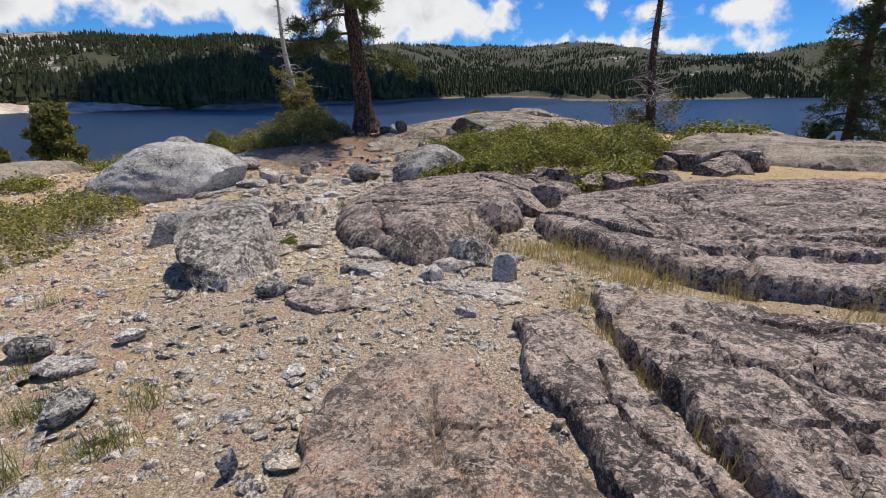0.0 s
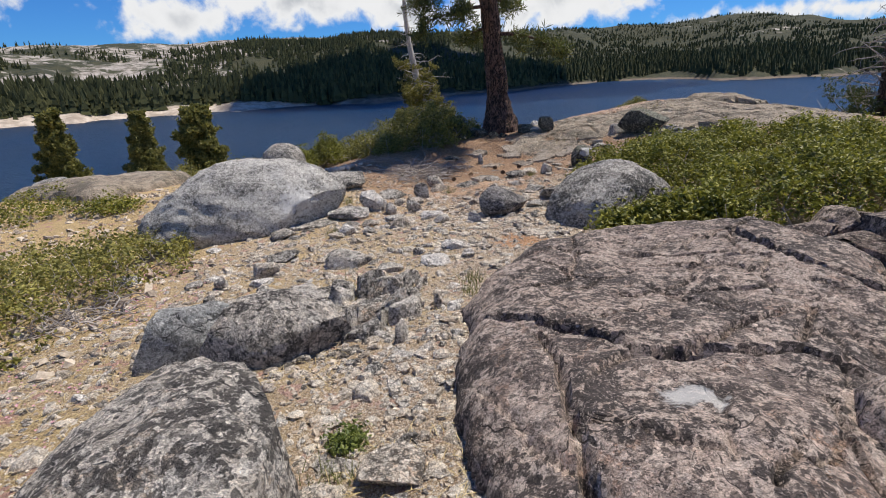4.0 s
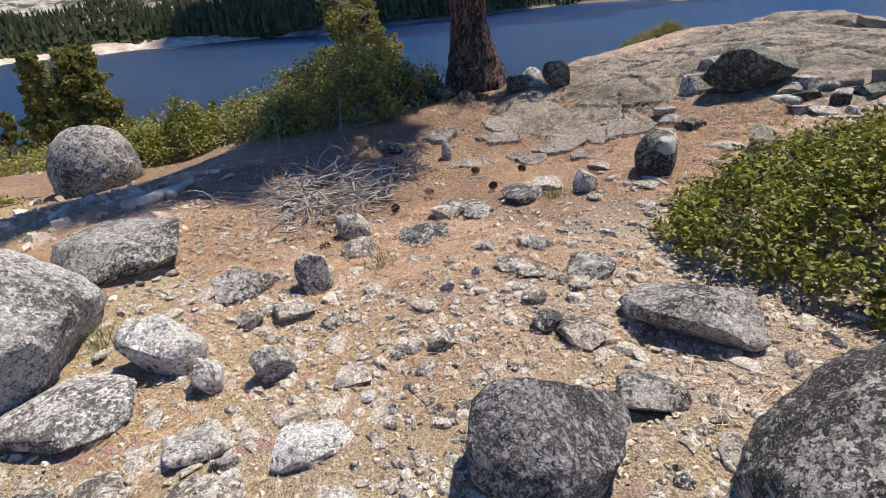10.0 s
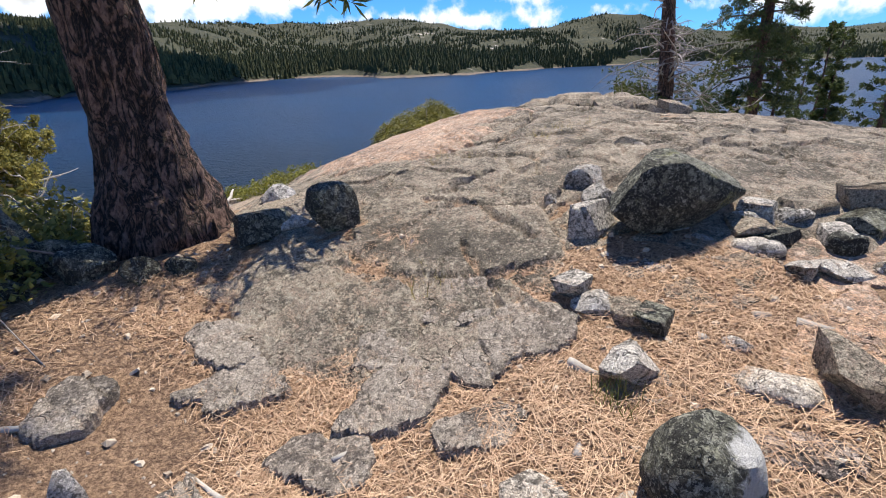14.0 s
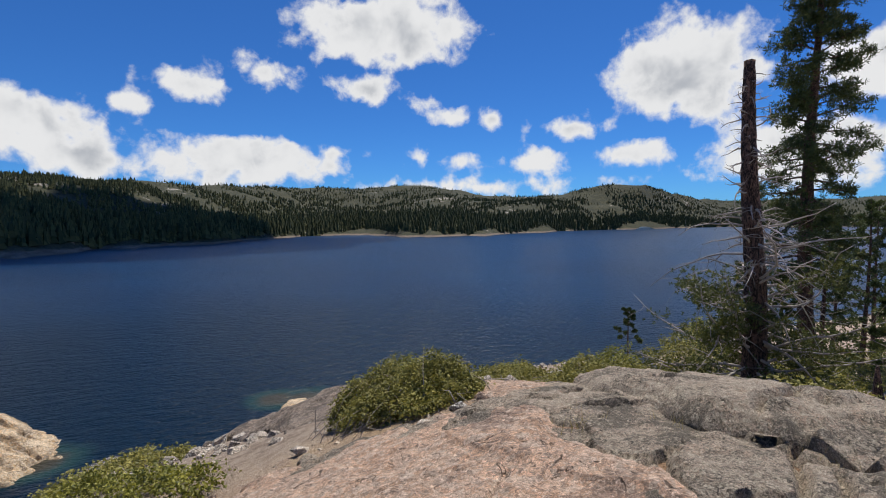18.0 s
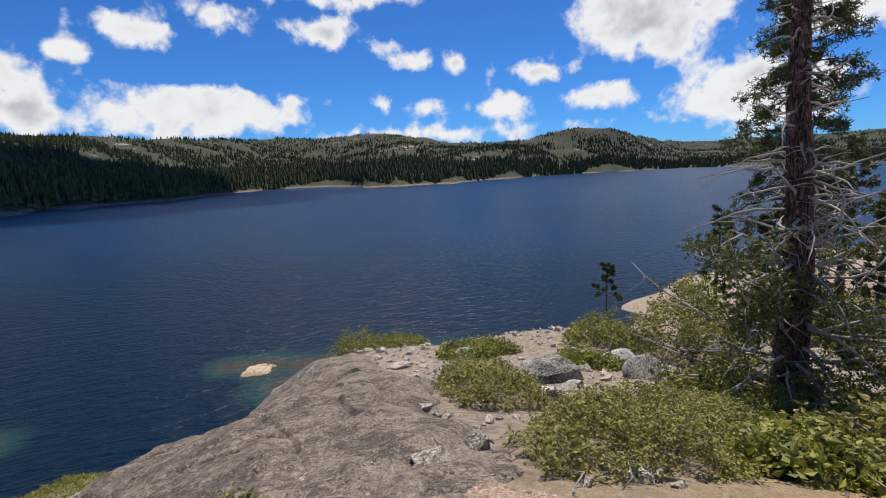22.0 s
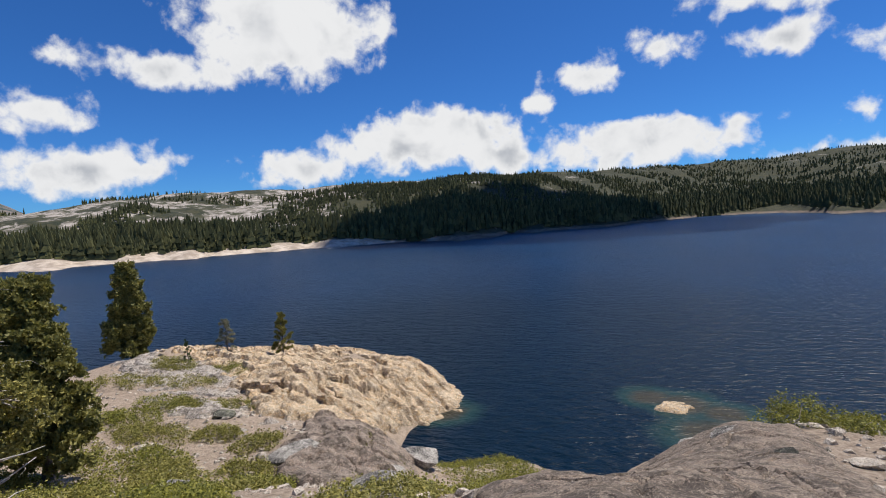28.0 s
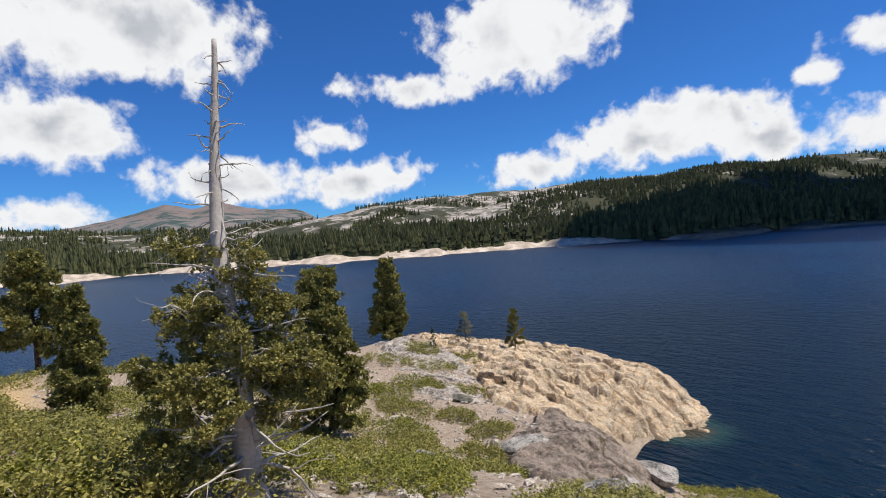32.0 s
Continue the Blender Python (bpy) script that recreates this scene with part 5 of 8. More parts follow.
# Boulders
rock(-4.42, 9.27, 1.45, 0.92, 1.36, 28, 11, "pale_boulder", "large pale lichened granite boulder with a white face", "boulder", 6, cuts=9, bumps=0.05, cut=0.70, sink=0.44, taper=0.25)
rock(0.22, 8.88, 0.69, 0.66, 0.94, 10, 12, "boulder", "big rounded grey boulder beside the path", "boulder", 6, cuts=7, bumps=0.07, cut=0.78, sink=0.48, taper=0.3)
rock(-1.02, 9.2, 0.32, 0.27, 0.40, 20, 13, "black_boulder", "round dark boulder on the gravel", "boulder", 5, cuts=9, bumps=0.05, cut=0.66, taper=0.4)
rock(-1.58, 4.06, 0.52, 0.95, 0.62, 16, 14, "mottled", "grey weathered boulder with a cracked flank", "boulder", 6, cuts=14, cut=0.52, sink=0.34, tilt=(9, 0))
rock(-2.12, 5.7, 0.47, 0.28, 0.46, 15, 24, "mottled", "flat grey rock resting against a boulder", "boulder", 4, cuts=9, cut=0.6, sink=0.2)
rock(-2.78, 5.68, 0.33, 0.16, 0.36, 35, 25, "blue_stone", "smooth blue-grey block of stone", "rock", 4, cuts=10, cut=0.55, square=0.8)
rock(0.74, 4.78, 0.27, 0.24, 0.40, 20, 26, "slab", "rounded lichened rock at the side of the whaleback", "rock", 5, cuts=8, cut=0.68, sink=0.2)
rock(0.36, 3.70, 0.20, 0.16, 0.24, -10, 27, "boulder", "small spotted boulder at the foot of the whaleback", "boulder", 5, cuts=8, cut=0.64)
rock(1.62, 5.95, 0.34, 0.24, 0.32, 25, 28, "slab", "rounded block of dark granite in the cleft", "rock", 5, cuts=8, cut=0.66, square=0.4)
rock(1.18, 5.55, 0.19, 0.30, 0.26, 20, 29, "slab", "leaning block of dark granite in the cleft", "rock", 5, cuts=8, cut=0.6, square=0.5, tilt=(0, 12))
rock(0.47, 4.60, 0.13, 0.08, 0.16, 40, 30, "black_boulder", "dark wedge of rock in the cleft", "rock", 4, cuts=8, square=0.5)
for n, (x, y, a, h) in enumerate(((0.98, 5.0, 0.10, 0.1), (1.12, 5.15, 0.08, 0.07), (0.82, 4.3, 0.09, 0.07), (0.98, 4.55, 0.07, 0.05), (0.75, 3.95, 0.11, 0.08), (0.66, 3.72, 0.12, 0.07), (1.3, 5.9, 0.09, 0.08), (0.95, 4.05, 0.06, 0.04), (1.0, 4.8, 0.05, 0.05))):
    rock(x, y, a, a * 0.75, h, 50 * n, 850 + n, ("slab", "stone", "cream")[n % 3], "small granite stone among dry grass", "rock", 3, cuts=7)
rock(1.28, 13.56, 0.50, 0.36, 0.44, 8, 15, "dark_boulder", "dark lichen-covered boulder sitting on the dome", "boulder", 5, cuts=12, cut=0.56, sink=0.0, taper=0.6, tilt=(0, -5))
for n, (x, y, a, b, h, turn) in enumerate(((0.85, 13.75, 0.14, 0.1, 0.2, 20), (1.55, 13.25, 0.12, 0.09, 0.12, 60), (1.62, 13.1, 0.11, 0.07, 0.09, -10), (1.75, 13.35, 0.14, 0.1, 0.13, 30), (2.0, 13.2, 0.15, 0.1, 0.14, -30), (2.1, 12.95, 0.13, 0.1, 0.12, 10),
                                           (1.85, 12.95, 0.1, 0.08, 0.1, 70), (2.3, 13.1, 0.13, 0.12, 0.17, 40), (2.35, 12.8, 0.11, 0.07, 0.1, 0), (1.45, 12.85, 0.09, 0.06, 0.08, 20), (2.55, 13.0, 0.14, 0.1, 0.12, 80), (0.62, 12.95, 0.1, 0.07, 0.1, 30),
                                           (0.3, 12.75, 0.1, 0.08, 0.13, 10), (0.95, 12.25, 0.14, 0.11, 0.2, 50), (1.25, 12.05, 0.1, 0.08, 0.12, 10), (0.45, 13.35, 0.1, 0.07, 0.09, 20), (0.55, 13.05, 0.12, 0.08, 0.11, 70), (-0.95, 14.75, 0.18, 0.12, 0.16, 15))):
    block(x, y, a, b, h, turn, 760 + n, ("slate", "dome", "dark_boulder")[n % 3], "angular granite block lying on the dome", "rock", sink=0.12, cuts=6, chip=0.008)
rock(-0.53, 14.56, 0.165, 0.15, 0.31, 10, 16, "dark_boulder", "small upright dark rock block", "boulder", 4, cuts=8, square=0.5, sink=0.05)
rock(0.1, 12.2, 0.18, 0.18, 0.42, 0, 17, "dark_boulder", "dark boulder with a white cap", "boulder", 4, cuts=8, cut=0.65)
rock(-6.2, 13.45, 0.50, 0.48, 0.80, 0, 18, "boulder", "round grey boulder in the shade", "boulder", 5, cuts=6, cut=0.74)
rock(-2.45, 15.0, 0.3, 0.3, 0.55, 0, 20, "dark_boulder", "dark rock leaning by the pine trunk", "boulder", 4, cuts=8)
rock(-13.9, 14.6, 0.5, 0.5, 0.7, 0, 21, "boulder", "round boulder perched on the ledge", "boulder", 3, cuts=3)
rock(10.3, 25.6, 0.5, 0.4, 0.6, 0, 22, "boulder", "grey boulder on the slope under bushes", "boulder", 3, cuts=4)

for n, (x, y, a, h) in enumerate(((-1.95, 14.68, 0.16, 0.24), (-1.66, 14.5, 0.12, 0.16), (-2.15, 14.95, 0.18, 0.26), (-1.45, 14.52, 0.1, 0.14), (-2.35, 14.6, 0.13, 0.16))):
    rock(x, y, a, a * 0.85, h, 40 * n, 470 + n, "dark_boulder", "mossy dark stone at the foot of the pine", "rock", 4, cuts=8)

rng_point = np.random.RandomState(88)
for n in range(46):
    x, y = rng_point.uniform(-40, -13), rng_point.uniform(46, 63)
    if edge_distance(np.array([x]), np.array([y]), [(-44, 53), (-29, 46.5), (-21, 45), (-17.5, 50), (-15, 60), (-24, 65), (-40, 62)])[0] > 0.5:
        a = rng_point.uniform(0.25, 0.75)
        block(x, y, a, a * rng_point.uniform(0.5, 0.9), a * rng_point.uniform(0.5, 1.0), rng_point.uniform(0, 180), 800 + n, "tan_rock", "tan granite block on the rocky point", "rock", sink=0.1, lift=0.42, chip=0.012)

# Loose rocks and stones along the way, one by one
rock(-2.34, 11.46, 0.177, 0.142, 0.282, 17, 101, "stone", "rough tan granite stone on the ground", "rock", 4)
rock(-2.21, 11.13, 0.178, 0.142, 0.150, 16, 102, "stone", "weathered tan granite stone half bedded in gravel", "rock", 4)
rock(-1.75, 11.37, 0.308, 0.246, 0.128, 9, 103, "boulder", "grey granite rock with black and white lichen", "rock", 4)
rock(-1.00, 12.13, 0.236, 0.189, 0.099, -1, 104, "stone", "weathered tan granite stone half bedded in gravel", "rock", 4)
rock(-1.50, 11.86, 0.254, 0.203, 0.106, 5, 105, "stone", "rough tan granite stone on the ground", "rock", 4)
rock(-0.67, 10.67, 0.164, 0.131, 0.088, -7, 106, "boulder", "grey lichen-spotted granite rock on the gravel", "rock", 4)
rock(-0.98, 10.99, 0.118, 0.095, 0.096, -1, 107, "stone", "rough tan granite stone on the ground", "stone", 4)
rock(-1.32, 8.87, 0.133, 0.107, 0.168, 9, 108, "quartz", "pale whitish rock with dark lichen flecks", "rock", 4)
rock(-1.94, 9.30, 0.176, 0.141, 0.140, 23, 109, "quartz", "bright pale stone lying on the gravel", "rock", 4)
rock(-0.61, 9.51, 0.168, 0.134, 0.108, -11, 110, "boulder", "grey lichen-spotted granite rock on the gravel", "rock", 4)
rock(-0.26, 10.07, 0.351, 0.281, 0.241, -16, 111, "boulder", "grey granite rock with black and white lichen", "rock", 4)
rock(-2.85, 10.59, 0.284, 0.227, 0.147, 28, 112, "boulder", "grey lichen-spotted granite rock on the gravel", "rock", 4)
rock(-2.39, 10.65, 0.117, 0.094, 0.291, 21, 113, "slate", "angular grey rock slab lying loose", "stone", 4, square=0.55, cut=0.6, cuts=10)
rock(-2.90, 9.83, 0.206, 0.165, 0.397, 35, 114, "quartz", "pale whitish rock with dark lichen flecks", "rock", 4)
rock(-2.60, 9.70, 0.117, 0.094, 0.197, 32, 115, "quartz", "bright pale stone lying on the gravel", "stone", 4)
rock(-3.14, 9.42, 0.348, 0.279, 0.145, 44, 116, "quartz", "pale whitish rock with dark lichen flecks", "rock", 4)
rock(-3.76, 10.72, 0.516, 0.413, 0.267, 38, 117, "boulder", "grey granite rock with black and white lichen", "rock", 4)
rock(-2.30, 9.78, 0.133, 0.107, 0.201, 26, 118, "boulder", "grey lichen-spotted granite rock on the gravel", "rock", 4)
rock(-1.88, 9.73, 0.126, 0.101, 0.068, 18, 119, "stone", "rough tan granite stone on the ground", "rock", 4)
rock(-2.42, 9.31, 0.139, 0.111, 0.086, 33, 120, "slate", "flat grey slabby stone lying loose", "rock", 4, square=0.55, cut=0.6, cuts=10)
rock(-2.23, 8.94, 0.227, 0.182, 0.146, 34, 121, "stone", "rough tan granite stone on the ground", "rock", 4)
rock(-1.74, 8.95, 0.114, 0.092, 0.127, 22, 122, "slate", "flat grey slabby stone lying loose", "stone", 4, square=0.55, cut=0.6, cuts=10)
rock(-2.69, 9.05, 0.137, 0.110, 0.074, 42, 123, "stone", "rough tan granite stone on the ground", "rock", 4)
rock(-2.89, 8.96, 0.106, 0.084, 0.072, 47, 124, "slate", "flat grey slabby stone lying loose", "stone", 4, square=0.55, cut=0.6, cuts=10)
rock(-2.43, 8.84, 0.079, 0.063, 0.052, 41, 125, "slate", "angular grey rock slab lying loose", "stone", 4, square=0.55, cut=0.6, cuts=10)
rock(-0.95, 10.08, 0.104, 0.083, 0.069, -2, 126, "quartz", "pale whitish rock with dark lichen flecks", "stone", 4)
rock(-1.47, 9.94, 0.075, 0.060, 0.116, 9, 127, "stone", "rough tan granite stone on the ground", "stone", 4)
rock(-0.79, 9.97, 0.110, 0.088, 0.059, -6, 128, "stone", "weathered tan granite stone half bedded in gravel", "stone", 4)
rock(-2.85, 8.66, 0.132, 0.106, 0.152, 52, 129, "quartz", "bright pale stone lying on the gravel", "rock", 4)
rock(-2.57, 8.67, 0.094, 0.075, 0.105, 47, 130, "boulder", "grey lichen-spotted granite rock on the gravel", "stone", 4)
rock(-1.64, 11.75, 0.166, 0.133, 0.112, 6, 131, "stone", "rough tan granite stone on the ground", "rock", 4)
rock(-1.39, 11.68, 0.115, 0.092, 0.094, 1, 132, "slate", "flat grey slabby stone lying loose", "stone", 4, square=0.55, cut=0.6, cuts=10)
rock(-0.66, 10.60, 0.162, 0.129, 0.098, -20, 133, "boulder", "grey granite rock with black and white lichen", "rock", 4)
rock(-0.95, 10.94, 0.124, 0.099, 0.125, -10, 134, "boulder", "grey lichen-spotted granite rock on the gravel", "stone", 4)
rock(-1.13, 10.73, 0.108, 0.087, 0.098, -6, 135, "stone", "rough tan granite stone on the ground", "stone", 4)
rock(-1.30, 10.98, 0.071, 0.057, 0.090, -1, 136, "slate", "flat grey slabby stone lying loose", "stone", 4, square=0.55, cut=0.6, cuts=10)
rock(-0.96, 10.07, 0.105, 0.084, 0.083, -15, 137, "boulder", "grey granite rock with black and white lichen", "stone", 4)
rock(-0.80, 9.96, 0.146, 0.117, 0.072, -23, 138, "stone", "weathered tan granite stone half bedded in gravel", "rock", 4)
rock(-1.62, 10.32, 0.090, 0.072, 0.067, 10, 139, "stone", "rough tan granite stone on the ground", "stone", 4)
rock(-1.50, 10.52, 0.055, 0.044, 0.084, 6, 140, "quartz", "pale whitish rock with dark lichen flecks", "stone", 4)
rock(-1.34, 10.65, 0.036, 0.029, 0.090, 0, 141, "quartz", "bright pale stone lying on the gravel", "stone", 2)
rock(-2.00, 10.49, 0.064, 0.052, 0.031, 21, 142, "quartz", "pale whitish rock with dark lichen flecks", "stone", 4)
rock(-2.64, 10.21, 0.088, 0.070, 0.100, 41, 143, "boulder", "grey granite rock with black and white lichen", "stone", 4)
rock(-2.42, 10.34, 0.144, 0.115, 0.140, 34, 144, "stone", "weathered tan granite stone half bedded in gravel", "rock", 4)
rock(-1.00, 10.63, 0.112, 0.089, 0.067, -10, 145, "stone", "rough tan granite stone on the ground", "stone", 4)
rock(-1.00, 10.35, 0.089, 0.072, 0.069, -11, 146, "stone", "weathered tan granite stone half bedded in gravel", "stone", 4)
rock(-0.65, 10.92, 0.048, 0.038, 0.046, -17, 147, "stone", "rough tan granite stone on the ground", "stone", 2)
rock(-1.02, 12.05, 0.231, 0.185, 0.124, -17, 148, "boulder", "grey lichen-spotted granite rock on the gravel", "rock", 4)
rock(-0.50, 12.05, 0.099, 0.079, 0.189, -33, 149, "slate", "angular grey rock slab lying loose", "stone", 4, square=0.55, cut=0.6, cuts=10)
rock(-0.80, 12.25, 0.173, 0.138, 0.100, -22, 150, "stone", "weathered tan granite stone half bedded in gravel", "rock", 4)
rock(-0.28, 12.49, 0.152, 0.122, 0.065, -32, 151, "stone", "rough tan granite stone on the ground", "rock", 4)
rock(-0.04, 11.94, 0.112, 0.089, 0.052, -46, 152, "slate", "flat grey slabby stone lying loose", "stone", 4, square=0.55, cut=0.6, cuts=10)
rock(-0.45, 11.81, 0.075, 0.060, 0.047, -39, 153, "stone", "rough tan granite stone on the ground", "stone", 4)
rock(-0.13, 11.52, 0.100, 0.080, 0.073, -54, 154, "stone", "weathered tan granite stone half bedded in gravel", "stone", 4)
rock(-1.77, 13.14, 0.061, 0.049, 0.236, 6, 155, "slate", "angular grey rock slab lying loose", "stone", 2, square=0.55, cut=0.6, cuts=10)
rock(-2.36, 13.36, 0.240, 0.192, 0.100, 17, 156, "dark_boulder", "dark lichen-covered rock on the ground", "rock", 4)
rock(0.73, 12.43, 0.163, 0.130, 0.108, -50, 157, "stone", "rough tan granite stone on the ground", "rock", 4)
rock(1.47, 13.12, 0.140, 0.112, 0.090, -49, 158, "slate", "flat grey slabby stone lying loose", "rock", 4, square=0.55, cut=0.6, cuts=10)
rock(1.63, 13.33, 0.099, 0.079, 0.118, -48, 159, "slate", "angular grey rock slab lying loose", "stone", 4, square=0.55, cut=0.6, cuts=10)
rock(1.84, 13.23, 0.139, 0.111, 0.127, -51, 160, "slate", "flat grey slabby stone lying loose", "rock", 4, square=0.55, cut=0.6, cuts=10)
rock(1.81, 12.87, 0.096, 0.077, 0.172, -55, 161, "dark_boulder", "dark lichen-covered rock on the ground", "stone", 4)
rock(1.62, 12.76, 0.137, 0.109, 0.057, -55, 162, "slate", "flat grey slabby stone lying loose", "rock", 4, square=0.55, cut=0.6, cuts=10)
rock(1.79, 12.64, 0.093, 0.075, 0.079, -57, 163, "stone", "rough tan granite stone on the ground", "stone", 4)
rock(1.67, 12.47, 0.111, 0.089, 0.052, -59, 164, "stone", "weathered tan granite stone half bedded in gravel", "stone", 4)
rock(0.94, 13.27, 0.088, 0.070, 0.044, -42, 165, "slate", "angular grey rock slab lying loose", "stone", 4, square=0.55, cut=0.6, cuts=10)
rock(0.48, 13.20, 0.121, 0.097, 0.090, -37, 166, "slate", "flat grey slabby stone lying loose", "stone", 4, square=0.55, cut=0.6, cuts=10)
rock(0.80, 12.66, 0.068, 0.054, 0.071, -47, 167, "slate", "angular grey rock slab lying loose", "stone", 2, square=0.55, cut=0.6, cuts=10)
rock(2.13, 12.69, 0.149, 0.119, 0.062, -59, 168, "stone", "weathered tan granite stone half bedded in gravel", "rock", 4)
rock(-0.81, 15.44, 0.161, 0.129, 0.182, 2, 169, "quartz", "bright pale stone lying on the gravel", "rock", 4)
rock(1.17, 14.22, 0.161, 0.129, 0.180, -44, 170, "slate", "flat grey slabby stone lying loose", "rock", 4, square=0.55, cut=0.6, cuts=10)
rock(1.12, 13.98, 0.122, 0.098, 0.163, -47, 171, "slate", "angular grey rock slab lying loose", "stone", 4, square=0.55, cut=0.6, cuts=10)
rock(-0.78, 14.75, 0.123, 0.098, 0.081, 2, 172, "slate", "flat grey slabby stone lying loose", "stone", 4, square=0.55, cut=0.6, cuts=10)
rock(0.95, 13.30, 0.103, 0.083, 0.043, -58, 173, "slate", "angular grey rock slab lying loose", "stone", 4, square=0.55, cut=0.6, cuts=10)
rock(1.96, 14.59, 0.073, 0.058, 0.088, -49, 174, "stone", "weathered tan granite stone half bedded in gravel", "stone", 2)
rock(1.30, 13.52, 0.089, 0.071, 0.096, -58, 175, "slate", "angular grey rock slab lying loose", "stone", 4, square=0.55, cut=0.6, cuts=10)
rock(1.33, 13.35, 0.087, 0.070, 0.054, -62, 176, "slate", "flat grey slabby stone lying loose", "stone", 4, square=0.55, cut=0.6, cuts=10)
rock(0.79, 14.52, 0.057, 0.046, 0.062, -34, 177, "slate", "angular grey rock slab lying loose", "stone", 2, square=0.55, cut=0.6, cuts=10)
rock(0.82, 14.12, 0.060, 0.048, 0.118, -40, 178, "stone", "weathered tan granite stone half bedded in gravel", "stone", 4)
rock(-1.46, 7.46, 0.188, 0.150, 0.082, 7, 179, "quartz", "bright pale stone lying on the gravel", "rock", 4)
rock(-1.36, 7.80, 0.160, 0.128, 0.128, 4, 180, "quartz", "pale whitish rock with dark lichen flecks", "rock", 4)
rock(-1.19, 7.58, 0.107, 0.085, 0.081, 1, 181, "quartz", "bright pale stone lying on the gravel", "stone", 4)
rock(-2.36, 7.53, 0.225, 0.180, 0.171, 25, 182, "slate", "flat grey slabby stone lying loose", "rock", 4, square=0.55, cut=0.6, cuts=10)
rock(-3.20, 7.74, 0.177, 0.142, 0.108, 36, 183, "boulder", "grey granite rock with black and white lichen", "rock", 4)
rock(-3.12, 7.25, 0.140, 0.112, 0.187, 40, 184, "stone", "weathered tan granite stone half bedded in gravel", "rock", 4)
rock(-4.54, 7.10, 0.152, 0.122, 0.166, 57, 185, "quartz", "bright pale stone lying on the gravel", "rock", 4)
rock(-3.47, 6.41, 0.131, 0.104, 0.118, 57, 186, "stone", "weathered tan granite stone half bedded in gravel", "rock", 4)
rock(-3.43, 7.00, 0.072, 0.057, 0.138, 48, 187, "slate", "angular grey rock slab lying loose", "stone", 2, square=0.55, cut=0.6, cuts=10)
rock(-1.87, 7.28, 0.119, 0.095, 0.064, 17, 188, "slate", "flat grey slabby stone lying loose", "stone", 4, square=0.55, cut=0.6, cuts=10)
rock(-0.61, 8.15, 0.165, 0.132, 0.069, -9, 189, "stone", "rough tan granite stone on the ground", "rock", 4)
rock(-1.72, 7.73, 0.067, 0.053, 0.076, 11, 190, "slate", "flat grey slabby stone lying loose", "stone", 2, square=0.55, cut=0.6, cuts=10)
rock(-2.67, 7.61, 0.102, 0.081, 0.058, 29, 191, "stone", "rough tan granite stone on the ground", "stone", 4)
rock(-3.73, 6.99, 0.087, 0.069, 0.080, 51, 192, "boulder", "grey lichen-spotted granite rock on the gravel", "stone", 4)
rock(-3.63, 7.18, 0.087, 0.070, 0.042, 48, 193, "quartz", "bright pale stone lying on the gravel", "stone", 4)
rock(-1.26, 6.61, 0.079, 0.063, 0.042, 4, 194, "stone", "weathered tan granite stone half bedded in gravel", "stone", 4)
rock(-1.20, 6.29, 0.053, 0.043, 0.169, 2, 195, "stone", "rough tan granite stone on the ground", "stone", 4)
rock(-2.49, 6.88, 0.050, 0.040, 0.071, 34, 196, "stone", "weathered tan granite stone half bedded in gravel", "stone", 2)
rock(-3.61, 8.56, 0.163, 0.130, 0.081, 34, 197, "slate", "angular grey rock slab lying loose", "rock", 4, square=0.55, cut=0.6, cuts=10)
rock(-4.26, 8.10, 0.111, 0.089, 0.064, 44, 198, "quartz", "pale whitish rock with dark lichen flecks", "stone", 4)
rock(-2.93, 8.53, 0.126, 0.101, 0.053, 26, 199, "stone", "rough tan granite stone on the ground", "rock", 4)
rock(-3.04, 7.05, 0.114, 0.091, 0.061, 41, 200, "quartz", "pale whitish rock with dark lichen flecks", "stone", 4)
rock(-1.00, 3.24, 0.129, 0.103, 0.114, 27, 201, "boulder", "grey granite rock with black and white lichen", "rock", 4)
rock(-0.82, 3.37, 0.074, 0.060, 0.098, 22, 202, "boulder", "grey lichen-spotted granite rock on the gravel", "stone", 4)
rock(-1.01, 4.60, 0.161, 0.128, 0.083, 18, 203, "stone", "rough tan granite stone on the ground", "rock", 4)
rock(0.07, 3.34, 0.091, 0.073, 0.133, 2, 204, "slate", "flat grey slabby stone lying loose", "stone", 4, square=0.55, cut=0.6, cuts=10)
rock(0.57, 3.22, 0.089, 0.072, 0.234, -12, 205, "slate", "angular grey rock slab lying loose", "stone", 4, square=0.55, cut=0.6, cuts=10)
rock(0.72, 3.65, 0.119, 0.096, 0.094, -13, 206, "boulder", "grey lichen-spotted granite rock on the gravel", "stone", 4)
rock(0.60, 3.02, 0.138, 0.110, 0.057, -13, 207, "stone", "rough tan granite stone on the ground", "rock", 4)
rock(0.24, 3.56, 0.177, 0.142, 0.098, -3, 208, "slate", "flat grey slabby stone lying loose", "rock", 4, square=0.55, cut=0.6, cuts=10)
rock(0.71, 4.79, 0.173, 0.139, 0.270, -9, 209, "boulder", "grey granite rock with black and white lichen", "rock", 4)
rock(1.15, 3.01, 0.067, 0.053, 0.086, -28, 210, "quartz", "pale whitish rock with dark lichen flecks", "stone", 4)
rock(-0.56, 3.62, 0.061, 0.049, 0.071, 15, 211, "boulder", "grey granite rock with black and white lichen", "stone", 2)
rock(-0.38, 3.55, 0.050, 0.040, 0.051, 12, 212, "slate", "flat grey slabby stone lying loose", "stone", 2, square=0.55, cut=0.6, cuts=10)
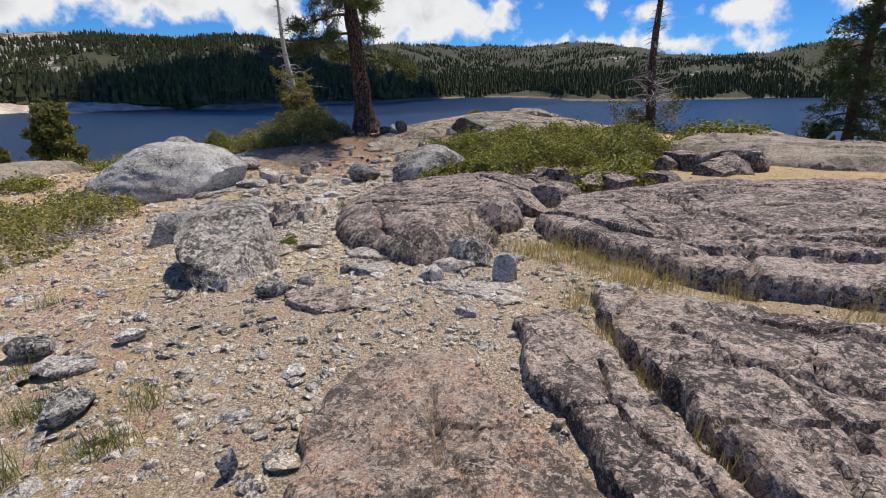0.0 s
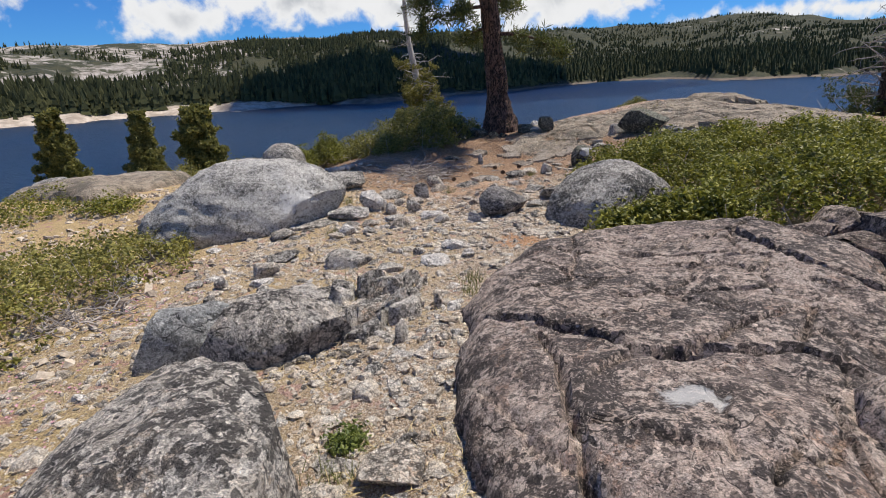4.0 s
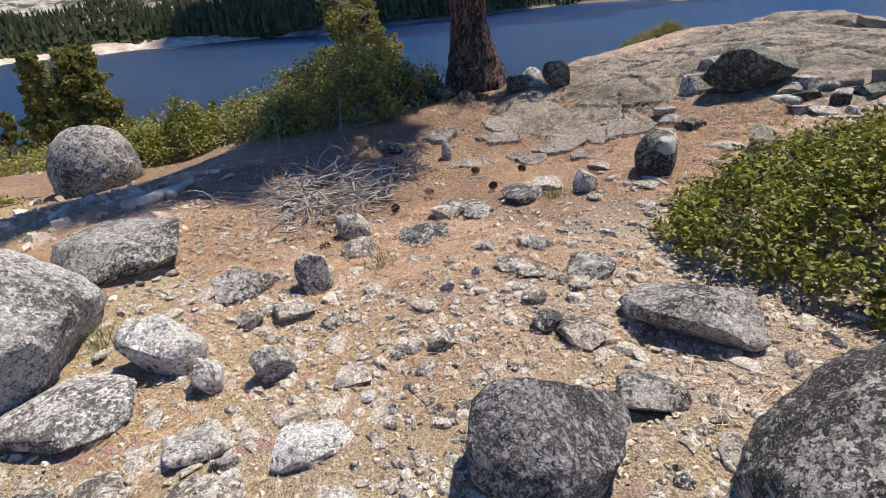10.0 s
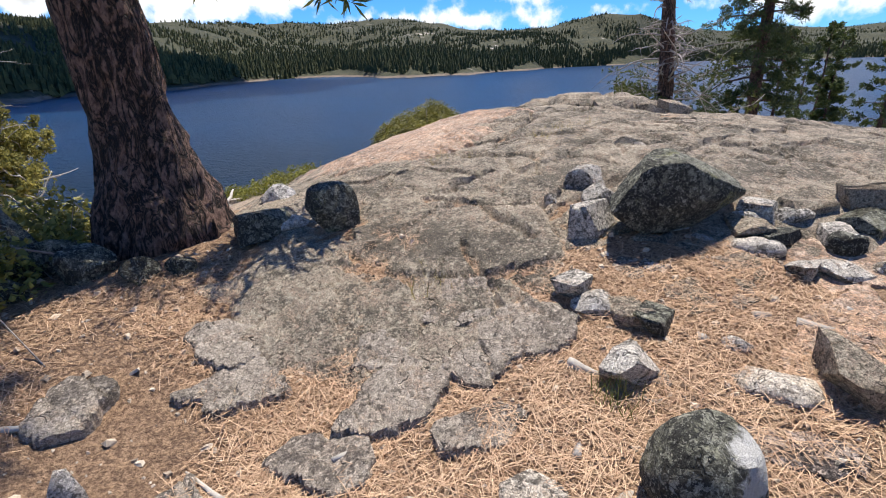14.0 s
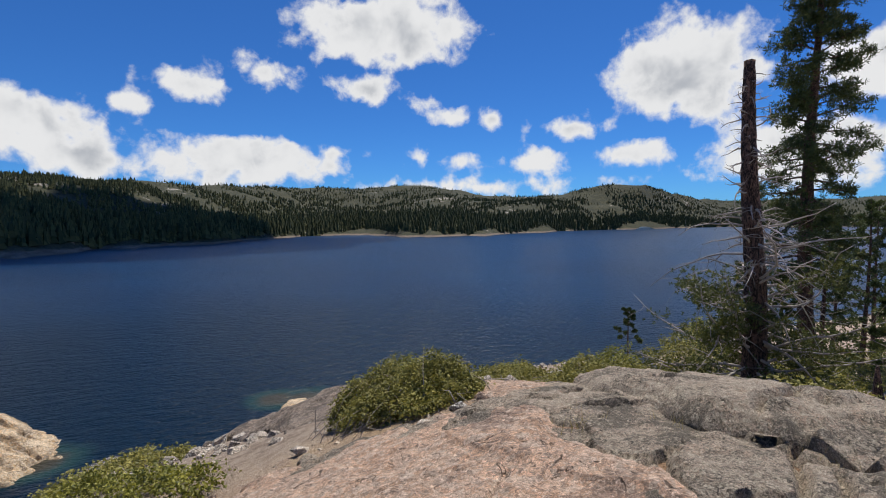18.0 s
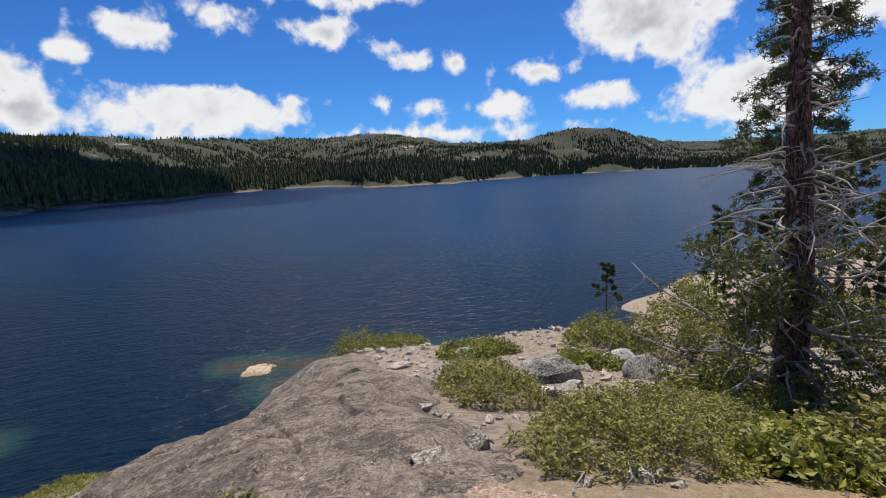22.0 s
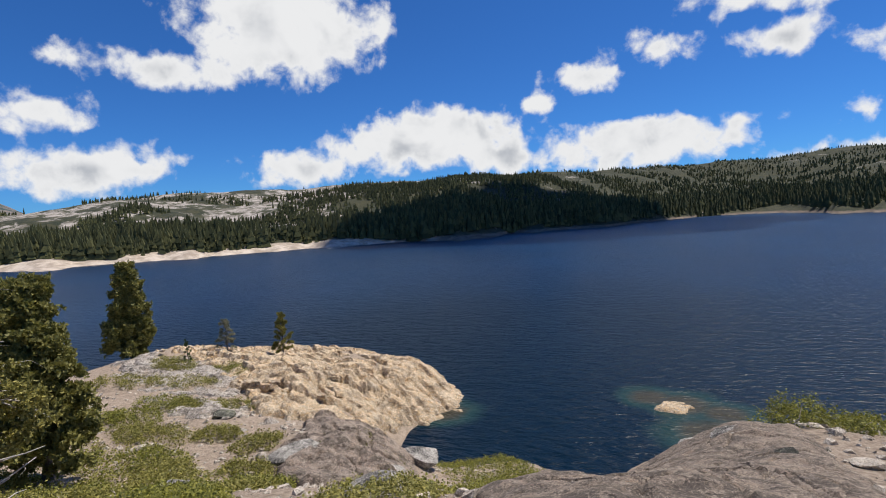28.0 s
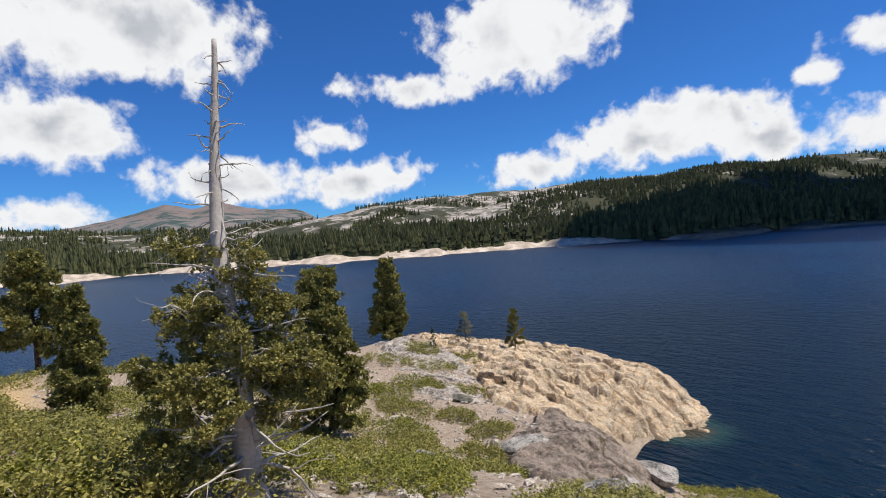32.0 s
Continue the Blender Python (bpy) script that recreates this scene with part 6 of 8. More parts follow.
rock(-1.71, 3.32, 0.075, 0.060, 0.071, 39, 213, "stone", "rough tan granite stone on the ground", "stone", 4)
rock(-1.70, 6.18, 0.164, 0.131, 0.131, 20, 214, "stone", "weathered tan granite stone half bedded in gravel", "rock", 4)
rock(-0.29, 3.73, 0.070, 0.056, 0.034, 9, 215, "stone", "rough tan granite stone on the ground", "stone", 4)
rock(-1.27, 4.37, 0.123, 0.098, 0.099, 23, 216, "stone", "weathered tan granite stone half bedded in gravel", "stone", 4)
rock(-0.08, 3.55, 0.066, 0.053, 0.037, 5, 217, "quartz", "bright pale stone lying on the gravel", "stone", 4)
rock(0.28, 2.94, 0.080, 0.064, 0.043, -5, 218, "slate", "flat grey slabby stone lying loose", "stone", 4, square=0.55, cut=0.6, cuts=10)
rock(1.55, 1.81, 0.115, 0.092, 0.053, -40, 219, "stone", "rough tan granite stone on the ground", "stone", 4)
rock(0.42, 2.07, 0.036, 0.029, 0.041, -12, 220, "stone", "weathered tan granite stone half bedded in gravel", "stone", 2)
rock(0.54, 1.81, 0.040, 0.032, 0.057, -16, 221, "quartz", "bright pale stone lying on the gravel", "stone", 2)
rock(0.95, 1.48, 0.035, 0.028, 0.056, -33, 222, "stone", "weathered tan granite stone half bedded in gravel", "stone", 2)
rock(-1.84, 2.39, 0.143, 0.114, 0.061, 38, 223, "slate", "angular grey rock slab lying loose", "rock", 4, square=0.55, cut=0.6, cuts=10)
rock(-1.68, 2.69, 0.100, 0.080, 0.067, 32, 224, "quartz", "pale whitish rock with dark lichen flecks", "stone", 4)
rock(-0.62, 2.17, 0.076, 0.061, 0.041, 16, 225, "quartz", "bright pale stone lying on the gravel", "stone", 4)
rock(-0.78, 1.86, 0.070, 0.056, 0.030, 23, 226, "slate", "flat grey slabby stone lying loose", "stone", 4, square=0.55, cut=0.6, cuts=10)
rock(-0.70, 1.53, 0.037, 0.030, 0.148, 25, 227, "quartz", "bright pale stone lying on the gravel", "stone", 2)
rock(-2.16, 2.59, 0.147, 0.118, 0.127, 40, 228, "boulder", "grey lichen-spotted granite rock on the gravel", "rock", 4)
rock(-1.59, 1.99, 0.133, 0.107, 0.120, 39, 229, "boulder", "grey granite rock with black and white lichen", "rock", 4)
rock(-0.52, 1.55, 0.073, 0.059, 0.030, 19, 230, "stone", "weathered tan granite stone half bedded in gravel", "stone", 4)
rock(0.54, 2.89, 0.111, 0.089, 0.049, -11, 231, "stone", "rough tan granite stone on the ground", "stone", 4)
rock(0.26, 2.71, 0.070, 0.056, 0.067, -6, 232, "slate", "flat grey slabby stone lying loose", "stone", 4, square=0.55, cut=0.6, cuts=10)
rock(0.10, 3.36, 0.073, 0.059, 0.109, -2, 233, "slate", "angular grey rock slab lying loose", "stone", 2, square=0.55, cut=0.6, cuts=10)
rock(-0.16, 2.95, 0.093, 0.075, 0.039, 3, 234, "stone", "weathered tan granite stone half bedded in gravel", "stone", 4)
rock(-1.03, 3.25, 0.106, 0.085, 0.059, 18, 235, "boulder", "grey granite rock with black and white lichen", "stone", 4)
rock(-0.37, 3.58, 0.154, 0.123, 0.064, 6, 236, "slate", "flat grey slabby stone lying loose", "rock", 4, square=0.55, cut=0.6, cuts=10)
rock(-3.12, 3.77, 0.119, 0.095, 0.092, 40, 237, "quartz", "bright pale stone lying on the gravel", "stone", 4)
rock(4.56, 32.75, 0.818, 0.655, 0.444, -8, 238, "boulder", "grey lichen-spotted granite rock on the gravel", "rock", 4)
rock(5.08, 30.68, 0.363, 0.291, 0.506, -12, 239, "dark_boulder", "dark lichen-covered rock on the ground", "rock", 4)
rock(9.05, 31.28, 0.722, 0.577, 0.397, -27, 240, "boulder", "grey lichen-spotted granite rock on the gravel", "rock", 4)
rock(9.80, 32.07, 0.582, 0.465, 0.421, -28, 241, "boulder", "grey granite rock with black and white lichen", "rock", 4)
rock(7.89, 25.64, 0.745, 0.596, 0.705, -36, 242, "boulder", "grey lichen-spotted granite rock on the gravel", "rock", 4)
rock(7.08, 24.76, 0.234, 0.187, 0.100, -35, 243, "quartz", "bright pale stone lying on the gravel", "rock", 4)
rock(7.88, 24.91, 0.277, 0.222, 0.177, -39, 244, "quartz", "pale whitish rock with dark lichen flecks", "rock", 4)
rock(28.89, 60.94, 1.231, 0.985, 0.787, -32, 245, "boulder", "grey granite rock with black and white lichen", "rock", 4)
rock(30.11, 53.60, 1.229, 0.983, 0.794, -38, 246, "boulder", "grey lichen-spotted granite rock on the gravel", "rock", 4)
rock(11.76, 27.87, 0.583, 0.466, 0.409, -44, 247, "quartz", "bright pale stone lying on the gravel", "rock", 4)
rock(3.61, 34.18, 0.504, 0.404, 0.263, -4, 248, "boulder", "grey lichen-spotted granite rock on the gravel", "rock", 4)
rock(6.48, 30.96, 0.420, 0.336, 0.225, -18, 249, "stone", "rough tan granite stone on the ground", "rock", 4)
rock(-2.25, 26.09, 0.645, 0.516, 0.456, 30, 250, "boulder", "grey lichen-spotted granite rock on the gravel", "rock", 4)
rock(-9.95, 42.96, 1.573, 1.258, 0.984, 26, 251, "boulder", "grey granite rock with black and white lichen", "rock", 4)
rock(-10.85, 38.32, 0.923, 0.738, 0.412, 33, 252, "stone", "weathered tan granite stone half bedded in gravel", "rock", 4)
rock(3.08, 17.49, 0.109, 0.087, 0.141, -52, 253, "slate", "angular grey rock slab lying loose", "stone", 4, square=0.55, cut=0.6, cuts=10)
rock(3.10, 17.34, 0.107, 0.085, 0.161, -54, 254, "slate", "flat grey slabby stone lying loose", "stone", 4, square=0.55, cut=0.6, cuts=10)
rock(3.04, 17.74, 0.076, 0.061, 0.099, -47, 255, "slate", "angular grey rock slab lying loose", "stone", 4, square=0.55, cut=0.6, cuts=10)
rock(1.71, 18.63, 0.070, 0.056, 0.097, -17, 256, "stone", "weathered tan granite stone half bedded in gravel", "stone", 2)
rock(1.54, 18.77, 0.083, 0.066, 0.058, -13, 257, "stone", "rough tan granite stone on the ground", "stone", 4)
rock(1.38, 18.80, 0.114, 0.091, 0.055, -10, 258, "stone", "weathered tan granite stone half bedded in gravel", "stone", 4)
rock(2.05, 18.72, 0.094, 0.075, 0.072, -22, 259, "slate", "angular grey rock slab lying loose", "stone", 4, square=0.55, cut=0.6, cuts=10)
rock(3.62, 17.48, 0.123, 0.098, 0.058, -58, 260, "slate", "flat grey slabby stone lying loose", "stone", 4, square=0.55, cut=0.6, cuts=10)
rock(3.37, 17.50, 0.078, 0.062, 0.077, -55, 261, "slate", "angular grey rock slab lying loose", "stone", 4, square=0.55, cut=0.6, cuts=10)
rock(4.09, 17.71, 0.141, 0.113, 0.059, -59, 262, "slate", "flat grey slabby stone lying loose", "rock", 4, square=0.55, cut=0.6, cuts=10)
rock(7.23, 20.55, 0.295, 0.236, 0.123, -53, 263, "slate", "angular grey rock slab lying loose", "rock", 4, square=0.55, cut=0.6, cuts=10)
rock(2.21, 17.98, 0.087, 0.069, 0.037, -31, 264, "stone", "weathered tan granite stone half bedded in gravel", "stone", 4)
rock(2.64, 17.65, 0.069, 0.055, 0.040, -43, 265, "stone", "rough tan granite stone on the ground", "stone", 4)
rock(-15.16, 37.19, 0.325, 0.260, 0.473, 43, 266, "stone", "weathered tan granite stone half bedded in gravel", "rock", 2)
rock(-9.01, 37.52, 1.550, 1.240, 0.755, 31, 267, "boulder", "grey granite rock with black and white lichen", "rock", 4)
rock(-22.24, 41.65, 0.826, 0.661, 0.890, 47, 268, "dark_boulder", "dark lichen-covered rock on the ground", "rock", 4)
rock(-13.49, 37.40, 1.385, 1.108, 1.100, 40, 269, "boulder", "grey granite rock with black and white lichen", "rock", 4)
rock(-59.11, 77.46, 1.513, 1.211, 2.619, 46, 270, "boulder", "grey lichen-spotted granite rock on the gravel", "rock", 2)
rock(-49.18, 74.66, 1.000, 0.800, 3.005, 43, 271, "stone", "rough tan granite stone on the ground", "rock", 2)
rock(-14.77, 31.83, 0.819, 0.655, 0.538, 52, 272, "boulder", "grey lichen-spotted granite rock on the gravel", "rock", 4)
rock(-13.35, 38.99, 0.968, 0.775, 0.441, 38, 273, "boulder", "grey granite rock with black and white lichen", "rock", 4)
rock(-47.12, 79.29, 1.397, 1.118, 1.258, 39, 274, "boulder", "grey lichen-spotted granite rock on the gravel", "rock", 2)
rock(-22.90, 36.69, 0.577, 0.462, 0.428, 54, 275, "stone", "rough tan granite stone on the ground", "rock", 2)


# Shrubs
def leaf_heap(pts, size, rng, lift=0.6):
    """Small folded leaves of about the given size at the points, turned every way but mostly up."""
    m = len(pts)
    a = rng.normal(size=(m, 3))
    a[:, 2] *= 0.6
    a /= np.linalg.norm(a, axis=1)[:, None]
    up = rng.normal(size=(m, 3)) * 0.7 + np.array([0, 0, lift])
    b = np.cross(a, up)
    b /= np.linalg.norm(b, axis=1)[:, None] + 1e-9
    n = np.cross(a, b)
    s = (size * rng.uniform(0.6, 1.3, m))[:, None]
    tip, root = pts + a * s, pts - a * s * 0.6
    left, right = pts + b * s * 0.5 + n * s * 0.18, pts - b * s * 0.5 + n * s * 0.18
    return np.stack([root, right, tip, left], 1)


def shrub(name, outline, high, count, size, label, leaf="oak_leaf", twigs=60, seed=0, sag=0.5, bare=0.15, edge=0.35):
    """A low spreading bush: leaves in a broken shell over the outline, on many crooked stems."""
    rng = np.random.RandomState(seed)
    o = np.array(outline, float)
    lo, hi = o.min(0), o.max(0)
    c = o.mean(0)
    pts = np.zeros((0, 3))
    while len(pts) < count:
        p = rng.uniform(lo, hi, (count * 2, 2))
        d = edge_distance(p[:, 0], p[:, 1], outline) + 0.25 * edge * rough(flat3(p[:, 0], p[:, 1]), 3.0, 3, seed)
        p, d = p[d > 0], d[d > 0]
        q = flat3(p[:, 0], p[:, 1])
        lump = 0.68 + 0.32 * rough(q, 1.5 / max(high, 0.3), 3, seed + 1) + 0.12 * rough(q, 6.0 / max(high, 0.3), 2, seed + 2)
        gap = rough(q, 2.2 / max(high, 0.3), 3, seed + 4)
        top = high * np.clip(np.sqrt(np.clip(d / edge, 0, 1)), 0.15, 1) * lump
        depth = np.abs(rng.normal(0, 0.30, len(p))) * sag / 0.5
        z = land(p[:, 0], p[:, 1]) + top * np.clip(1 - depth, 0.05, 1)
        ok = (gap > -0.75 + bare) | (rng.uniform(size=len(p)) < 0.2)
        pts = np.concatenate([pts, np.stack([p[:, 0], p[:, 1], z], 1)[ok]])
    pts = pts[:count]
    hubs = pts[rng.choice(len(pts), max(count // 34, 8))]
    loose = rng.uniform(size=count) < 0.75
    pts[loose] = hubs[rng.randint(0, len(hubs), int(loose.sum()))] + rng.normal(0, 1.9 * size, (int(loose.sum()), 3)) * np.array([1, 1, 0.8])
    root = base(name, pose(c[0], c[1], at(c[0], c[1])), label, "bush")
    off = np.array([c[0], c[1], at(c[0], c[1])])
    heap = Heap()
    heap.add_many(leaf_heap(pts - off, size, rng), [[0, 1, 2], [0, 2, 3]])
    tagged(part("foliage", heap.mesh("foliage", leaf), root), kind="stuff")
    heap = Heap()
    for i in rng.choice(len(pts), twigs):
        tip = pts[i]
        foot = tip + rng.normal(0, 0.25 * high + 0.05, 3)
        foot[2] = at(foot[0], foot[1]) - 0.02
        mid = (tip + foot) / 2 + rng.normal(0, 0.12 * high, 3)
        r = size * rng.uniform(0.1, 0.3)
        heap.add(*tube(np.array([foot, mid, tip]) - off, [r, r * 0.8, r * 0.3], 4))
    tagged(part("stem_tangle", heap.mesh("stem_tangle", "twig", True), root, "grey twisted stems"), kind="stuff")
    return root


def mound(x, y, r, seed, squash=1.0):
    rng = np.random.RandomState(seed)
    return [(x + r * math.cos(a) * rng.uniform(0.75, 1.2), y + r * squash * math.sin(a) * rng.uniform(0.75, 1.2)) for a in np.linspace(0, 2 * np.pi, 9)[:-1]]


shrub("manzanita_bush", [(0.62, 7.95), (0.86, 8.5), (0.86, 9.5), (0.05, 10.35), (-0.25, 11.05), (0.1, 11.5), (0.75, 11.85), (2.0, 12.2), (3.4, 12.0), (5.0, 11.2), (4.7, 9.2), (3.4, 7.9), (1.6, 7.75)], 0.62, 80000, 0.028,
      "sprawling bright green manzanita bush", twigs=420, seed=61, edge=0.5, bare=0.3)
for n, (x, y, r, h) in enumerate(((0.58, 4.22, 0.13, 0.16), (0.5, 4.42, 0.08, 0.09), (0.62, 4.46, 0.06, 0.08), (-1.28, 4.75, 0.07, 0.1))):
    shrub("green_tuft", mound(x, y, r, 360 + n), h, 900, 0.014, "small dense green herb between the rocks", "herb_leaf", twigs=12, seed=365 + n, edge=0.08, sag=0.6)
shrub("manzanita_bush", [(0.02, 8.0), (0.2, 8.2), (0.55, 8.3), (0.95, 8.55), (1.3, 8.3), (1.2, 7.9), (0.7, 7.82), (0.3, 7.82)], 0.48, 7000, 0.034, "green manzanita branches growing round a boulder", twigs=60, seed=66, edge=0.25, bare=0.2)
shrub("manzanita_mat", [(1.85, 6.75), (2.0, 7.4), (3.0, 7.5), (3.5, 7.0), (3.0, 6.4), (2.3, 6.3)], 0.4, 6000, 0.028, "small green manzanita mat among rock blocks", twigs=50, seed=62)
shrub("left_bush", [(-4.0, 5.2), (-4.2, 6.3), (-4.25, 7.5), (-4.7, 8.3), (-5.6, 8.6), (-7.2, 8.0), (-8.2, 6.0), (-6.6, 4.2), (-5, 4.2)], 0.62, 22000, 0.028, "olive green bush with grey twigs at its foot", "dull_leaf", twigs=260, seed=63, bare=0.35)
shrub("shade_bush", [(-6.1, 15.6), (-5.0, 14.6), (-3.9, 13.9), (-3.0, 13.9), (-2.3, 14.3), (-2.05, 15.3), (-2.4, 16.4), (-3.6, 17.2), (-5.2, 17.2), (-6.2, 16.6)], 1.12, 38000, 0.034, "leafy green bush in the shade of the pine", "shade_leaf", twigs=320, seed=64, edge=0.8, sag=0.9, bare=0.35)
shrub("round_bush", mound(-6.0, 15.0, 0.85, 65), 0.85, 12000, 0.03, "small dense green bush by a boulder", twigs=60, seed=65)
shrub("edge_bush", [(1.2, 20.3), (1.6, 20.6), (2.2, 20.4), (2.6, 19.6), (2.4, 19.0), (1.95, 18.95), (1.35, 19.5)], 0.52, 26000, 0.02, "dark green bush at the edge of the dome", "dull_leaf", twigs=260, seed=66, edge=0.4)
shrub("edge_fringe", [(0.3, 20.0), (-0.6, 21.4), (-1.9, 22.6), (-1.6, 21.2), (-0.6, 19.9), (0.2, 19.4)], 0.32, 6000, 0.027, "low green fringe of brush below the dome", twigs=60, seed=67)
shrub("slope_bush", [(3.9, 20.3), (4.3, 21.4), (5.6, 22.6), (7.4, 23.4), (8.6, 22.4), (8.0, 21.2), (6.6, 20.3), (5.2, 20.0)], 0.6, 30000, 0.026, "dark olive brush below the summit rock", "dull_leaf", twigs=300, seed=68, edge=0.5, bare=0.5)
shrub("apron_bush", [(4.9, 23.6), (5.2, 25.4), (6.2, 27.2), (7.0, 26.4), (6.9, 24.8), (6.0, 23.2)], 0.6, 11000, 0.034, "olive bush beside the smooth apron", "dull_leaf", twigs=110, seed=69)
shrub("water_edge_bush", [(4.8, 35.2), (6.2, 36.8), (8.8, 37.6), (9.6, 36.2), (7.6, 34.4), (6.0, 34.0)], 0.95, 9000, 0.045, "bright green brush above the water", twigs=60, seed=70)
shrub("cove_brush", [(-12.5, 52.0), (-8.0, 53.2), (-4.0, 51.0), (-2.4, 45.0), (-1.6, 37.0), (-1.4, 30.0), (-2.2, 26.0), (-4.2, 27.5), (-4.6, 34.0), (-6.6, 41.0), (-10.5, 46.0)], 0.6, 30000, 0.062, "green brush filling the gully above the cove", twigs=120, seed=71, edge=0.8)
shrub("gully_brush", [(-0.4, 24.2), (-1.2, 23.2), (-2.6, 24.0), (-3.6, 26.6), (-3.2, 30.0), (-2.0, 31.0), (-1.4, 27.5)], 0.45, 9000, 0.04, "low olive brush beside the smooth apron", "dull_leaf", twigs=80, seed=79, edge=0.6)
shrub("near_left_brush", [(-19.0, 18.4), (-13.0, 21.6), (-8.0, 22.3), (-4.8, 22.0), (-3.2, 20.4), (-4.2, 18.2), (-8.0, 16.2), (-15.0, 15.6)], 0.85, 32000, 0.047, "thick green and olive brush on the slope", "dull_leaf", twigs=300, seed=72, edge=0.9)
shrub("snag_foot_brush", [(-4.4, 22.2), (-6.6, 23.4), (-9.0, 26.6), (-11.6, 28.6), (-9.6, 29.6), (-6.0, 26.6), (-3.6, 24.0)], 0.5, 16000, 0.042, "low green brush below the dead snag", twigs=120, seed=73)
for n, (x, y, r, q) in enumerate(((-29.3, 38.4, 2.4, 0.7), (-24.9, 38.2, 2.0, 0.7), (-31.0, 46.5, 2.8, 0.7), (-21.1, 36.1, 2.2, 0.6), (-20.6, 39.3, 1.6, 0.7), (-34.7, 44.4, 2.6, 0.8), (-30.7, 51.4, 2.2, 0.7), (-16.8, 38.7, 1.7, 0.7),
                                  (-25.9, 42.8, 2.0, 0.7), (-22.5, 33.9, 2.8, 0.6), (-16.7, 33.8, 2.2, 0.7), (-26.0, 35.0, 2.6, 0.7), (-12.1, 39.1, 1.8, 0.7), (-37.2, 50.4, 2.2, 0.8), (-17.0, 29.5, 2.4, 0.7), (-13.5, 31.0, 1.8, 0.7),
                                  (-33.5, 18.6, 3.4, 0.6), (-37.0, 22.4, 3.6, 0.7), (-42.0, 19.0, 4.2, 0.7), (-45.0, 25.0, 4.4, 0.7), (-38.5, 28.0, 3.4, 0.7), (-50.0, 21.0, 4.6, 0.7), (-28.6, 18.2, 2.2, 0.6), (-52.0, 29.0, 4.6, 0.7), (-28.0, 24.0, 3.0, 0.6), (-35.0, 27.0, 3.2, 0.6), (-31.0, 31.0, 2.6, 0.7),
                                  (-10.0, 27.8, 1.7, 0.8), (-17.8, 32.4, 3.4, 0.6), (-23.4, 38.1, 3.0, 0.6), (-27.8, 42.6, 2.6, 0.6), (-35.4, 49.7, 2.2, 0.7), (-10.9, 40.6, 1.9, 0.7), (-7.7, 39.0, 2.6, 0.8), (-13.1, 25.2, 3.4, 0.7),
                                  (-22.3, 19.2, 2.4, 0.7), (-17.7, 20.7, 2.4, 0.7), (-30.9, 21.6, 2.3, 0.6), (-25.3, 23.6, 2.6, 0.7), (-17.5, 30.2, 2.2, 0.7), (-20.5, 27.5, 2.6, 0.7), (-14.5, 28.3, 1.6, 0.8),
                                  (-12.0, 33.5, 1.8, 0.7), (-19.0, 35.0, 2.0, 0.6), (-14.6, 35.8, 1.6, 0.7), (-22.0, 30.5, 2.4, 0.7), (-10.4, 31.2, 1.3, 0.8), (-8.6, 35.5, 1.4, 0.8), (-27.5, 39.8, 2.2, 0.6), (-24.0, 44.5, 1.8, 0.6))):
    shrub("brush_patch", mound(x, y, r, 200 + n, q), 0.5, 2500, 0.07, "flat olive patch of low brush", "dull_leaf" if n % 3 else "oak_leaf", twigs=14, seed=220 + n, edge=0.6, sag=0.4)
for n, (x, y, r, h, leaf) in enumerate(((14.6, 28.0, 1.9, 2.3, "dull_leaf"), (17.0, 30.0, 1.6, 3.6, "oak_leaf"), (13.0, 29.8, 1.5, 1.2, "oak_leaf"), (12.4, 25.0, 1.2, 0.9, "dull_leaf"), (15.4, 22.0, 1.8, 1.3, "oak_leaf"),
                                        (19.5, 22.5, 2.2, 2.0, "oak_leaf"), (24.0, 25.5, 2.5, 2.4, "dull_leaf"), (8.5, 20.0, 1.2, 0.8, "dull_leaf"), (11.5, 19.0, 1.4, 1.0, "dull_leaf"), (7.0, 11.6, 1.1, 0.5, "oak_leaf"), (9.4, 13.6, 1.2, 0.8, "oak_leaf"),
                                        (11.6, 15.6, 1.4, 1.0, "oak_leaf"), (13.5, 10.0, 1.6, 0.9, "oak_leaf"), (10.5, 27.5, 0.9, 0.5, "oak_leaf"), (28.0, 24.0, 2.6, 2.6, "oak_leaf"), (22.0, 29.0, 2.6, 1.8, "oak_leaf"), (26.5, 31.0, 3.0, 2.2, "dull_leaf"), (32.0, 33.5, 3.4, 2.4, "oak_leaf"), (37.0, 31.5, 3.4, 2.4, "dull_leaf"), (43.0, 37.0, 4.0, 2.6, "oak_leaf"), (19.0, 26.4, 2.0, 1.2, "dull_leaf"), (31.0, 28.5, 3.0, 2.0, "oak_leaf"), (37.0, 40.0, 3.6, 2.4, "dull_leaf"), (9.2, 31.5, 1.3, 0.5, "oak_leaf"), (10.2, 21.9, 1.3, 0.9, "oak_leaf"), (10.6, 23.5, 1.2, 0.9, "oak_leaf"), (12.6, 24.2, 1.5, 1.0, "oak_leaf"), (6.9, 20.3, 0.9, 0.55, "oak_leaf"), (14.6, 25.2, 1.4, 1.0, "oak_leaf"))):
    shrub("slope_shrub", mound(x, y, r, 260 + n), h, 5000, 0.06, "rounded green shrub on the eastern slope", leaf, twigs=40, seed=280 + n, edge=0.8, sag=0.8)
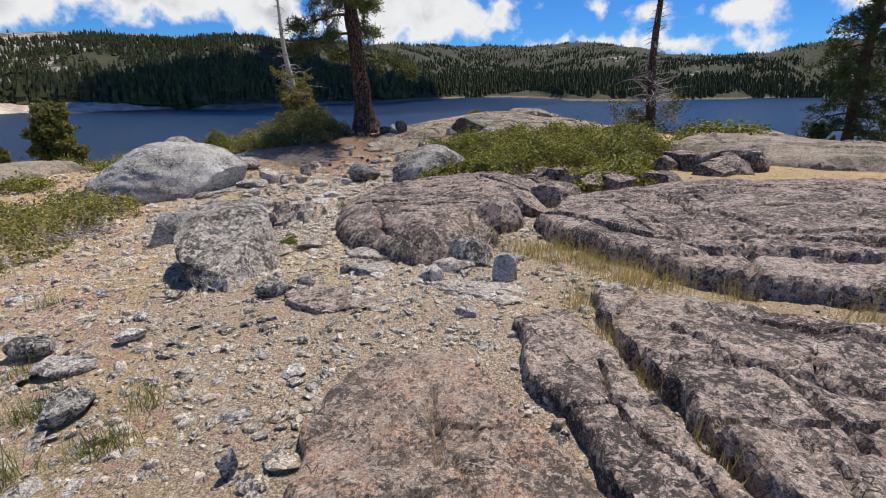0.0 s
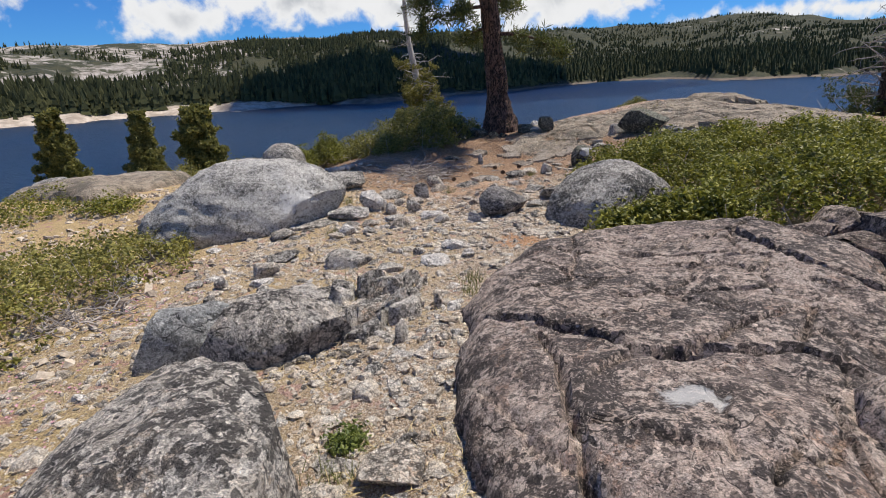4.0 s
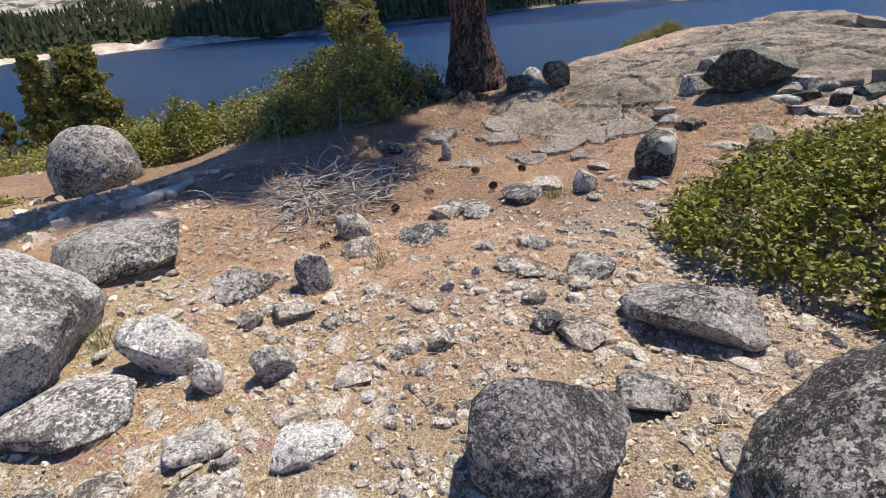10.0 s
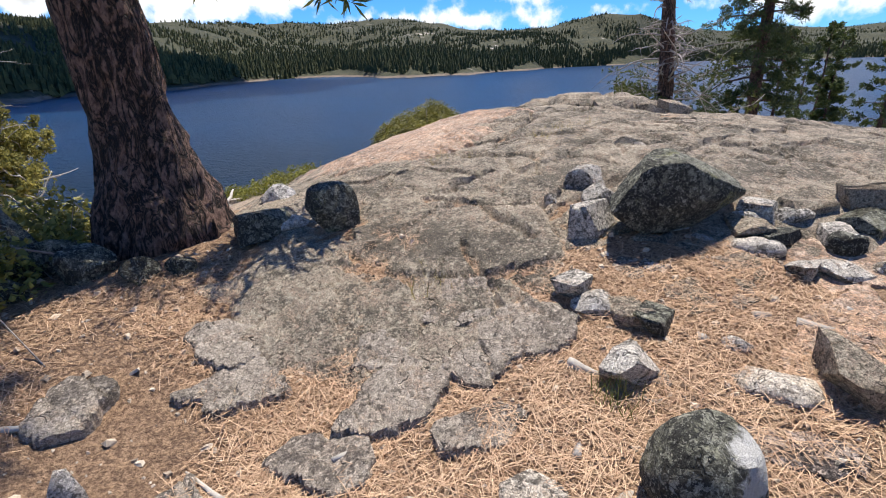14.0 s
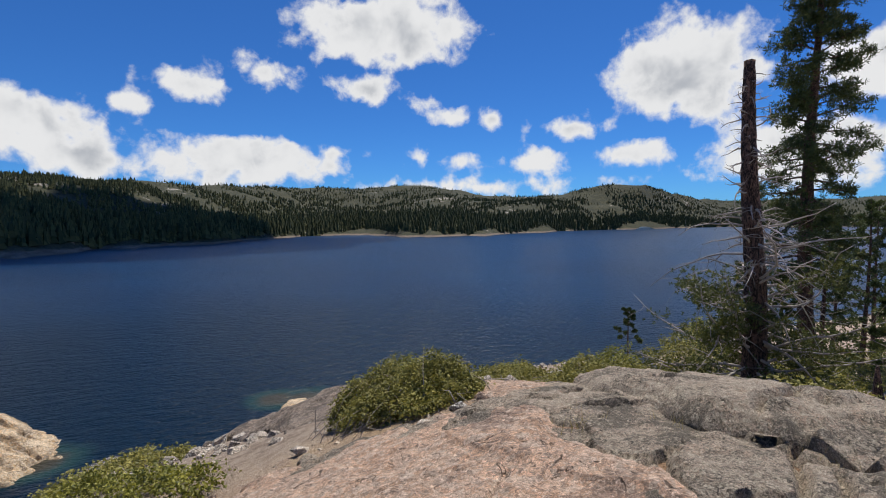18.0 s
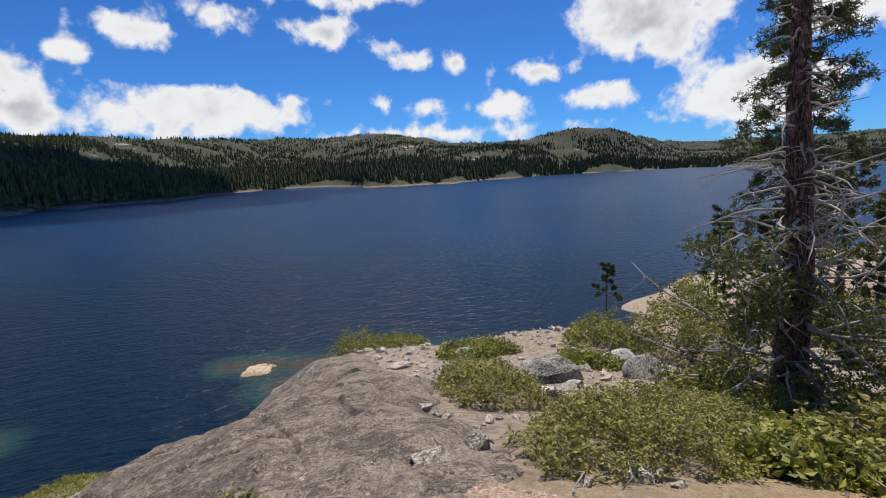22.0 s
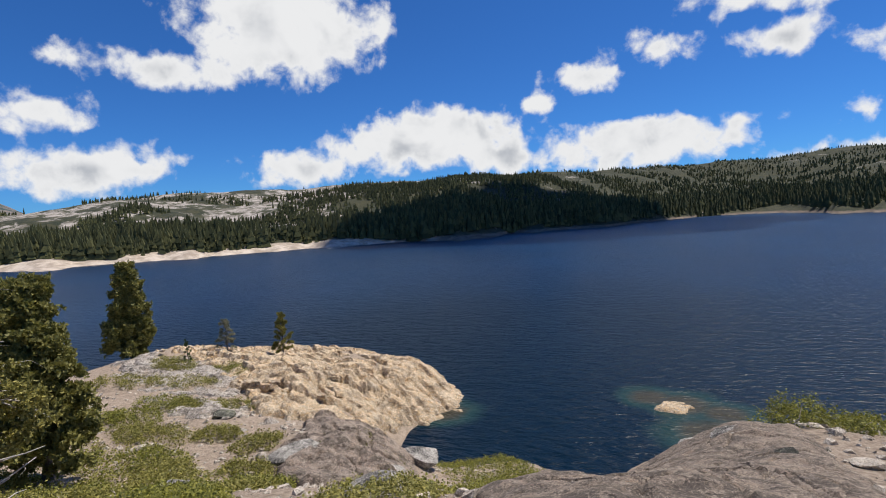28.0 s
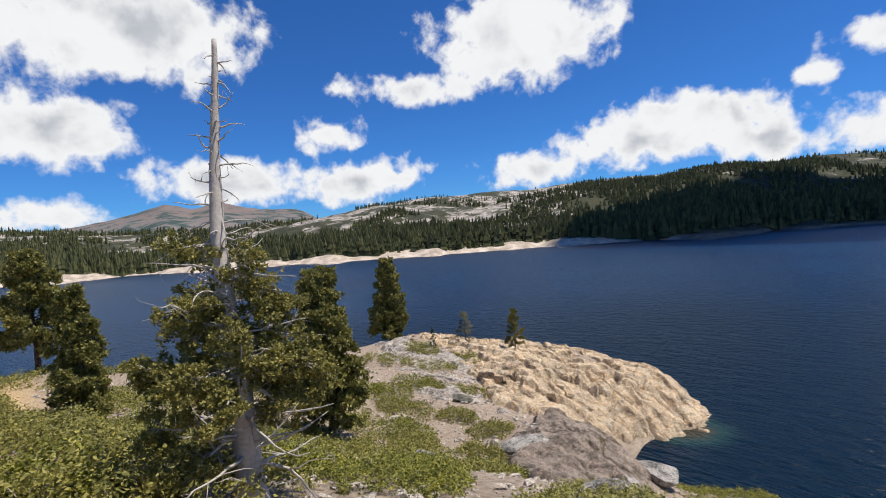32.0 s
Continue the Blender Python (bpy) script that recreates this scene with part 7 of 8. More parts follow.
for n, (x, y, r, h) in enumerate(((-8.1, 20.8, 1.5, 1.0), (-8.7, 23.5, 1.6, 0.9), (-12.0, 19.8, 1.6, 1.1), (-15.0, 22.0, 1.8, 1.2), (-10.5, 24.6, 1.3, 0.9), (-6.0, 19.2, 1.0, 0.8), (-17.5, 18.0, 1.8, 1.1), (-7.0, 22.6, 1.1, 0.9))):
    shrub("olive_shrub", mound(x, y, r, 330 + n), h, 7000, 0.045, "dense olive shrub on the lakeward slope", "oak_leaf" if n % 2 else "dull_leaf", twigs=60, seed=340 + n, edge=0.7, sag=0.8)
for n, (x, y, r) in enumerate(((-9.8, 10.4, 1.2), (-10.9, 12.0, 1.2), (-8.2, 10.6, 0.7), (-12.6, 11.0, 1.0), (-7.4, 12.6, 0.6))):
    shrub("ledge_brush", mound(x, y, r, 300 + n, 0.7), 0.3, 1600, 0.035, "low green brush on the pale ledge", twigs=14, seed=310 + n)


# Trees
def limb(foot, way, length, r, rng, droop=0.0, kinks=5, crook=0.12):
    """A crooked branch: its line and radii."""
    pts, d, p = [np.array(foot, float)], np.array(way, float), np.array(foot, float)
    d = d / np.linalg.norm(d)
    for k in range(kinks):
        d = d + rng.normal(0, crook, 3) + np.array([0, 0, -droop / kinks])
        d /= np.linalg.norm(d)
        p = p + d * length / kinks
        pts.append(p.copy())
    return np.array(pts), r * np.linspace(1, 0.18, kinks + 1)


def tufts(pts, length, blades, rng, wide=0.012):
    """Bundles of thin needles standing out from the points."""
    m = len(pts)
    way = rng.normal(size=(m, blades, 3)) + np.array([0, 0, 0.35])
    way /= np.linalg.norm(way, axis=2)[..., None]
    side = np.cross(way, rng.normal(size=(m, blades, 3)))
    side /= np.linalg.norm(side, axis=2)[..., None] + 1e-9
    ln = length * rng.uniform(0.6, 1.2, (m, blades, 1))
    p = pts[:, None]
    v = np.stack([p - side * wide, p + way * ln * 0.6 + side * wide * 1.6, p + way * ln, p + way * ln * 0.5 - side * wide * 1.6], 2)
    return v.reshape(-1, 4, 3)


def conifer(name, x, y, high, r0, label, seed, start=0.15, spread=0.25, limbs=60, needle="needle", bark="bark", tuft=0.16, per=10, blades=10, lean=(0.0, 0.0), droop=0.25, wide=0.012, top=1.0, up=0.15, z=None, full=0.55, split=False, thick=18, clump=0.006):
    """A tapered trunk with whorled limbs whose outer parts carry needle tufts. spread: longest limb as a share of the height."""
    rng = np.random.RandomState(seed)
    root = base(name, pose(x, y, (at(x, y) if z is None else z) - 0.05), label, "tree")
    t = np.linspace(0, 1, 14)
    line = np.stack([lean[0] * t * high + 0.01 * high * np.sin(t * 5 + seed), lean[1] * t * high + 0.008 * high * np.sin(t * 4 + 1), t * high * top], 1)
    rad = r0 * (1 - 0.9 * t) * (1 + (0.9 if thick > 30 else 0.5) * np.exp(-t * 30))
    heap = Heap()
    fine_t = np.linspace(0, 1, 60 if thick < 30 else 220)
    fl = np.stack([np.interp(fine_t, t, line[:, k]) for k in range(3)], 1)
    v, f = tube(fl, np.interp(fine_t, t, rad), thick)
    axis = np.repeat(fl, thick, axis=0)
    v = axis + (v - axis) * (1 + (0.17 if thick > 30 else 0.1) * rough(v * np.array([1, 1, 0.25]), 13.0, 3, seed) + 0.08 * rough(v, 2.0, 2, seed + 1))[:, None]
    heap.add(v, f)
    part("trunk", heap.mesh("trunk", bark, True), root)
    wood, ends = Heap(), []
    if not split:
        per, tuft = int(per * 1.8), tuft * 0.66
    for k in range(limbs):
        s = start + (0.985 - start) * ((k + rng.uniform(0, 0.8)) / limbs) ** 0.9
        a = k * 2.4 + rng.uniform(-0.5, 0.5)
        u = (s - start) / (1 - start)
        ln = spread * high * (0.25 + 0.75 * (1 - u) ** 0.8 * min(1, 0.75 + 1.5 * u)) * rng.uniform(0.65, 1.15)
        foot = np.array([np.interp(s, t, line[:, j]) for j in range(3)])
        pts, rr = limb(foot, (math.cos(a), math.sin(a), up + 0.7 * u), ln, max(0.012, r0 * 0.22 * (1 - 0.75 * u)), rng, droop)
        if split:
            wood = Heap()
        wood.add(*tube(pts, rr, 6))
        twigs = max(3, int(ln * (9 if split else 4.5)))
        for j in range(twigs):
            q = rng.uniform(1 - full, 1.0)
            foot = np.array([np.interp(q, np.linspace(0, 1, len(pts)), pts[:, m]) for m in range(3)])
            out = pts[-1] - pts[0]
            side = np.array([-out[1], out[0], 0]) / (np.linalg.norm(out) + 1e-6) * rng.choice([-1, 1])
            p2, r2 = limb(foot, 0.6 * out / np.linalg.norm(out) + side * rng.uniform(0.3, 1.0) + np.array([0, 0, rng.normal(0.05, 0.25)]), ln * rng.uniform(0.16, 0.38) * (1.25 - 0.6 * q), max(0.006, rr[2] * 0.3), rng, droop, 4, 0.18)
            if split or j % 3 == 0:
                wood.add(*tube(p2, r2, 4))
            k2 = max(2, per // twigs)
            w = rng.uniform(0.35, 1.05, k2)
            c = np.stack([np.interp(w, np.linspace(0, 1, len(p2)), p2[:, m]) for m in range(3)], 1)
            ends.append(c + rng.normal(0, clump * high, (k2, 3)))
        if split:
            part("limb", wood.mesh("limb", bark, True), root)
        ends.append(pts[-1:] + rng.normal(0, clump * high, (max(2, per // 12), 3)))
    if not split:
        tagged(part("branchwork", wood.mesh("branchwork", bark, True), root), kind="stuff")
    heap = Heap()
    heap.add_many(tufts(np.concatenate(ends), tuft, blades, rng, wide), [[0, 1, 2], [0, 2, 3]])
    tagged(part("needle_crown", heap.mesh("needle_crown", needle), root), kind="stuff")
    return root


conifer("pine_tree", -1.66, 15.12, 11.5, 0.235, "tall pine with furrowed red-brown bark", 71, 0.185, 0.165, 50, "pine_needle", "bark", 0.17, 120, 13, (-0.055, -0.005), 0.55, 0.0065, full=0.8, split=True, thick=48, clump=0.0075)
conifer("conifer", 29.5, 34.0, 27.0, 0.42, "tall straight conifer with drooping limbs", 72, 0.16, 0.125, 120, "needle", "bark", 0.40, 34, 11, (0.0, 0.0), 0.6, 0.016, z=-7.5, full=0.75, up=0.05)
for n, (x, y, h) in enumerate(((40.3, 37.3, 13.0), (36.0, 30.5, 11.0), (45.0, 34.0, 12.0), (48.0, 41.0, 14.0), (33.0, 41.0, 10.0), (39.0, 26.0, 9.0), (53.0, 47.0, 13.0), (34.5, 36.5, 12.0), (43.0, 30.0, 10.0), (30.5, 30.5, 7.0), (26.5, 33.5, 6.5))):
    conifer("conifer", x, y, h, 0.2, "dark green conifer in the eastern grove", 80 + n, 0.08, 0.2, 46, "needle", "bark", 0.30, 18, 7, (0.0, 0.0), 0.35, 0.026)
conifer("pine_tree", -21.4, 31.4, 8.6, 0.2, "bushy olive green pine on the slope", 95, 0.09, 0.27, 110, "shore_needle", "grey_bark", 0.32, 54, 9, (0.0, 0.0), 0.2, 0.036, up=0.3, full=0.85, clump=0.014)
conifer("pine_tree", -20.5, 20.9, 5.0, 0.12, "young olive green pine beside brush", 96, 0.05, 0.24, 80, "shore_needle", "grey_bark", 0.24, 40, 9, (0.0, 0.0), 0.2, 0.022, up=0.3, full=0.85, clump=0.014)
conifer("pine_tree", -37.5, 20.6, 7.2, 0.17, "flat-topped pine with a bare lower trunk", 97, 0.24, 0.31, 56, "shore_needle", "bark", 0.36, 52, 9, (0.0, 0.0), 0.2, 0.035, full=0.75, clump=0.016)
conifer("pine_tree", -44.0, 52.0, 9.0, 0.2, "dense dark pine on the rocky point", 98, 0.06, 0.26, 100, "shore_needle", "grey_bark", 0.42, 50, 9, (0.0, 0.0), 0.25, 0.05, full=0.85, clump=0.014)
conifer("pine_sapling", -37.0, 56.9, 3.6, 0.07, "sparse pale sapling on the rocky point", 99, 0.25, 0.30, 34, "sage_leaf", "grey_bark", 0.22, 26, 8, (0.0, 0.0), 0.2, 0.02)
conifer("pine_sapling", -31.2, 58.2, 4.6, 0.08, "thin sapling on the rocky point", 100, 0.12, 0.24, 40, "olive_needle", "grey_bark", 0.26, 26, 8, (0.02, 0.0), 0.2, 0.02)
conifer("pine_sapling", -35.6, 51.0, 2.2, 0.05, "small sapling on the rocky point", 101, 0.1, 0.2, 18, "needle", "grey_bark", 0.16, 7, 7, (0.0, 0.0), 0.2, 0.02)
conifer("pine_sapling", -20.0, 25.4, 4.2, 0.08, "young pine on the lower slope", 102, 0.08, 0.22, 44, "shore_needle", "grey_bark", 0.24, 26, 8, (0.0, 0.0), 0.2, 0.02)
conifer("pine_sapling", 17.7, 34.8, 3.3, 0.06, "small flat-topped tree above the water", 103, 0.5, 0.24, 16, "needle", "bark", 0.16, 14, 9, (-0.04, 0.0), 0.1, 0.02)


def snag(name, x, y, high, r0, label, seed, branches, reach, bark, twig, lean=(0.0, 0.0), z=None, low=0.05, green=0, green_at=(0.1, 0.5), stub=0.35, leaf="olive_needle", blades=9, taper=0.82):
    """A dead trunk with broken limbs; some keep a few living tufts."""
    rng = np.random.RandomState(seed)
    root = base(name, pose(x, y, (at(x, y) if z is None else z) - 0.08), label, "dead tree")
    t = np.linspace(0, 1, 48)
    line = np.stack([lean[0] * t * high + 0.012 * high * np.sin(t * 7), lean[1] * t * high + 0.01 * high * np.cos(t * 6), t * high], 1)
    heap = Heap()
    heap.add(*tube(line, r0 * (1 - taper * t) * (1 + 0.5 * np.exp(-t * 22)), 14, ridges=0.10, seed=seed))
    part("trunk", heap.mesh("trunk", bark, True), root)
    ends = []
    for k in range(branches):
        s = low + (0.97 - low) * (k + rng.uniform(0, 0.9)) / branches
        a = k * 2.4 + rng.uniform(-0.6, 0.6)
        ln = reach * (1 - 0.75 * s) * rng.uniform(0.35, 1.1) * (stub if s > 0.6 else 1)
        foot = [np.interp(s, t, line[:, j]) for j in range(3)]
        pts, rr = limb(foot, (math.cos(a), math.sin(a), rng.uniform(-0.25, 0.25)), ln, max(0.017, r0 * 0.15 * (1 - 0.6 * s)), rng, rng.uniform(-0.5, 0.6), 8, 0.2)
        h2 = Heap()
        h2.add(*tube(pts, rr, 6))
        for _ in range(5 if ln > 0.5 else 1):
            i = rng.randint(2, len(pts) - 1)
            p2, r2 = limb(pts[i], rng.normal(size=3) * np.array([1, 1, 0.5]), ln * rng.uniform(0.15, 0.45), rr[i] * 0.6, rng, 0.2, 4, 0.3)
            h2.add(*tube(p2, r2, 4))
        part("branch", h2.mesh("branch", twig, True), root, "bare grey branch")
        if green_at[0] < s < green_at[1]:
            ends.append(pts[3:])
    if green and ends:
        e = np.concatenate(ends)
        hub = e[rng.randint(0, len(e), green // 14)]
        c = hub[rng.randint(0, len(hub), green)] + rng.normal(0, 0.15, (green, 3)) * np.array([1, 1, 0.7])
        heap = Heap()
        heap.add_many(tufts(c, 0.075, blades, rng, 0.0085), [[0, 1, 2], [0, 2, 3]])
        tagged(part("needle_crown", heap.mesh("needle_crown", leaf), root, "sparse living foliage"), kind="stuff")
    return root


def living_limbs(root, high, lean, rows, seed, leaf, bark):
    """Gnarled living limbs on a dead trunk, their foliage gathered in dense clumps. rows: height, heading, length."""
    rng = np.random.RandomState(seed)
    for h, heading, ln in rows:
        t = h / high
        foot = np.array([lean[0] * t * high + 0.012 * high * math.sin(t * 7), lean[1] * t * high + 0.01 * high * math.cos(t * 6), h])
        a = radians(heading)
        pts, rr = limb(foot, (math.cos(a), math.sin(a), rng.uniform(0.0, 0.35)), ln, 0.032, rng, rng.uniform(-0.3, 0.4), 9, 0.22)
        wood, hubs = Heap(), []
        wood.add(*tube(pts, rr, 6))
        for k in range(int(9 + 9 * ln)):
            q = rng.uniform(0.3, 1.0)
            p0 = np.array([np.interp(q, np.linspace(0, 1, len(pts)), pts[:, m]) for m in range(3)])
            p2, r2 = limb(p0, rng.normal(size=3) * np.array([1, 1, 0.7]) + np.array([math.cos(a), math.sin(a), 0.15]) * 0.7, rng.uniform(0.15, 0.42), 0.011, rng, 0.1, 5, 0.3)
            wood.add(*tube(p2, r2, 4))
            hubs.append(p2[-1])
            if k % 2:
                hubs.append(p2[-2])
        limb_part = part("living_limb", wood.mesh("living_limb", bark, True), root)
        hubs = np.array(hubs)
        c = np.repeat(hubs, 20, axis=0) + rng.normal(0, 0.055, (len(hubs) * 20, 3)) * np.array([1, 1, 0.75])
        heap = Heap()
        heap.add_many(tufts(c, 0.05, 6, rng, 0.010), [[0, 1, 2], [0, 2, 3]])
        tagged(part("foliage", heap.mesh("foliage", leaf), limb_part, "clumps of olive scale foliage"), kind="stuff")


snag_tree = snag("dead_snag", -4.5, 20.9, 6.6, 0.185, "tall bleached dead snag with living lower limbs", 111, 92, 1.75, "dead_wood", "dead_wood", (-0.135, 0.05), stub=0.6)
living_limbs(snag_tree, 6.6, (-0.135, 0.05), [(0.75, -120, 1.0), (0.95, -85, 1.2), (1.15, -135, 1.45), (1.3, -105, 1.5), (1.5, -60, 1.1), (1.55, -125, 1.3), (1.75, -95, 1.2), (1.9, 175, 0.9), (1.25, 65, 0.9), (1.5, 100, 1.1), (1.7, 55, 1.15), (1.85, 80, 1.25),
                                              (2.0, 40, 0.9), (2.15, 90, 1.1), (2.25, -150, 0.9), (2.3, 120, 0.9), (2.45, 60, 0.85), (2.5, -110, 0.7), (2.7, 75, 0.7), (2.8, -100, 0.55), (2.95, 150, 0.5), (3.05, 65, 0.6), (3.5, -115, 0.45), (2.0, -30, 0.6), (1.7, -50, 0.9), (2.35, -20, 0.5), (1.6, 35, 0.9), (2.6, -60, 0.6)],
             131, "olive_needle", "dead_wood")
snag("dead_snag", 10.1, 22.4, 7.9, 0.27, "dead conifer snag with bare tangled branches", 112, 150, 3.4, "bark", "twig", (-0.03, 0.0), z=-4.3, low=0.12, green=3600, green_at=(0.08, 0.4), leaf="pine_needle", taper=0.62, stub=0.5)
snag("broken_stump", 17.9, 24.4, 1.8, 0.25, "broken reddish stump on the slope", 113, 4, 0.8, "bark", "twig")


def dead_brush(x, y, r, high, count, seed, label):
    rng = np.random.RandomState(seed)
    root = base("dead_brush", pose(x, y, at(x, y)), label, "dead bush")
    heap = Heap()
    for k in range(count):
        a, s, q = rng.uniform(0, 6.3), rng.uniform(0.2, 1), 0.75 * r * math.sqrt(rng.uniform())
        b = a + rng.normal(0, 1.1)
        pts, rr = limb((q * math.cos(a), q * math.sin(a), rng.uniform(0, 0.35) * r * (1 - q / r)), (math.cos(b), math.sin(b), rng.uniform(-0.1, 0.9)), r * s * 0.95, rng.uniform(0.003, 0.011), rng, rng.uniform(0.2, 1.4), 8, 0.34)
        pts[:, 2] = np.maximum(pts[:, 2], 0.0) * high / max(r, 0.1) + 0.01
        heap.add(*tube(pts, rr, 4))
    tagged(part("twig_tangle", heap.mesh("twig_tangle", "twig", True), root), kind="stuff")


dead_brush(-2.85, 12.2, 0.8, 0.5, 420, 121, "heap of bare grey dead branches")
dead_brush(-2.2, 12.9, 0.4, 0.3, 60, 122, "scattered grey dead twigs on needles")
dead_brush(-4.25, 6.3, 0.5, 0.35, 160, 123, "bare grey twigs at the foot of a bush")
dead_brush(-3.1, 11.3, 0.4, 0.25, 50, 124, "bare grey twigs on the needle litter")


def log(x, y, length, r, turn, seed, label, bark="dead_wood", lift=0.0):
    rng = np.random.RandomState(seed)
    pts, rr = limb((0, 0, r * 0.8), (1, 0, 0), length, r, rng, 0.0, 7, 0.08)
    pts[:, 2] = r * 0.8 + lift
    heap = Heap()
    heap.add(*tube(pts, rr + r * 0.25, 8, ridges=0.12, seed=seed))
    thing("stick", heap.mesh("stick", bark, True), label, "stick", place=pose(x, y, at(x, y), 0, 0, turn))


for n, (x, y, ln, r, a) in enumerate(((-0.35, 12.35, 0.3, 0.012, 15), (-0.1, 12.55, 0.35, 0.014, 40), (0.15, 12.95, 0.16, 0.02, -60), (1.05, 12.5, 0.18, 0.02, 80), (1.35, 12.55, 0.14, 0.018, 60), (0.72, 12.75, 0.1, 0.02, 70), (-4.2, 11.4, 0.7, 0.05, 60),
                                      (-4.0, 11.7, 0.5, 0.04, 100), (-1.5, 12.6, 0.2, 0.008, 30), (0.05, 14.2, 0.4, 0.01, 50), (-1.3, 13.0, 0.25, 0.01, 120), (-0.9, 13.0, 0.3, 0.01, 10), (0.9, 14.3, 0.18, 0.02, 80), (-1.5, 17.5, 1.6, 0.03, 60), (0.1, 17.9, 0.5, 0.02, 40),
                                      (-2.0, 13.6, 0.4, 0.012, 170), (-1.2, 11.9, 0.2, 0.01, 60), (-0.12, 12.32, 0.26, 0.022, 25), (-0.02, 12.1, 0.2, 0.02, -50), (0.04, 12.06, 0.2, 0.018, -58), (-0.3, 12.15, 0.24, 0.02, 50), (1.0, 12.75, 0.2, 0.024, -35), (1.1, 12.62, 0.22, 0.026, -50), (-0.2, 12.02, 0.14, 0.02, -10))):
    log(x, y, ln, r, a, 400 + n, "weathered dry stick lying on the ground")


def pine_cone(x, y, seed):
    rng = np.random.RandomState(seed)
    heap = Heap()
    for k in range(46):
        s, a = k / 46, k * 2.4
        r = 0.028 * math.sin(math.pi * (0.12 + 0.82 * s))
        c = np.array([s * 0.085 - 0.04, r * math.cos(a), r * math.sin(a) + 0.03])
        out = np.array([0.25, math.cos(a), math.sin(a)])
        side = np.cross(out, (1, 0, 0))
        heap.add([c - side * 0.008, c + side * 0.008, c + out * 0.012 + side * 0.005, c + out * 0.012 - side * 0.005, c - out * 0.02], [[0, 1, 2, 3], [0, 4, 1], [2, 1, 4], [3, 4, 0]])
    thing("pine_cone", heap.mesh("pine_cone", "cone_scale"), "brown open pine cone on the needles", "pine cone", "cones under the pine", place=pose(x, y, at(x, y), 0, 0, rng.uniform(0, 360)))


for n, (x, y) in enumerate(((-1.27, 12.3), (-1.85, 12.25), (-1.45, 12.75), (-2.1, 11.9), (-1.0, 12.7), (-2.5, 11.2), (-2.3, 12.9))):
    pine_cone(x, y, 440 + n)


# Ground litter
def inside_any(x, y, outlines):
    hit = np.zeros(len(x), bool)
    for o in outlines:
        hit |= edge_distance(x, y, o) > 0
    return hit


BARE = [[(-0.5, 0.3), (-0.48, 1.5), (-0.27, 2.2), (0.15, 2.26), (0.52, 1.5), (0.68, 0.3)], [(0.5, 2.5), (0.85, 2.64), (1.16, 0.3), (0.78, 0.3)], [(1.02, 2.8), (2.2, 2.2), (5.2, 1.6), (5.4, 0.2), (1.24, 0.2)],
        [(1.05, 4.55), (1.7, 5.7), (6.2, 5.9), (7.2, 3.2), (4.6, 2.2), (1.75, 2.86)], [(-0.92, 5.5), (-1.02, 6.5), (-0.7, 7.35), (1.3, 7.7), (1.7, 6.7), (0.95, 4.95), (-0.06, 3.65)]]


def gravel(count, lo, hi, xs, ys, seed, name, mat="gravel", flat=0.55):
    rng = np.random.RandomState(seed)
    x, y = rng.uniform(*xs, count), rng.uniform(*ys, count)
    ok = ~inside_any(x, y, BARE)
    x, y = x[ok], y[ok]
    clump = rough(flat3(x, y), 1.2, 3, seed)
    rim = np.minimum.reduce([x - xs[0], xs[1] - x, y - ys[0], ys[1] - y])
    ok = (clump > -0.8 + 0.3 * rng.uniform(-1, 1, len(x))) & (rim > rng.uniform(0, 1.2, len(x)))
    x, y = x[ok], y[ok]
    m = len(x)
    s = lo * (hi / lo) ** (rng.uniform(size=m) ** 1.9)
    cube = np.array([(-1, -1, -1), (1, -1, -1), (1, 1, -1), (-1, 1, -1), (-0.6, -0.6, 1), (0.6, -0.6, 1), (0.6, 0.6, 1), (-0.6, 0.6, 1)], float)
    v = cube[None] * rng.uniform(0.35, 1.2, (m, 8, 3)) * np.stack([s, s * rng.uniform(0.5, 1, m), s * flat * rng.uniform(0.4, 1, m)], 1)[:, None]
    a = rng.uniform(0, 6.3, m)
    ca, sa = np.cos(a)[:, None], np.sin(a)[:, None]
    tip = rng.normal(0, 0.25, (m, 2, 1))
    v = np.stack([v[..., 0] * ca - v[..., 1] * sa, v[..., 0] * sa + v[..., 1] * ca, v[..., 2] + tip[:, 0] * v[..., 0] + tip[:, 1] * v[..., 1]], 2)
    v += np.stack([x, y, soil_top(x, y) + 0.3 * s * flat], 1)[:, None]
    heap = Heap()
    heap.add_many(v, [[4, 5, 6, 7], [0, 1, 5, 4], [1, 2, 6, 5], [2, 3, 7, 6], [3, 0, 4, 7]])
    thing(name, heap.mesh(name, mat), "loose angular granite gravel and chips", "gravel", kind="stuff")


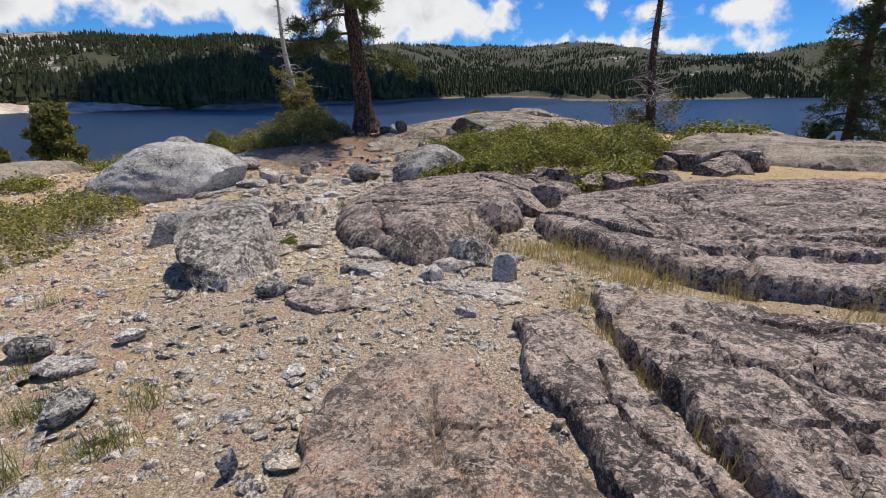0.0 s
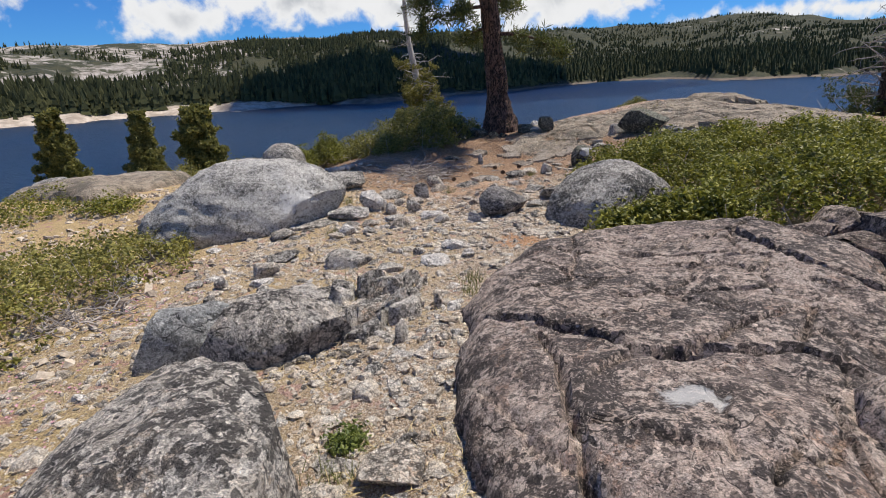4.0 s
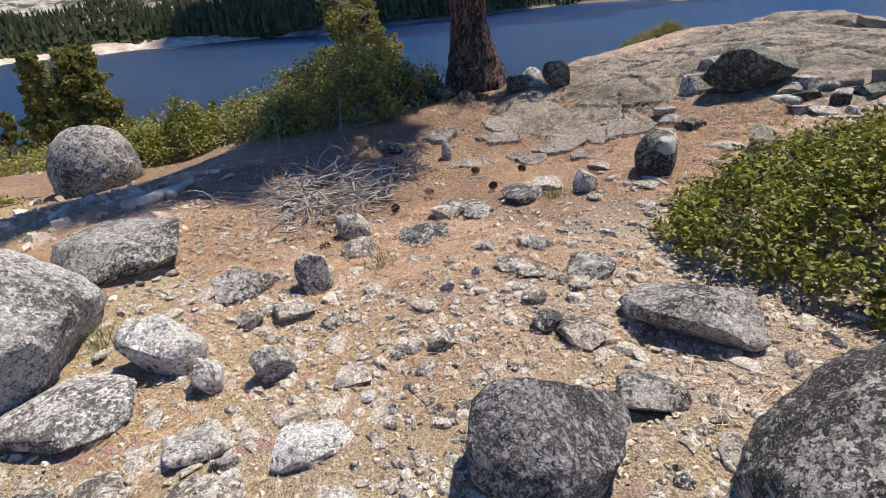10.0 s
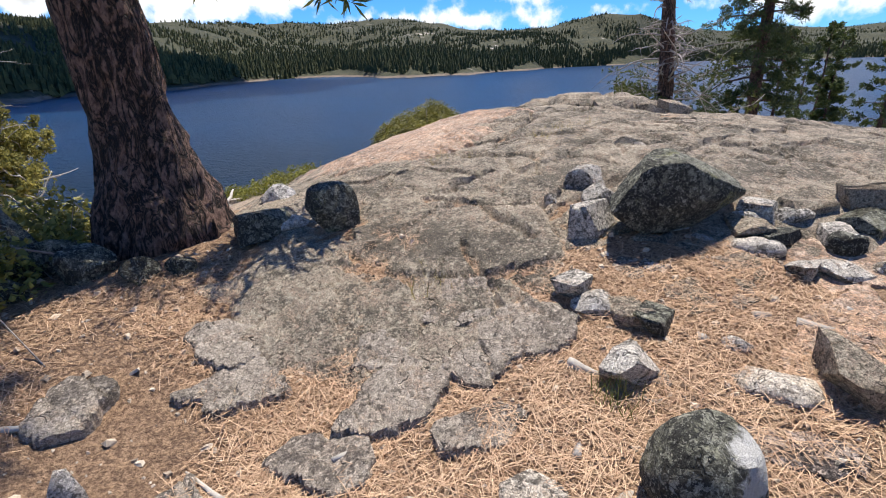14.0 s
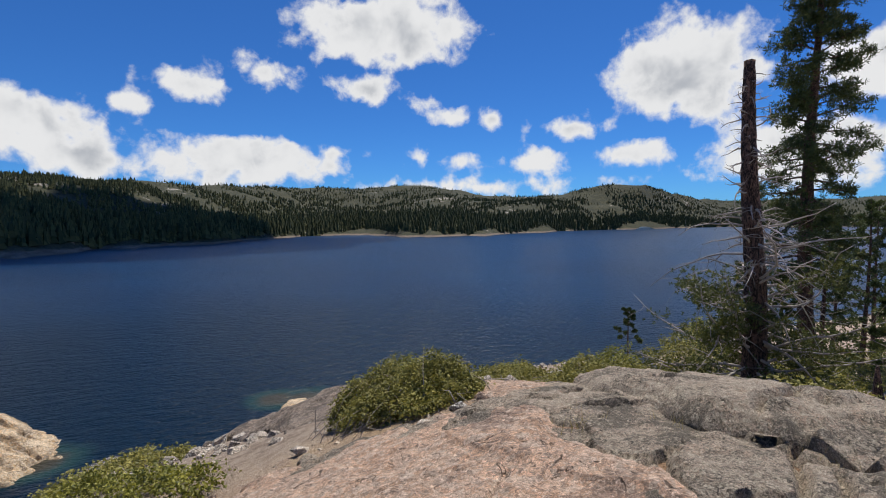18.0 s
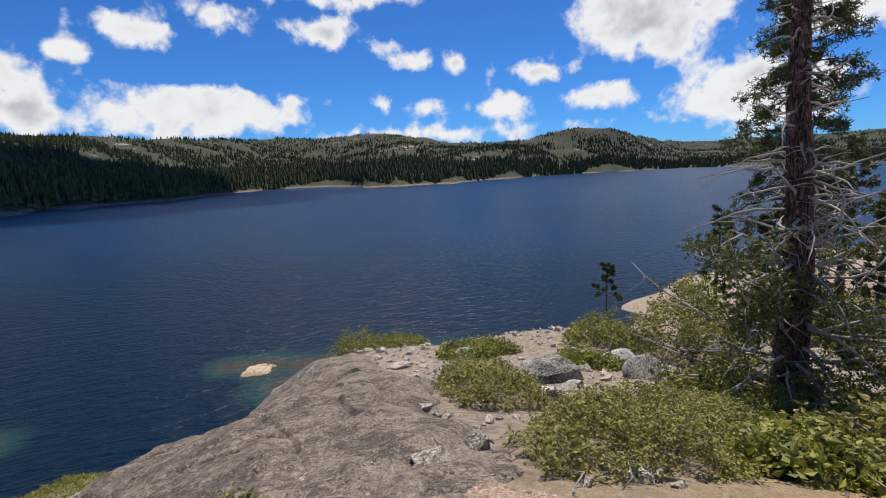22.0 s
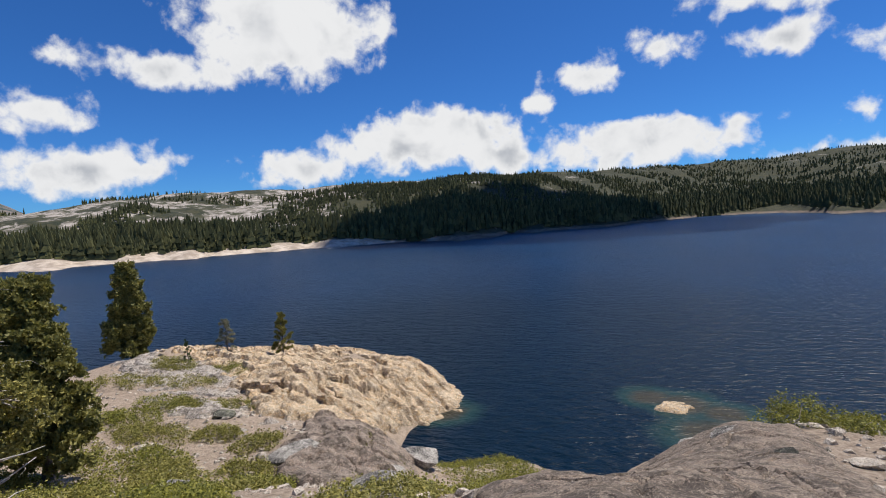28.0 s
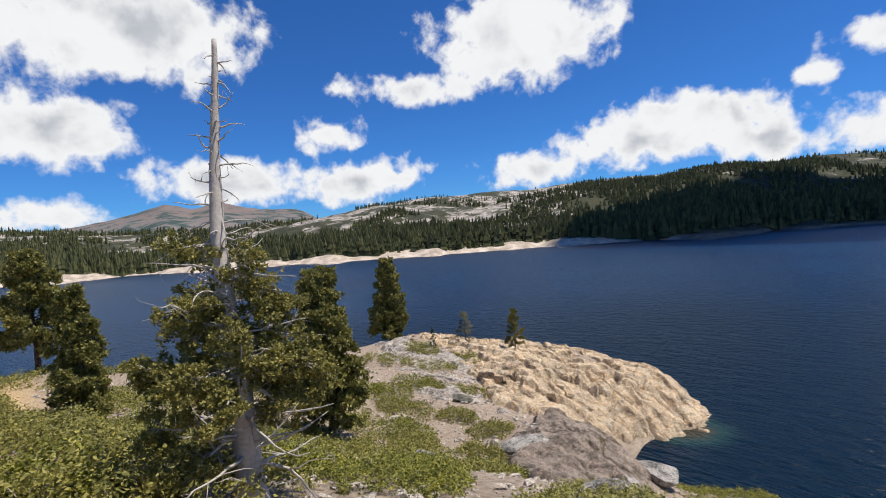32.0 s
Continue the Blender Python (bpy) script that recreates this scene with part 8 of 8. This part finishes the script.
def pebbles(count, lo, hi, xs, ys, seed, mat, flat=0.5, sides=7):
    """Worn stones bedded in the soil: low domes of uneven outline."""
    rng = np.random.RandomState(seed)
    x, y = rng.uniform(*xs, count), rng.uniform(*ys, count)
    clump = rough(flat3(x, y), 1.0, 3, seed)
    rim = np.minimum.reduce([x - xs[0], xs[1] - x, y - ys[0], ys[1] - y])
    ok = ~inside_any(x, y, BARE) & (clump > -0.5 + 0.5 * rng.uniform(-1, 1, count)) & (rim > rng.uniform(0, 1.0, count))
    x, y = x[ok], y[ok]
    m = len(x)
    s = lo * (hi / lo) ** (rng.uniform(size=m) ** 2.0)
    ang = np.linspace(0, 2 * np.pi, sides, endpoint=False)[None] + rng.uniform(-0.3, 0.3, (m, sides))
    out = rng.uniform(0.7, 1.15, (m, sides))
    long = rng.uniform(0.5, 1.0, (m, 1))
    high = s * flat * rng.uniform(0.5, 1.2, m)
    rings = []
    for f, h in ((1.0, -0.35), (0.98, 0.25), (0.66, 0.85)):
        wob = rng.uniform(0.85, 1.12, (m, sides))
        rings.append(np.stack([np.cos(ang) * out * f * wob * s[:, None], np.sin(ang) * out * f * wob * s[:, None] * long, high[:, None] * (h + rng.uniform(-0.14, 0.14, (m, sides)))], 2))
    top = np.zeros((m, 1, 3))
    top[:, 0, 2] = high * rng.uniform(0.85, 1.1, m)
    v = np.concatenate(rings + [top], 1)
    a = rng.uniform(0, 6.3, m)
    ca, sa, tip = np.cos(a)[:, None], np.sin(a)[:, None], rng.normal(0, 0.16, (m, 2, 1))
    v = np.stack([v[..., 0] * ca - v[..., 1] * sa, v[..., 0] * sa + v[..., 1] * ca, v[..., 2] + tip[:, 0] * v[..., 0] + tip[:, 1] * v[..., 1]], 2)
    v += np.stack([x, y, soil_top(x, y) + 0.1 * high], 1)[:, None]
    k = sides
    faces = [[r * k + j, r * k + (j + 1) % k, (r + 1) * k + (j + 1) % k, (r + 1) * k + j] for r in range(2) for j in range(k)]
    faces += [[2 * k + j, 2 * k + (j + 1) % k, 3 * k, 3 * k] for j in range(k)]
    heap = Heap()
    heap.add_many(v, faces)
    heap.f = [f if f[2] != f[3] else f[:3] for f in heap.f]
    me = heap.mesh("gravel", mat, True)
    me.set_sharp_from_angle(angle=radians(34))
    thing("gravel", me, "worn pale stones bedded in the dry soil", "gravel", kind="stuff")


gravel(30000, 0.004, 0.022, (-4.4, 2.6), (-0.2, 8.4), 501, "gravel")
gravel(20000, 0.004, 0.022, (-4.5, 1.2), (7.0, 12.6), 502, "gravel")
gravel(5000, 0.006, 0.03, (-2.5, 4.5), (12.4, 16.5), 503, "gravel")
gravel(30000, 0.0025, 0.0075, (-4.2, 1.2), (1.0, 11.6), 530, "gravel", "fleck", 0.7)
pebbles(7500, 0.014, 0.05, (-4.6, 1.6), (1.0, 12.2), 510, "stone")
pebbles(2600, 0.018, 0.085, (-4.4, 1.2), (4.0, 12.0), 506, "stone", 0.45)
pebbles(6500, 0.016, 0.06, (-4.6, 1.2), (3.0, 11.9), 521, "cream", 0.42)
pebbles(900, 0.03, 0.095, (-4.6, 0.8), (4.5, 11.6), 523, "cream", 0.4)
pebbles(3600, 0.014, 0.055, (-4.2, 2.2), (0.2, 5.5), 522, "cream", 0.45)
pebbles(420, 0.02, 0.075, (-4.0, 0.4), (2.5, 11.8), 507, "quartz", 0.5)
pebbles(500, 0.02, 0.09, (-4.4, 1.0), (5.0, 10.5), 509, "boulder", 0.5)
gravel(2600, 0.014, 0.07, (-2.8, 2.4), (0.2, 6.5), 508, "gravel", "slate", 0.3)
gravel(9000, 0.012, 0.09, (-10.0, -3.5), (1.0, 13.0), 504, "gravel")
gravel(9000, 0.012, 0.035, (-16.0, 16.0), (-7.0, 20.0), 511, "gravel")
gravel(9000, 0.03, 0.24, (-34.0, 14.0), (19.5, 50.0), 505, "gravel", "stone")


def needles(count, xs, ys, seed, name="needle_litter", mat="dry_needle", label="fallen brown pine needles covering the ground", category="pine needles", lengths=(0.03, 0.085), thick=0.0011, clump=-0.05):
    rng = np.random.RandomState(seed)
    x, y = rng.uniform(*xs, count), rng.uniform(*ys, count)
    d = rough(flat3(x, y), 1.1, 3, seed)
    ok = (d > clump + 0.3 * rng.uniform(-1, 1, count)) & ~inside_any(x, y, BARE)
    x, y = x[ok], y[ok]
    m = len(x)
    a = rng.uniform(0, 6.3, m)
    ln, w = rng.uniform(*lengths, m), thick
    c = np.stack([x, y, soil_top(x, y) + rng.uniform(0.002, 0.018, m)], 1)
    u = np.stack([np.cos(a), np.sin(a), rng.normal(0, 0.15, m)], 1) * ln[:, None]
    s = np.stack([-np.sin(a), np.cos(a), 0 * a], 1) * w
    z = np.zeros_like(s)
    z[:, 2] = 0.002
    v = np.stack([c - u - s, c - u + s, c + z * 3 + s, c + z * 3 - s, c + u - s, c + u + s], 1)
    heap = Heap()
    heap.add_many(v, [[0, 1, 2, 3], [3, 2, 5, 4]])
    thing(name, heap.mesh(name, mat), label, category, kind="stuff")


needles(80000, (-4.5, 1.4), (10.6, 14.6), 511, clump=-0.3)
needles(9000, (-4.5, 0.5), (8.6, 11.0), 512, clump=0.2)
needles(12000, (-1.4, 4.0), (13.0, 16.2), 513, clump=0.15)
needles(1200, (2.2, 3.3), (18.6, 19.6), 515, mat="rust_needle", clump=-0.1)
needles(26000, (-6.0, 1.2), (2.0, 10.5), 514, "straw_litter", "straw", "dry straw and grass bits strewn over gravel", "dry grass", (0.015, 0.05), 0.0013, 0.0)


def grass(spots, seed, mat, label, name, blades=70, high=0.14, spread=0.09):
    rng = np.random.RandomState(seed)
    for x, y in spots:
        c = np.stack([rng.normal(0, spread, blades), rng.normal(0, spread, blades), np.zeros(blades)], 1)
        way = rng.normal(0, 0.35, (blades, 3)) + np.array([0, 0, 1.0])
        ln = high * rng.uniform(0.4, 1.1, (blades, 1))
        a = rng.uniform(0, 6.3, blades)
        s = np.stack([np.cos(a), np.sin(a), 0 * a], 1) * 0.0022
        v = np.stack([c - s, c + s, c + way * ln], 1)
        heap = Heap()
        heap.add_many(v, [[0, 1, 2]])
        thing(name, heap.mesh(name, mat), label, "grass", name + "s by the path", kind="stuff", place=pose(x, y, float(soil_top(np.array([x]), np.array([y]))[0])))


grass([(0.95, 3.73), (1.24, 3.4), (1.4, 3.15), (1.1, 3.75), (1.0, 3.5), (1.2, 3.55), (1.25, 3.3), (1.3, 3.05), (1.42, 2.95), (1.55, 2.9), (0.85, 3.7), (0.75, 3.9), (1.9, 2.75), (2.4, 2.4), (0.95, 2.75), (0.93, 2.3), (0.95, 1.9), (1.05, 1.4), (0.62, 4.6), (0.5, 4.9)], 521, "dry_grass",
      "tuft of yellow dry grass and tiny flowers", "dry_grass_tuft", 120, 0.15, 0.07)
grass([(-2.69, 3.48), (-1.77, 1.98), (-1.69, 2.05), (-1.35, 1.74), (-1.24, 1.74), (-1.25, 2.03), (-2.05, 2.36), (-1.56, 1.6), (-1.25, 4.55), (0.6, 4.4), (0.75, 4.55), (0.5, 4.25), (-2.1, 6.75), (-1.05, 6.9), (-1.0, 6.6), (-0.75, 12.0), (-3.3, 9.9), (0.2, 12.7), (1.0, 13.9), (-2.0, 10.9), (-3.0, 8.6)],
      522, "green_grass", "small tuft of fine green grass", "green_grass_tuft", 90, 0.12, 0.05)
grass([(-0.15, 13.75), (0.55, 15.3), (0.75, 15.2), (1.6, 15.4), (1.9, 15.6), (2.2, 15.5), (2.6, 16.2), (2.4, 17.6), (2.9, 17.3), (3.2, 16.6), (0.9, 14.9), (1.3, 15.0)], 523, "dry_grass", "sparse yellow grass in a rock joint", "joint_grass_tuft", 60, 0.12, 0.08)


def flowers(spots, seed, mat, label, name, count=60, spread=0.25, size=0.009, high=0.06):
    """Low flower heads on the ground, each a five-petalled disc."""
    rng = np.random.RandomState(seed)
    for x, y in spots:
        px, py = x + rng.normal(0, spread, count), y + rng.normal(0, spread, count)
        a = np.linspace(0, 2 * np.pi, 6)[:-1]
        ring = np.stack([np.cos(a), np.sin(a), 0.35 + 0 * a], 1)[None] * (size * rng.uniform(0.6, 1.3, count))[:, None, None]
        v = np.concatenate([np.zeros((count, 1, 3)), ring], 1) + np.stack([px - x, py - y, soil_top(px, py) - at(x, y) + rng.uniform(0.2, 1, count) * high], 1)[:, None]
        heap = Heap()
        heap.add_many(v, [[0, 1, 2], [0, 2, 3], [0, 3, 4], [0, 4, 5], [0, 5, 1]])
        thing(name, heap.mesh(name, mat), label, "flowers", kind="stuff", place=pose(x, y, at(x, y)))


flowers([(-3.3, 4.3), (-3.7, 5.0), (-2.6, 3.3), (-3.9, 6.6), (-2.4, 2.6), (-4.3, 7.4)], 531, "petal", "patch of low faded pink flowers", "pink_flower_patch", 150, 0.28, 0.008, 0.03)
flowers([(1.15, 3.5), (1.35, 3.1), (0.95, 3.75), (1.0, 3.2), (0.75, 3.5)], 532, "yellow_petal", "patch of tiny yellow flowers in dry grass", "yellow_flower_patch", 120, 0.12, 0.0042, 0.07)
# The cloud whose shade lies on the middle of the far shore
def shade_cloud():
    e, a = radians(SUN_EL), radians(SUN_AZ)
    d = np.array([math.sin(a) * math.cos(e), math.cos(a) * math.cos(e), math.sin(e)])
    for n, (x, y, sx, sy) in enumerate(((-110, 450, 130, 130), (-20, 500, 150, 130), (60, 600, 110, 110), (-60, 600, 160, 140))):
        v, f = rock_shape(sx, sy, 60, 600 + n, 4, cuts=2, bumps=0.18)
        p = np.array([x, y, 20.0]) + d * 1500
        thing("cloud", mesh_of("cloud", v, f, "cloud_white"), "white cumulus cloud high above the lake", "cloud", "clouds over the lake", place=pose(*p))


shade_cloud()
